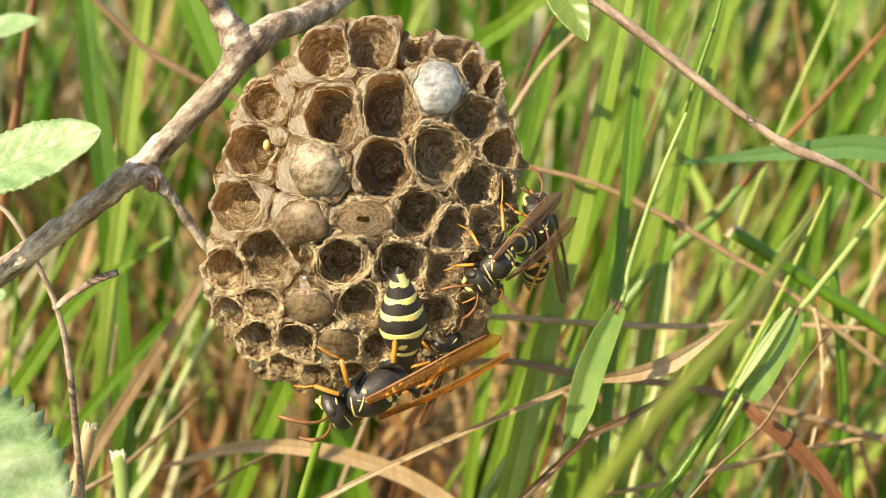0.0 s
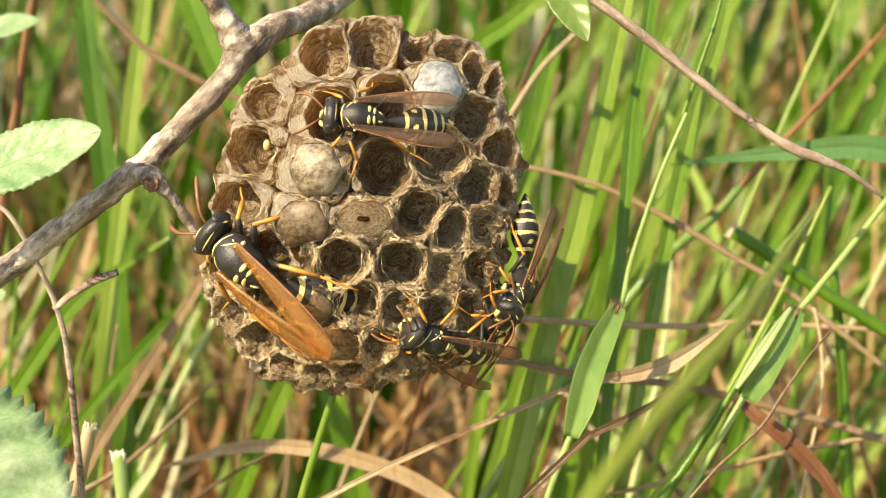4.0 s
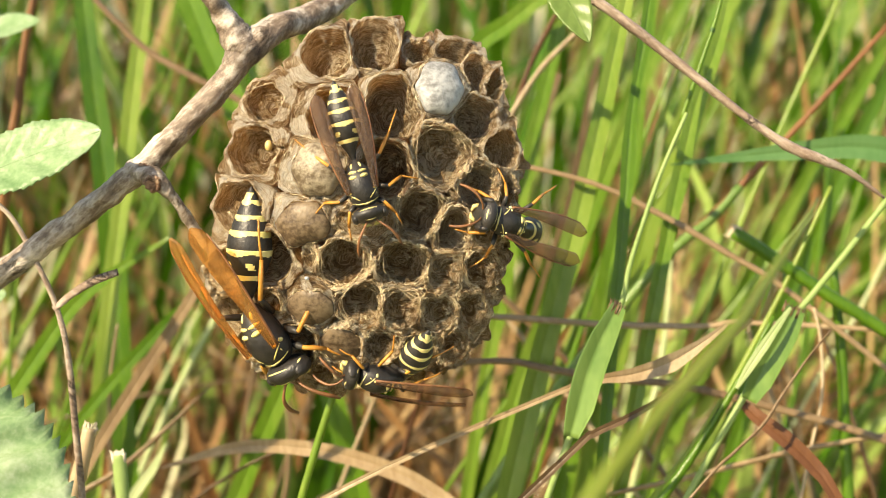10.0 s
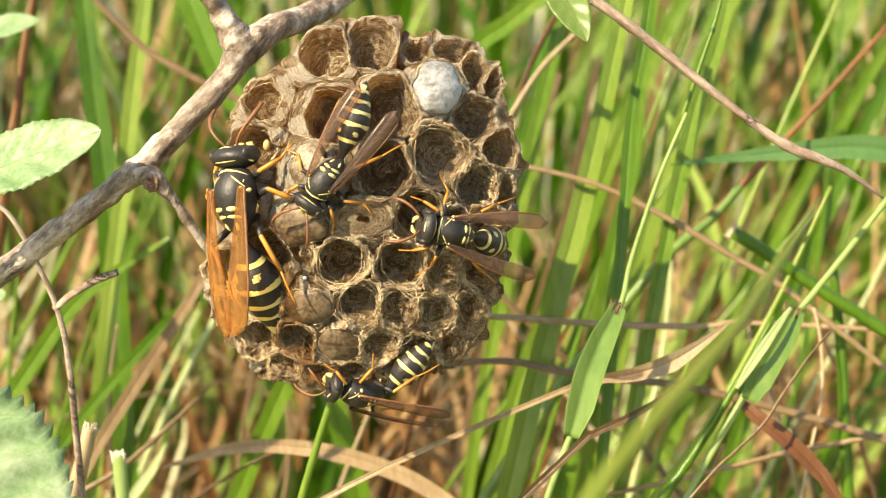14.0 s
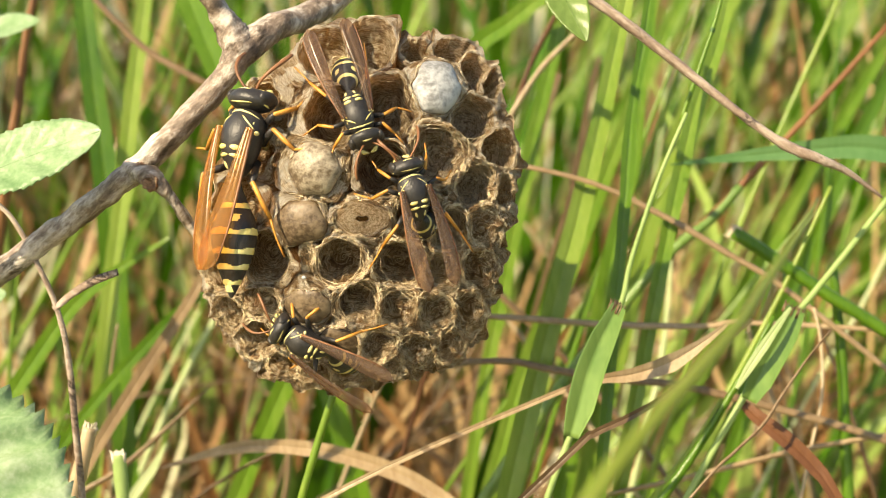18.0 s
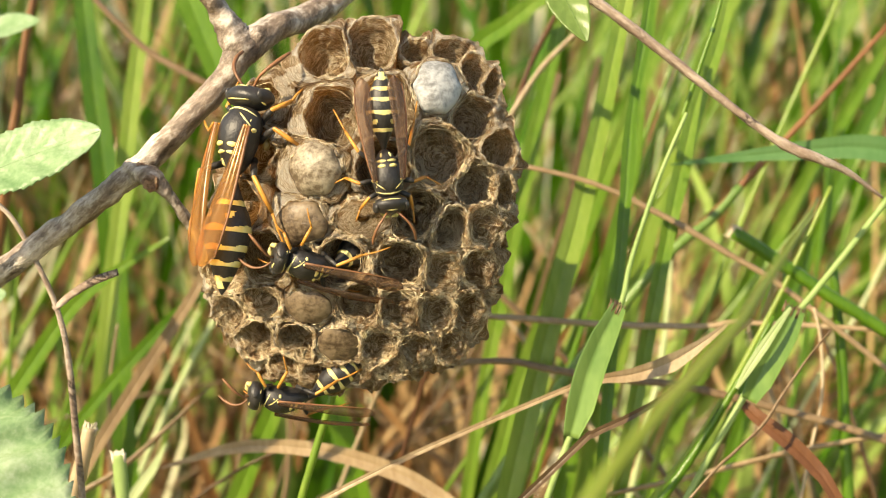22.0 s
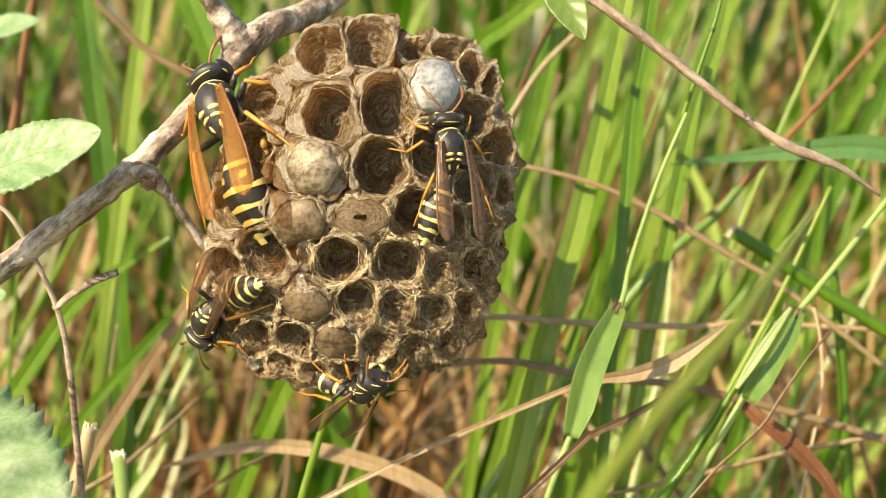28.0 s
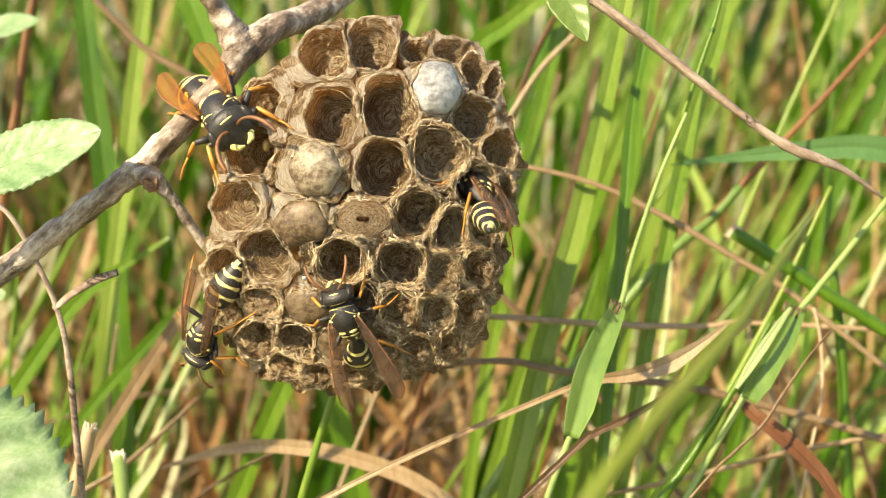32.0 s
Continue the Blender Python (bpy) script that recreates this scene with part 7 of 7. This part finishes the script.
    walk(gaster_of(wasp_c), [
        (0.0, pose(-0.00275, 0, -0.0003, 16, -39, -42)),
        (0.6, pose(-0.00275, 0, -0.0003, 14, -43, -36)),
        (1.0, pose(-0.00275, 0, -0.0003, -2, -42, 6)),
        (1.5, pose(-0.00275, 0, -0.0003, -4, -37, 11)),
        (2.0, pose(-0.00275, 0, -0.0003, 3, -40, -9)),
        (2.5, pose(-0.00275, 0, -0.0003, 1, -15, -6)),
        (3.0, pose(-0.00275, 0, -0.0003, -6, -12, 52)),
        (3.5, pose(-0.00275, 0, -0.0003, -2, -6, 42)),
        (5.5, pose(-0.00275, 0, -0.0003, 9, -34, -28)),
        (6.0, pose(-0.00275, 0, -0.0003, 18, -38, -51)),
        (7.0, pose(-0.00275, 0, -0.0003, 8, -41, -21)),
        (8.0, pose(-0.00275, 0, -0.0003, 4, -45, -10)),
        (8.5, pose(-0.00275, 0, -0.0003, -2, -48, 5)),
        (9.0, pose(-0.00275, 0, -0.0003, -6, -46, 14)),
        (10.0, pose(-0.00275, 0, -0.0003, -2, -43, 5)),
        (11.0, pose(-0.00275, 0, -0.0003, 0, -33, -0)),
        (12.0, pose(-0.00275, 0, -0.0003, -3, -25, 13)),
        (13.0, pose(-0.00275, 0, -0.0003, -2, -20, 13)),
        (14.0, pose(-0.00275, 0, -0.0003, 2, -38, -5)),
        (14.5, pose(-0.00275, 0, -0.0003, 3, -39, -8)),
        (16.5, pose(-0.00275, 0, -0.0003, -18, -66, 27)),
        (17.0, pose(-0.00275, 0, -0.0003, -12, -64, 20)),
        (18.0, pose(-0.00275, 0, -0.0003, -43, -73, 56)),
        (19.0, pose(-0.00275, 0, -0.0003, -16, -74, 21)),
        (19.5, pose(-0.00275, 0, -0.0003, -6, -44, 14)),
        (20.0, pose(-0.00275, 0, -0.0003, -2, -15, 12)),
        (20.5, pose(-0.00275, 0, -0.0003, 7, -64, -11)),
        (21.0, pose(-0.00275, 0, -0.0003, -8, -25, 34)),
        (22.0, pose(-0.00275, 0, -0.0003, 6, -54, -12)),
        (22.5, pose(-0.00275, 0, -0.0003, 4, 23, 21)),
        (23.0, pose(-0.00275, 0, -0.0003, 1, 16, 7)),
        (23.5, pose(-0.00275, 0, -0.0003, 6, 34, 19)),
        (24.0, pose(-0.00275, 0, -0.0003, 1, 4, 37)),
        (25.0, pose(-0.00275, 0, -0.0003, 4, 31, 13)),
        (25.5, pose(-0.00275, 0, -0.0003, 7, 31, 26)),
        (27.5, pose(-0.00275, 0, -0.0003, 2, 17, 11)),
        (28.0, pose(-0.00275, 0, -0.0003, 2, -5, -34)),
        (29.0, pose(-0.00275, 0, -0.0003, 0, -1, -30)),
        (30.0, pose(-0.00275, 0, -0.0003, -0, 1, -17)),
        (31.0, pose(-0.00275, 0, -0.0003, 1, -15, -6)),
        (32.0, pose(-0.00275, 0, -0.0003, 1, -24, -5)),
    ])
    walk(wasp_d, [
        (0.0, pose(0.0096, 0.1159, 0.2312, -75, -67, -122)),
        (1.0, pose(0.0094, 0.1161, 0.2327, 87, -18, 68)),
        (2.0, pose(0.0080, 0.1144, 0.2300, 98, 49, 64)),
        (3.0, pose(0.0085, 0.1157, 0.2284, 106, 54, 79)),
        (3.5, pose(0.0055, 0.1121, 0.2232, -179, -60, -43)),
        (5.5, pose(0.0058, 0.1123, 0.2232, 134, -43, 15)),
        (6.0, pose(0.0066, 0.1127, 0.2239, 125, -26, 31)),
        (6.5, pose(0.0073, 0.1151, 0.2240, 160, -70, -5)),
        (7.0, pose(0.0063, 0.1230, 0.2246, 103, -75, 90)),
        (8.0, pose(0.0023, 0.1336, 0.2256, 162, -75, 90)),
        (20.0, pose(-0.0015, 0.1349, 0.2266, 116, -60, 153)),
        (32.0, pose(-0.0041, 0.1349, 0.2266, 116, -60, 153)),
    ])
    walk(gaster_of(wasp_d), [
        (0.0, pose(-0.00275, 0, -0.0003, -3, -23, 13)),
        (1.0, pose(-0.00275, 0, -0.0003, 1, 14, 6)),
        (2.0, pose(-0.00275, 0, -0.0003, -0, 42, -1)),
        (3.0, pose(-0.00275, 0, -0.0003, 5, 31, 19)),
        (3.5, pose(-0.00275, 0, -0.0003, -2, -10, 26)),
        (5.5, pose(-0.00275, 0, -0.0003, -6, -10, 64)),
        (6.0, pose(-0.00275, 0, -0.0003, -12, 24, -53)),
        (6.5, pose(-0.00275, 0, -0.0003, -9, -18, 53)),
        (7.0, pose(-0.00275, 0, -0.0003, 12, -13, -85)),
        (8.0, pose(-0.00275, 0, -0.0003, 28, -64, -44)),
        (20.0, pose(-0.00275, 0, -0.0003, -10, -59, 17)),
        (32.0, pose(-0.00275, 0, -0.0003, 1, -55, -1)),
    ])
    walk(wasp_e, [
        (0.0, pose(-0.0002, 0.1130, 0.2191, -139, -52, -72)),
        (1.0, pose(0.0018, 0.1137, 0.2194, -144, -49, -64)),
        (2.0, pose(0.0020, 0.1122, 0.2220, -160, -54, -98)),
        (3.0, pose(0.0017, 0.1101, 0.2225, -142, -60, -109)),
        (3.5, pose(0.0003, 0.1087, 0.2221, -134, -47, -123)),
        (5.5, pose(-0.0018, 0.1079, 0.2224, -132, 33, 154)),
        (6.0, pose(-0.0024, 0.1068, 0.2225, -138, 19, 161)),
        (7.0, pose(-0.0028, 0.1069, 0.2218, -135, -0, 180)),
        (8.0, pose(-0.0026, 0.1069, 0.2220, -135, 7, 173)),
        (9.0, pose(-0.0044, 0.1077, 0.2186, -148, 34, 138)),
        (10.0, pose(-0.0061, 0.1075, 0.2186, -135, -10, -170)),
        (11.0, pose(-0.0066, 0.1074, 0.2187, -136, -11, -169)),
        (12.0, pose(-0.0067, 0.1074, 0.2187, -136, -11, -169)),
        (13.0, pose(-0.0066, 0.1074, 0.2187, -139, -21, -157)),
        (14.0, pose(-0.0079, 0.1081, 0.2169, -137, -18, -162)),
        (14.5, pose(-0.0099, 0.1081, 0.2172, -138, -18, -161)),
        (16.5, pose(-0.0144, 0.1080, 0.2195, -137, -15, -165)),
        (17.0, pose(-0.0136, 0.1082, 0.2184, -147, -33, -140)),
        (18.0, pose(-0.0130, 0.1077, 0.2221, -106, -29, 175)),
        (19.0, pose(-0.0116, 0.1067, 0.2256, -100, -33, 175)),
        (19.5, pose(-0.0143, 0.1079, 0.2229, -103, -16, 167)),
        (20.0, pose(-0.0148, 0.1083, 0.2194, -140, -24, -154)),
        (21.0, pose(-0.0155, 0.1095, 0.2155, -136, -13, -166)),
        (22.0, pose(-0.0155, 0.1096, 0.2157, -135, -10, -170)),
        (23.0, pose(-0.0153, 0.1097, 0.2160, -138, -18, -161)),
        (24.0, pose(-0.0151, 0.1091, 0.2176, -142, -28, -149)),
        (25.0, pose(-0.0195, 0.1113, 0.2192, -164, -65, -128)),
        (25.5, pose(-0.0168, 0.1094, 0.2184, -155, -40, -126)),
        (27.5, pose(-0.0098, 0.1081, 0.2172, 144, -30, -35)),
        (28.0, pose(-0.0076, 0.1080, 0.2173, 155, -40, -54)),
        (28.5, pose(-0.0086, 0.1073, 0.2215, 138, -69, -48)),
        (29.0, pose(-0.0062, 0.1090, 0.2234, 115, -61, -18)),
        (30.0, pose(-0.0062, 0.1091, 0.2232, 117, -63, -20)),
        (31.0, pose(-0.0064, 0.1088, 0.2233, 115, -61, -19)),
        (31.5, pose(-0.0073, 0.1067, 0.2239, -175, -78, -94)),
        (32.0, pose(-0.0089, 0.1065, 0.2248, -121, -70, -153)),
    ])
    walk(gaster_of(wasp_e), [
        (0.0, pose(-0.00275, 0, -0.0003, -0, 0, -7)),
        (1.0, pose(-0.00275, 0, -0.0003, -0, -2, 6)),
        (2.0, pose(-0.00275, 0, -0.0003, -0, -9, 5)),
        (3.0, pose(-0.00275, 0, -0.0003, 1, -20, -8)),
        (3.5, pose(-0.00275, 0, -0.0003, 0, -2, -10)),
        (5.5, pose(-0.00275, 0, -0.0003, -19, -41, 48)),
        (6.0, pose(-0.00275, 0, -0.0003, -11, -20, 58)),
        (7.0, pose(-0.00275, 0, -0.0003, 6, 7, 75)),
        (8.0, pose(-0.00275, 0, -0.0003, -5, -7, 67)),
        (9.0, pose(-0.00275, 0, -0.0003, 3, -50, -6)),
        (10.0, pose(-0.00275, 0, -0.0003, -12, -13, 84)),
        (11.0, pose(-0.00275, 0, -0.0003, -12, -14, 85)),
        (12.0, pose(-0.00275, 0, -0.0003, -13, -14, 84)),
        (13.0, pose(-0.00275, 0, -0.0003, -13, -14, 85)),
        (14.0, pose(-0.00275, 0, -0.0003, -21, -42, 51)),
        (14.5, pose(-0.00275, 0, -0.0003, -12, -14, 80)),
        (16.5, pose(-0.00275, 0, -0.0003, 3, 7, 51)),
        (17.0, pose(-0.00275, 0, -0.0003, -7, -15, 52)),
        (18.0, pose(-0.00275, 0, -0.0003, 21, -47, -45)),
        (19.0, pose(-0.00275, 0, -0.0003, 21, -45, -48)),
        (19.5, pose(-0.00275, 0, -0.0003, 52, -60, -80)),
        (20.0, pose(-0.00275, 0, -0.0003, -9, -22, 42)),
        (21.0, pose(-0.00275, 0, -0.0003, -12, -37, 36)),
        (22.0, pose(-0.00275, 0, -0.0003, -9, -35, 29)),
        (23.0, pose(-0.00275, 0, -0.0003, -16, -38, 44)),
        (24.0, pose(-0.00275, 0, -0.0003, -11, -24, 48)),
        (25.0, pose(-0.00275, 0, -0.0003, -17, -24, 70)),
        (25.5, pose(-0.00275, 0, -0.0003, -2, -32, 7)),
        (27.5, pose(-0.00275, 0, -0.0003, -1, -47, 3)),
        (28.0, pose(-0.00275, 0, -0.0003, 14, -40, -36)),
        (28.5, pose(-0.00275, 0, -0.0003, 1, -31, -3)),
        (29.0, pose(-0.00275, 0, -0.0003, 1, -15, -6)),
        (30.0, pose(-0.00275, 0, -0.0003, 0, -17, -1)),
        (31.0, pose(-0.00275, 0, -0.0003, 1, -11, -5)),
        (31.5, pose(-0.00275, 0, -0.0003, 3, -25, -12)),
        (32.0, pose(-0.00275, 0, -0.0003, 6, -38, -18)),
    ])
    stride(big_wasp, [0.0, 0.6, 1.0, 1.5, 2.0, 2.5, 3.0, 3.5, 5.5, 6.0, 6.5, 7.0, 8.0, 9.0, 9.5, 10.0, 10.5, 11.0, 11.5, 12.0, 13.0, 14.0, 14.5, 16.5, 17.0, 18.0, 19.0, 20.0, 22.0, 23.0, 24.0, 25.0, 25.5, 27.5, 28.0, 28.5, 29.0, 29.5, 30.0, 30.5, 31.0, 32.0], 31, 8)
    stride(wasp_b, [0.0, 0.6, 0.7, 0.8, 0.9, 1.0, 1.2, 1.5, 2.0, 2.5, 3.0, 3.5, 5.5, 6.0, 7.0, 8.0, 8.5, 9.0, 10.0, 11.0, 12.0, 13.0, 13.5, 14.0, 14.5, 16.5, 17.0, 18.0, 19.0, 19.5, 20.0, 21.0, 21.5, 22.0, 22.5, 23.0, 23.5, 24.0, 25.0, 25.5, 27.5, 28.0, 28.5, 29.0, 29.5, 30.0, 31.0, 32.0], 32, 12)
    stride(wasp_c, [0.0, 0.6, 1.0, 1.5, 2.0, 2.5, 3.0, 3.5, 5.5, 6.0, 7.0, 8.0, 8.5, 9.0, 10.0, 11.0, 12.0, 13.0, 14.0, 14.5, 16.5, 17.0, 18.0, 19.0, 19.5, 20.0, 20.5, 21.0, 22.0, 22.5, 23.0, 23.5, 24.0, 25.0, 25.5, 27.5, 28.0, 29.0, 30.0, 31.0, 32.0], 33, 12)
    stride(wasp_d, [0.0, 1.0, 2.0, 3.0, 3.5, 5.5, 6.0, 6.5, 7.0, 8.0, 20.0, 32.0], 34, 12)
    stride(wasp_e, [0.0, 1.0, 2.0, 3.0, 3.5, 5.5, 6.0, 7.0, 8.0, 9.0, 10.0, 11.0, 12.0, 13.0, 14.0, 14.5, 16.5, 17.0, 18.0, 19.0, 19.5, 20.0, 21.0, 22.0, 23.0, 24.0, 25.0, 25.5, 27.5, 28.0, 28.5, 29.0, 30.0, 31.0, 31.5, 32.0], 35, 12)
    spread(big_wasp, [(0.0, 2), (0.7, 4), (1.0, 30), (1.5, 16), (2.0, 2), (3.0, -6), (6.0, -2), (10.0, 0), (12.0, 3), (14.0, -4), (16.5, -5), (23.0, -4), (24.0, 12), (24.6, -2), (25.0, -4), (25.5, -4), (28.0, 3), (29.0, -5), (30.6, -4), (31.0, 3), (32.0, 5)])
    spread(wasp_b, [(0.0, 62), (0.6, 70), (0.7, 48), (0.8, 72), (0.9, 50), (1.0, 66), (1.2, 16), (1.5, 5), (2.0, 18), (3.0, 10), (3.5, 6), (6.0, 8), (9.0, 4), (14.0, 7), (20.0, 4), (22.5, 2), (23.0, -4), (25.5, -4), (28.0, 4), (30.0, -3), (32.0, -3)])
    spread(wasp_c, [(0.0, 4), (1.0, 24), (2.0, 14), (3.0, 6), (9.0, 3), (10.0, 3), (11.0, 10), (14.0, 10), (17.0, 2), (20.0, 2), (28.0, 2), (32.0, 2)])
    spread(wasp_e, [(0.0, 10), (3.0, 12), (6.0, 2), (17.0, 2), (18.0, 8), (20.0, 2), (29.0, 6), (32.0, 10)])


motions()
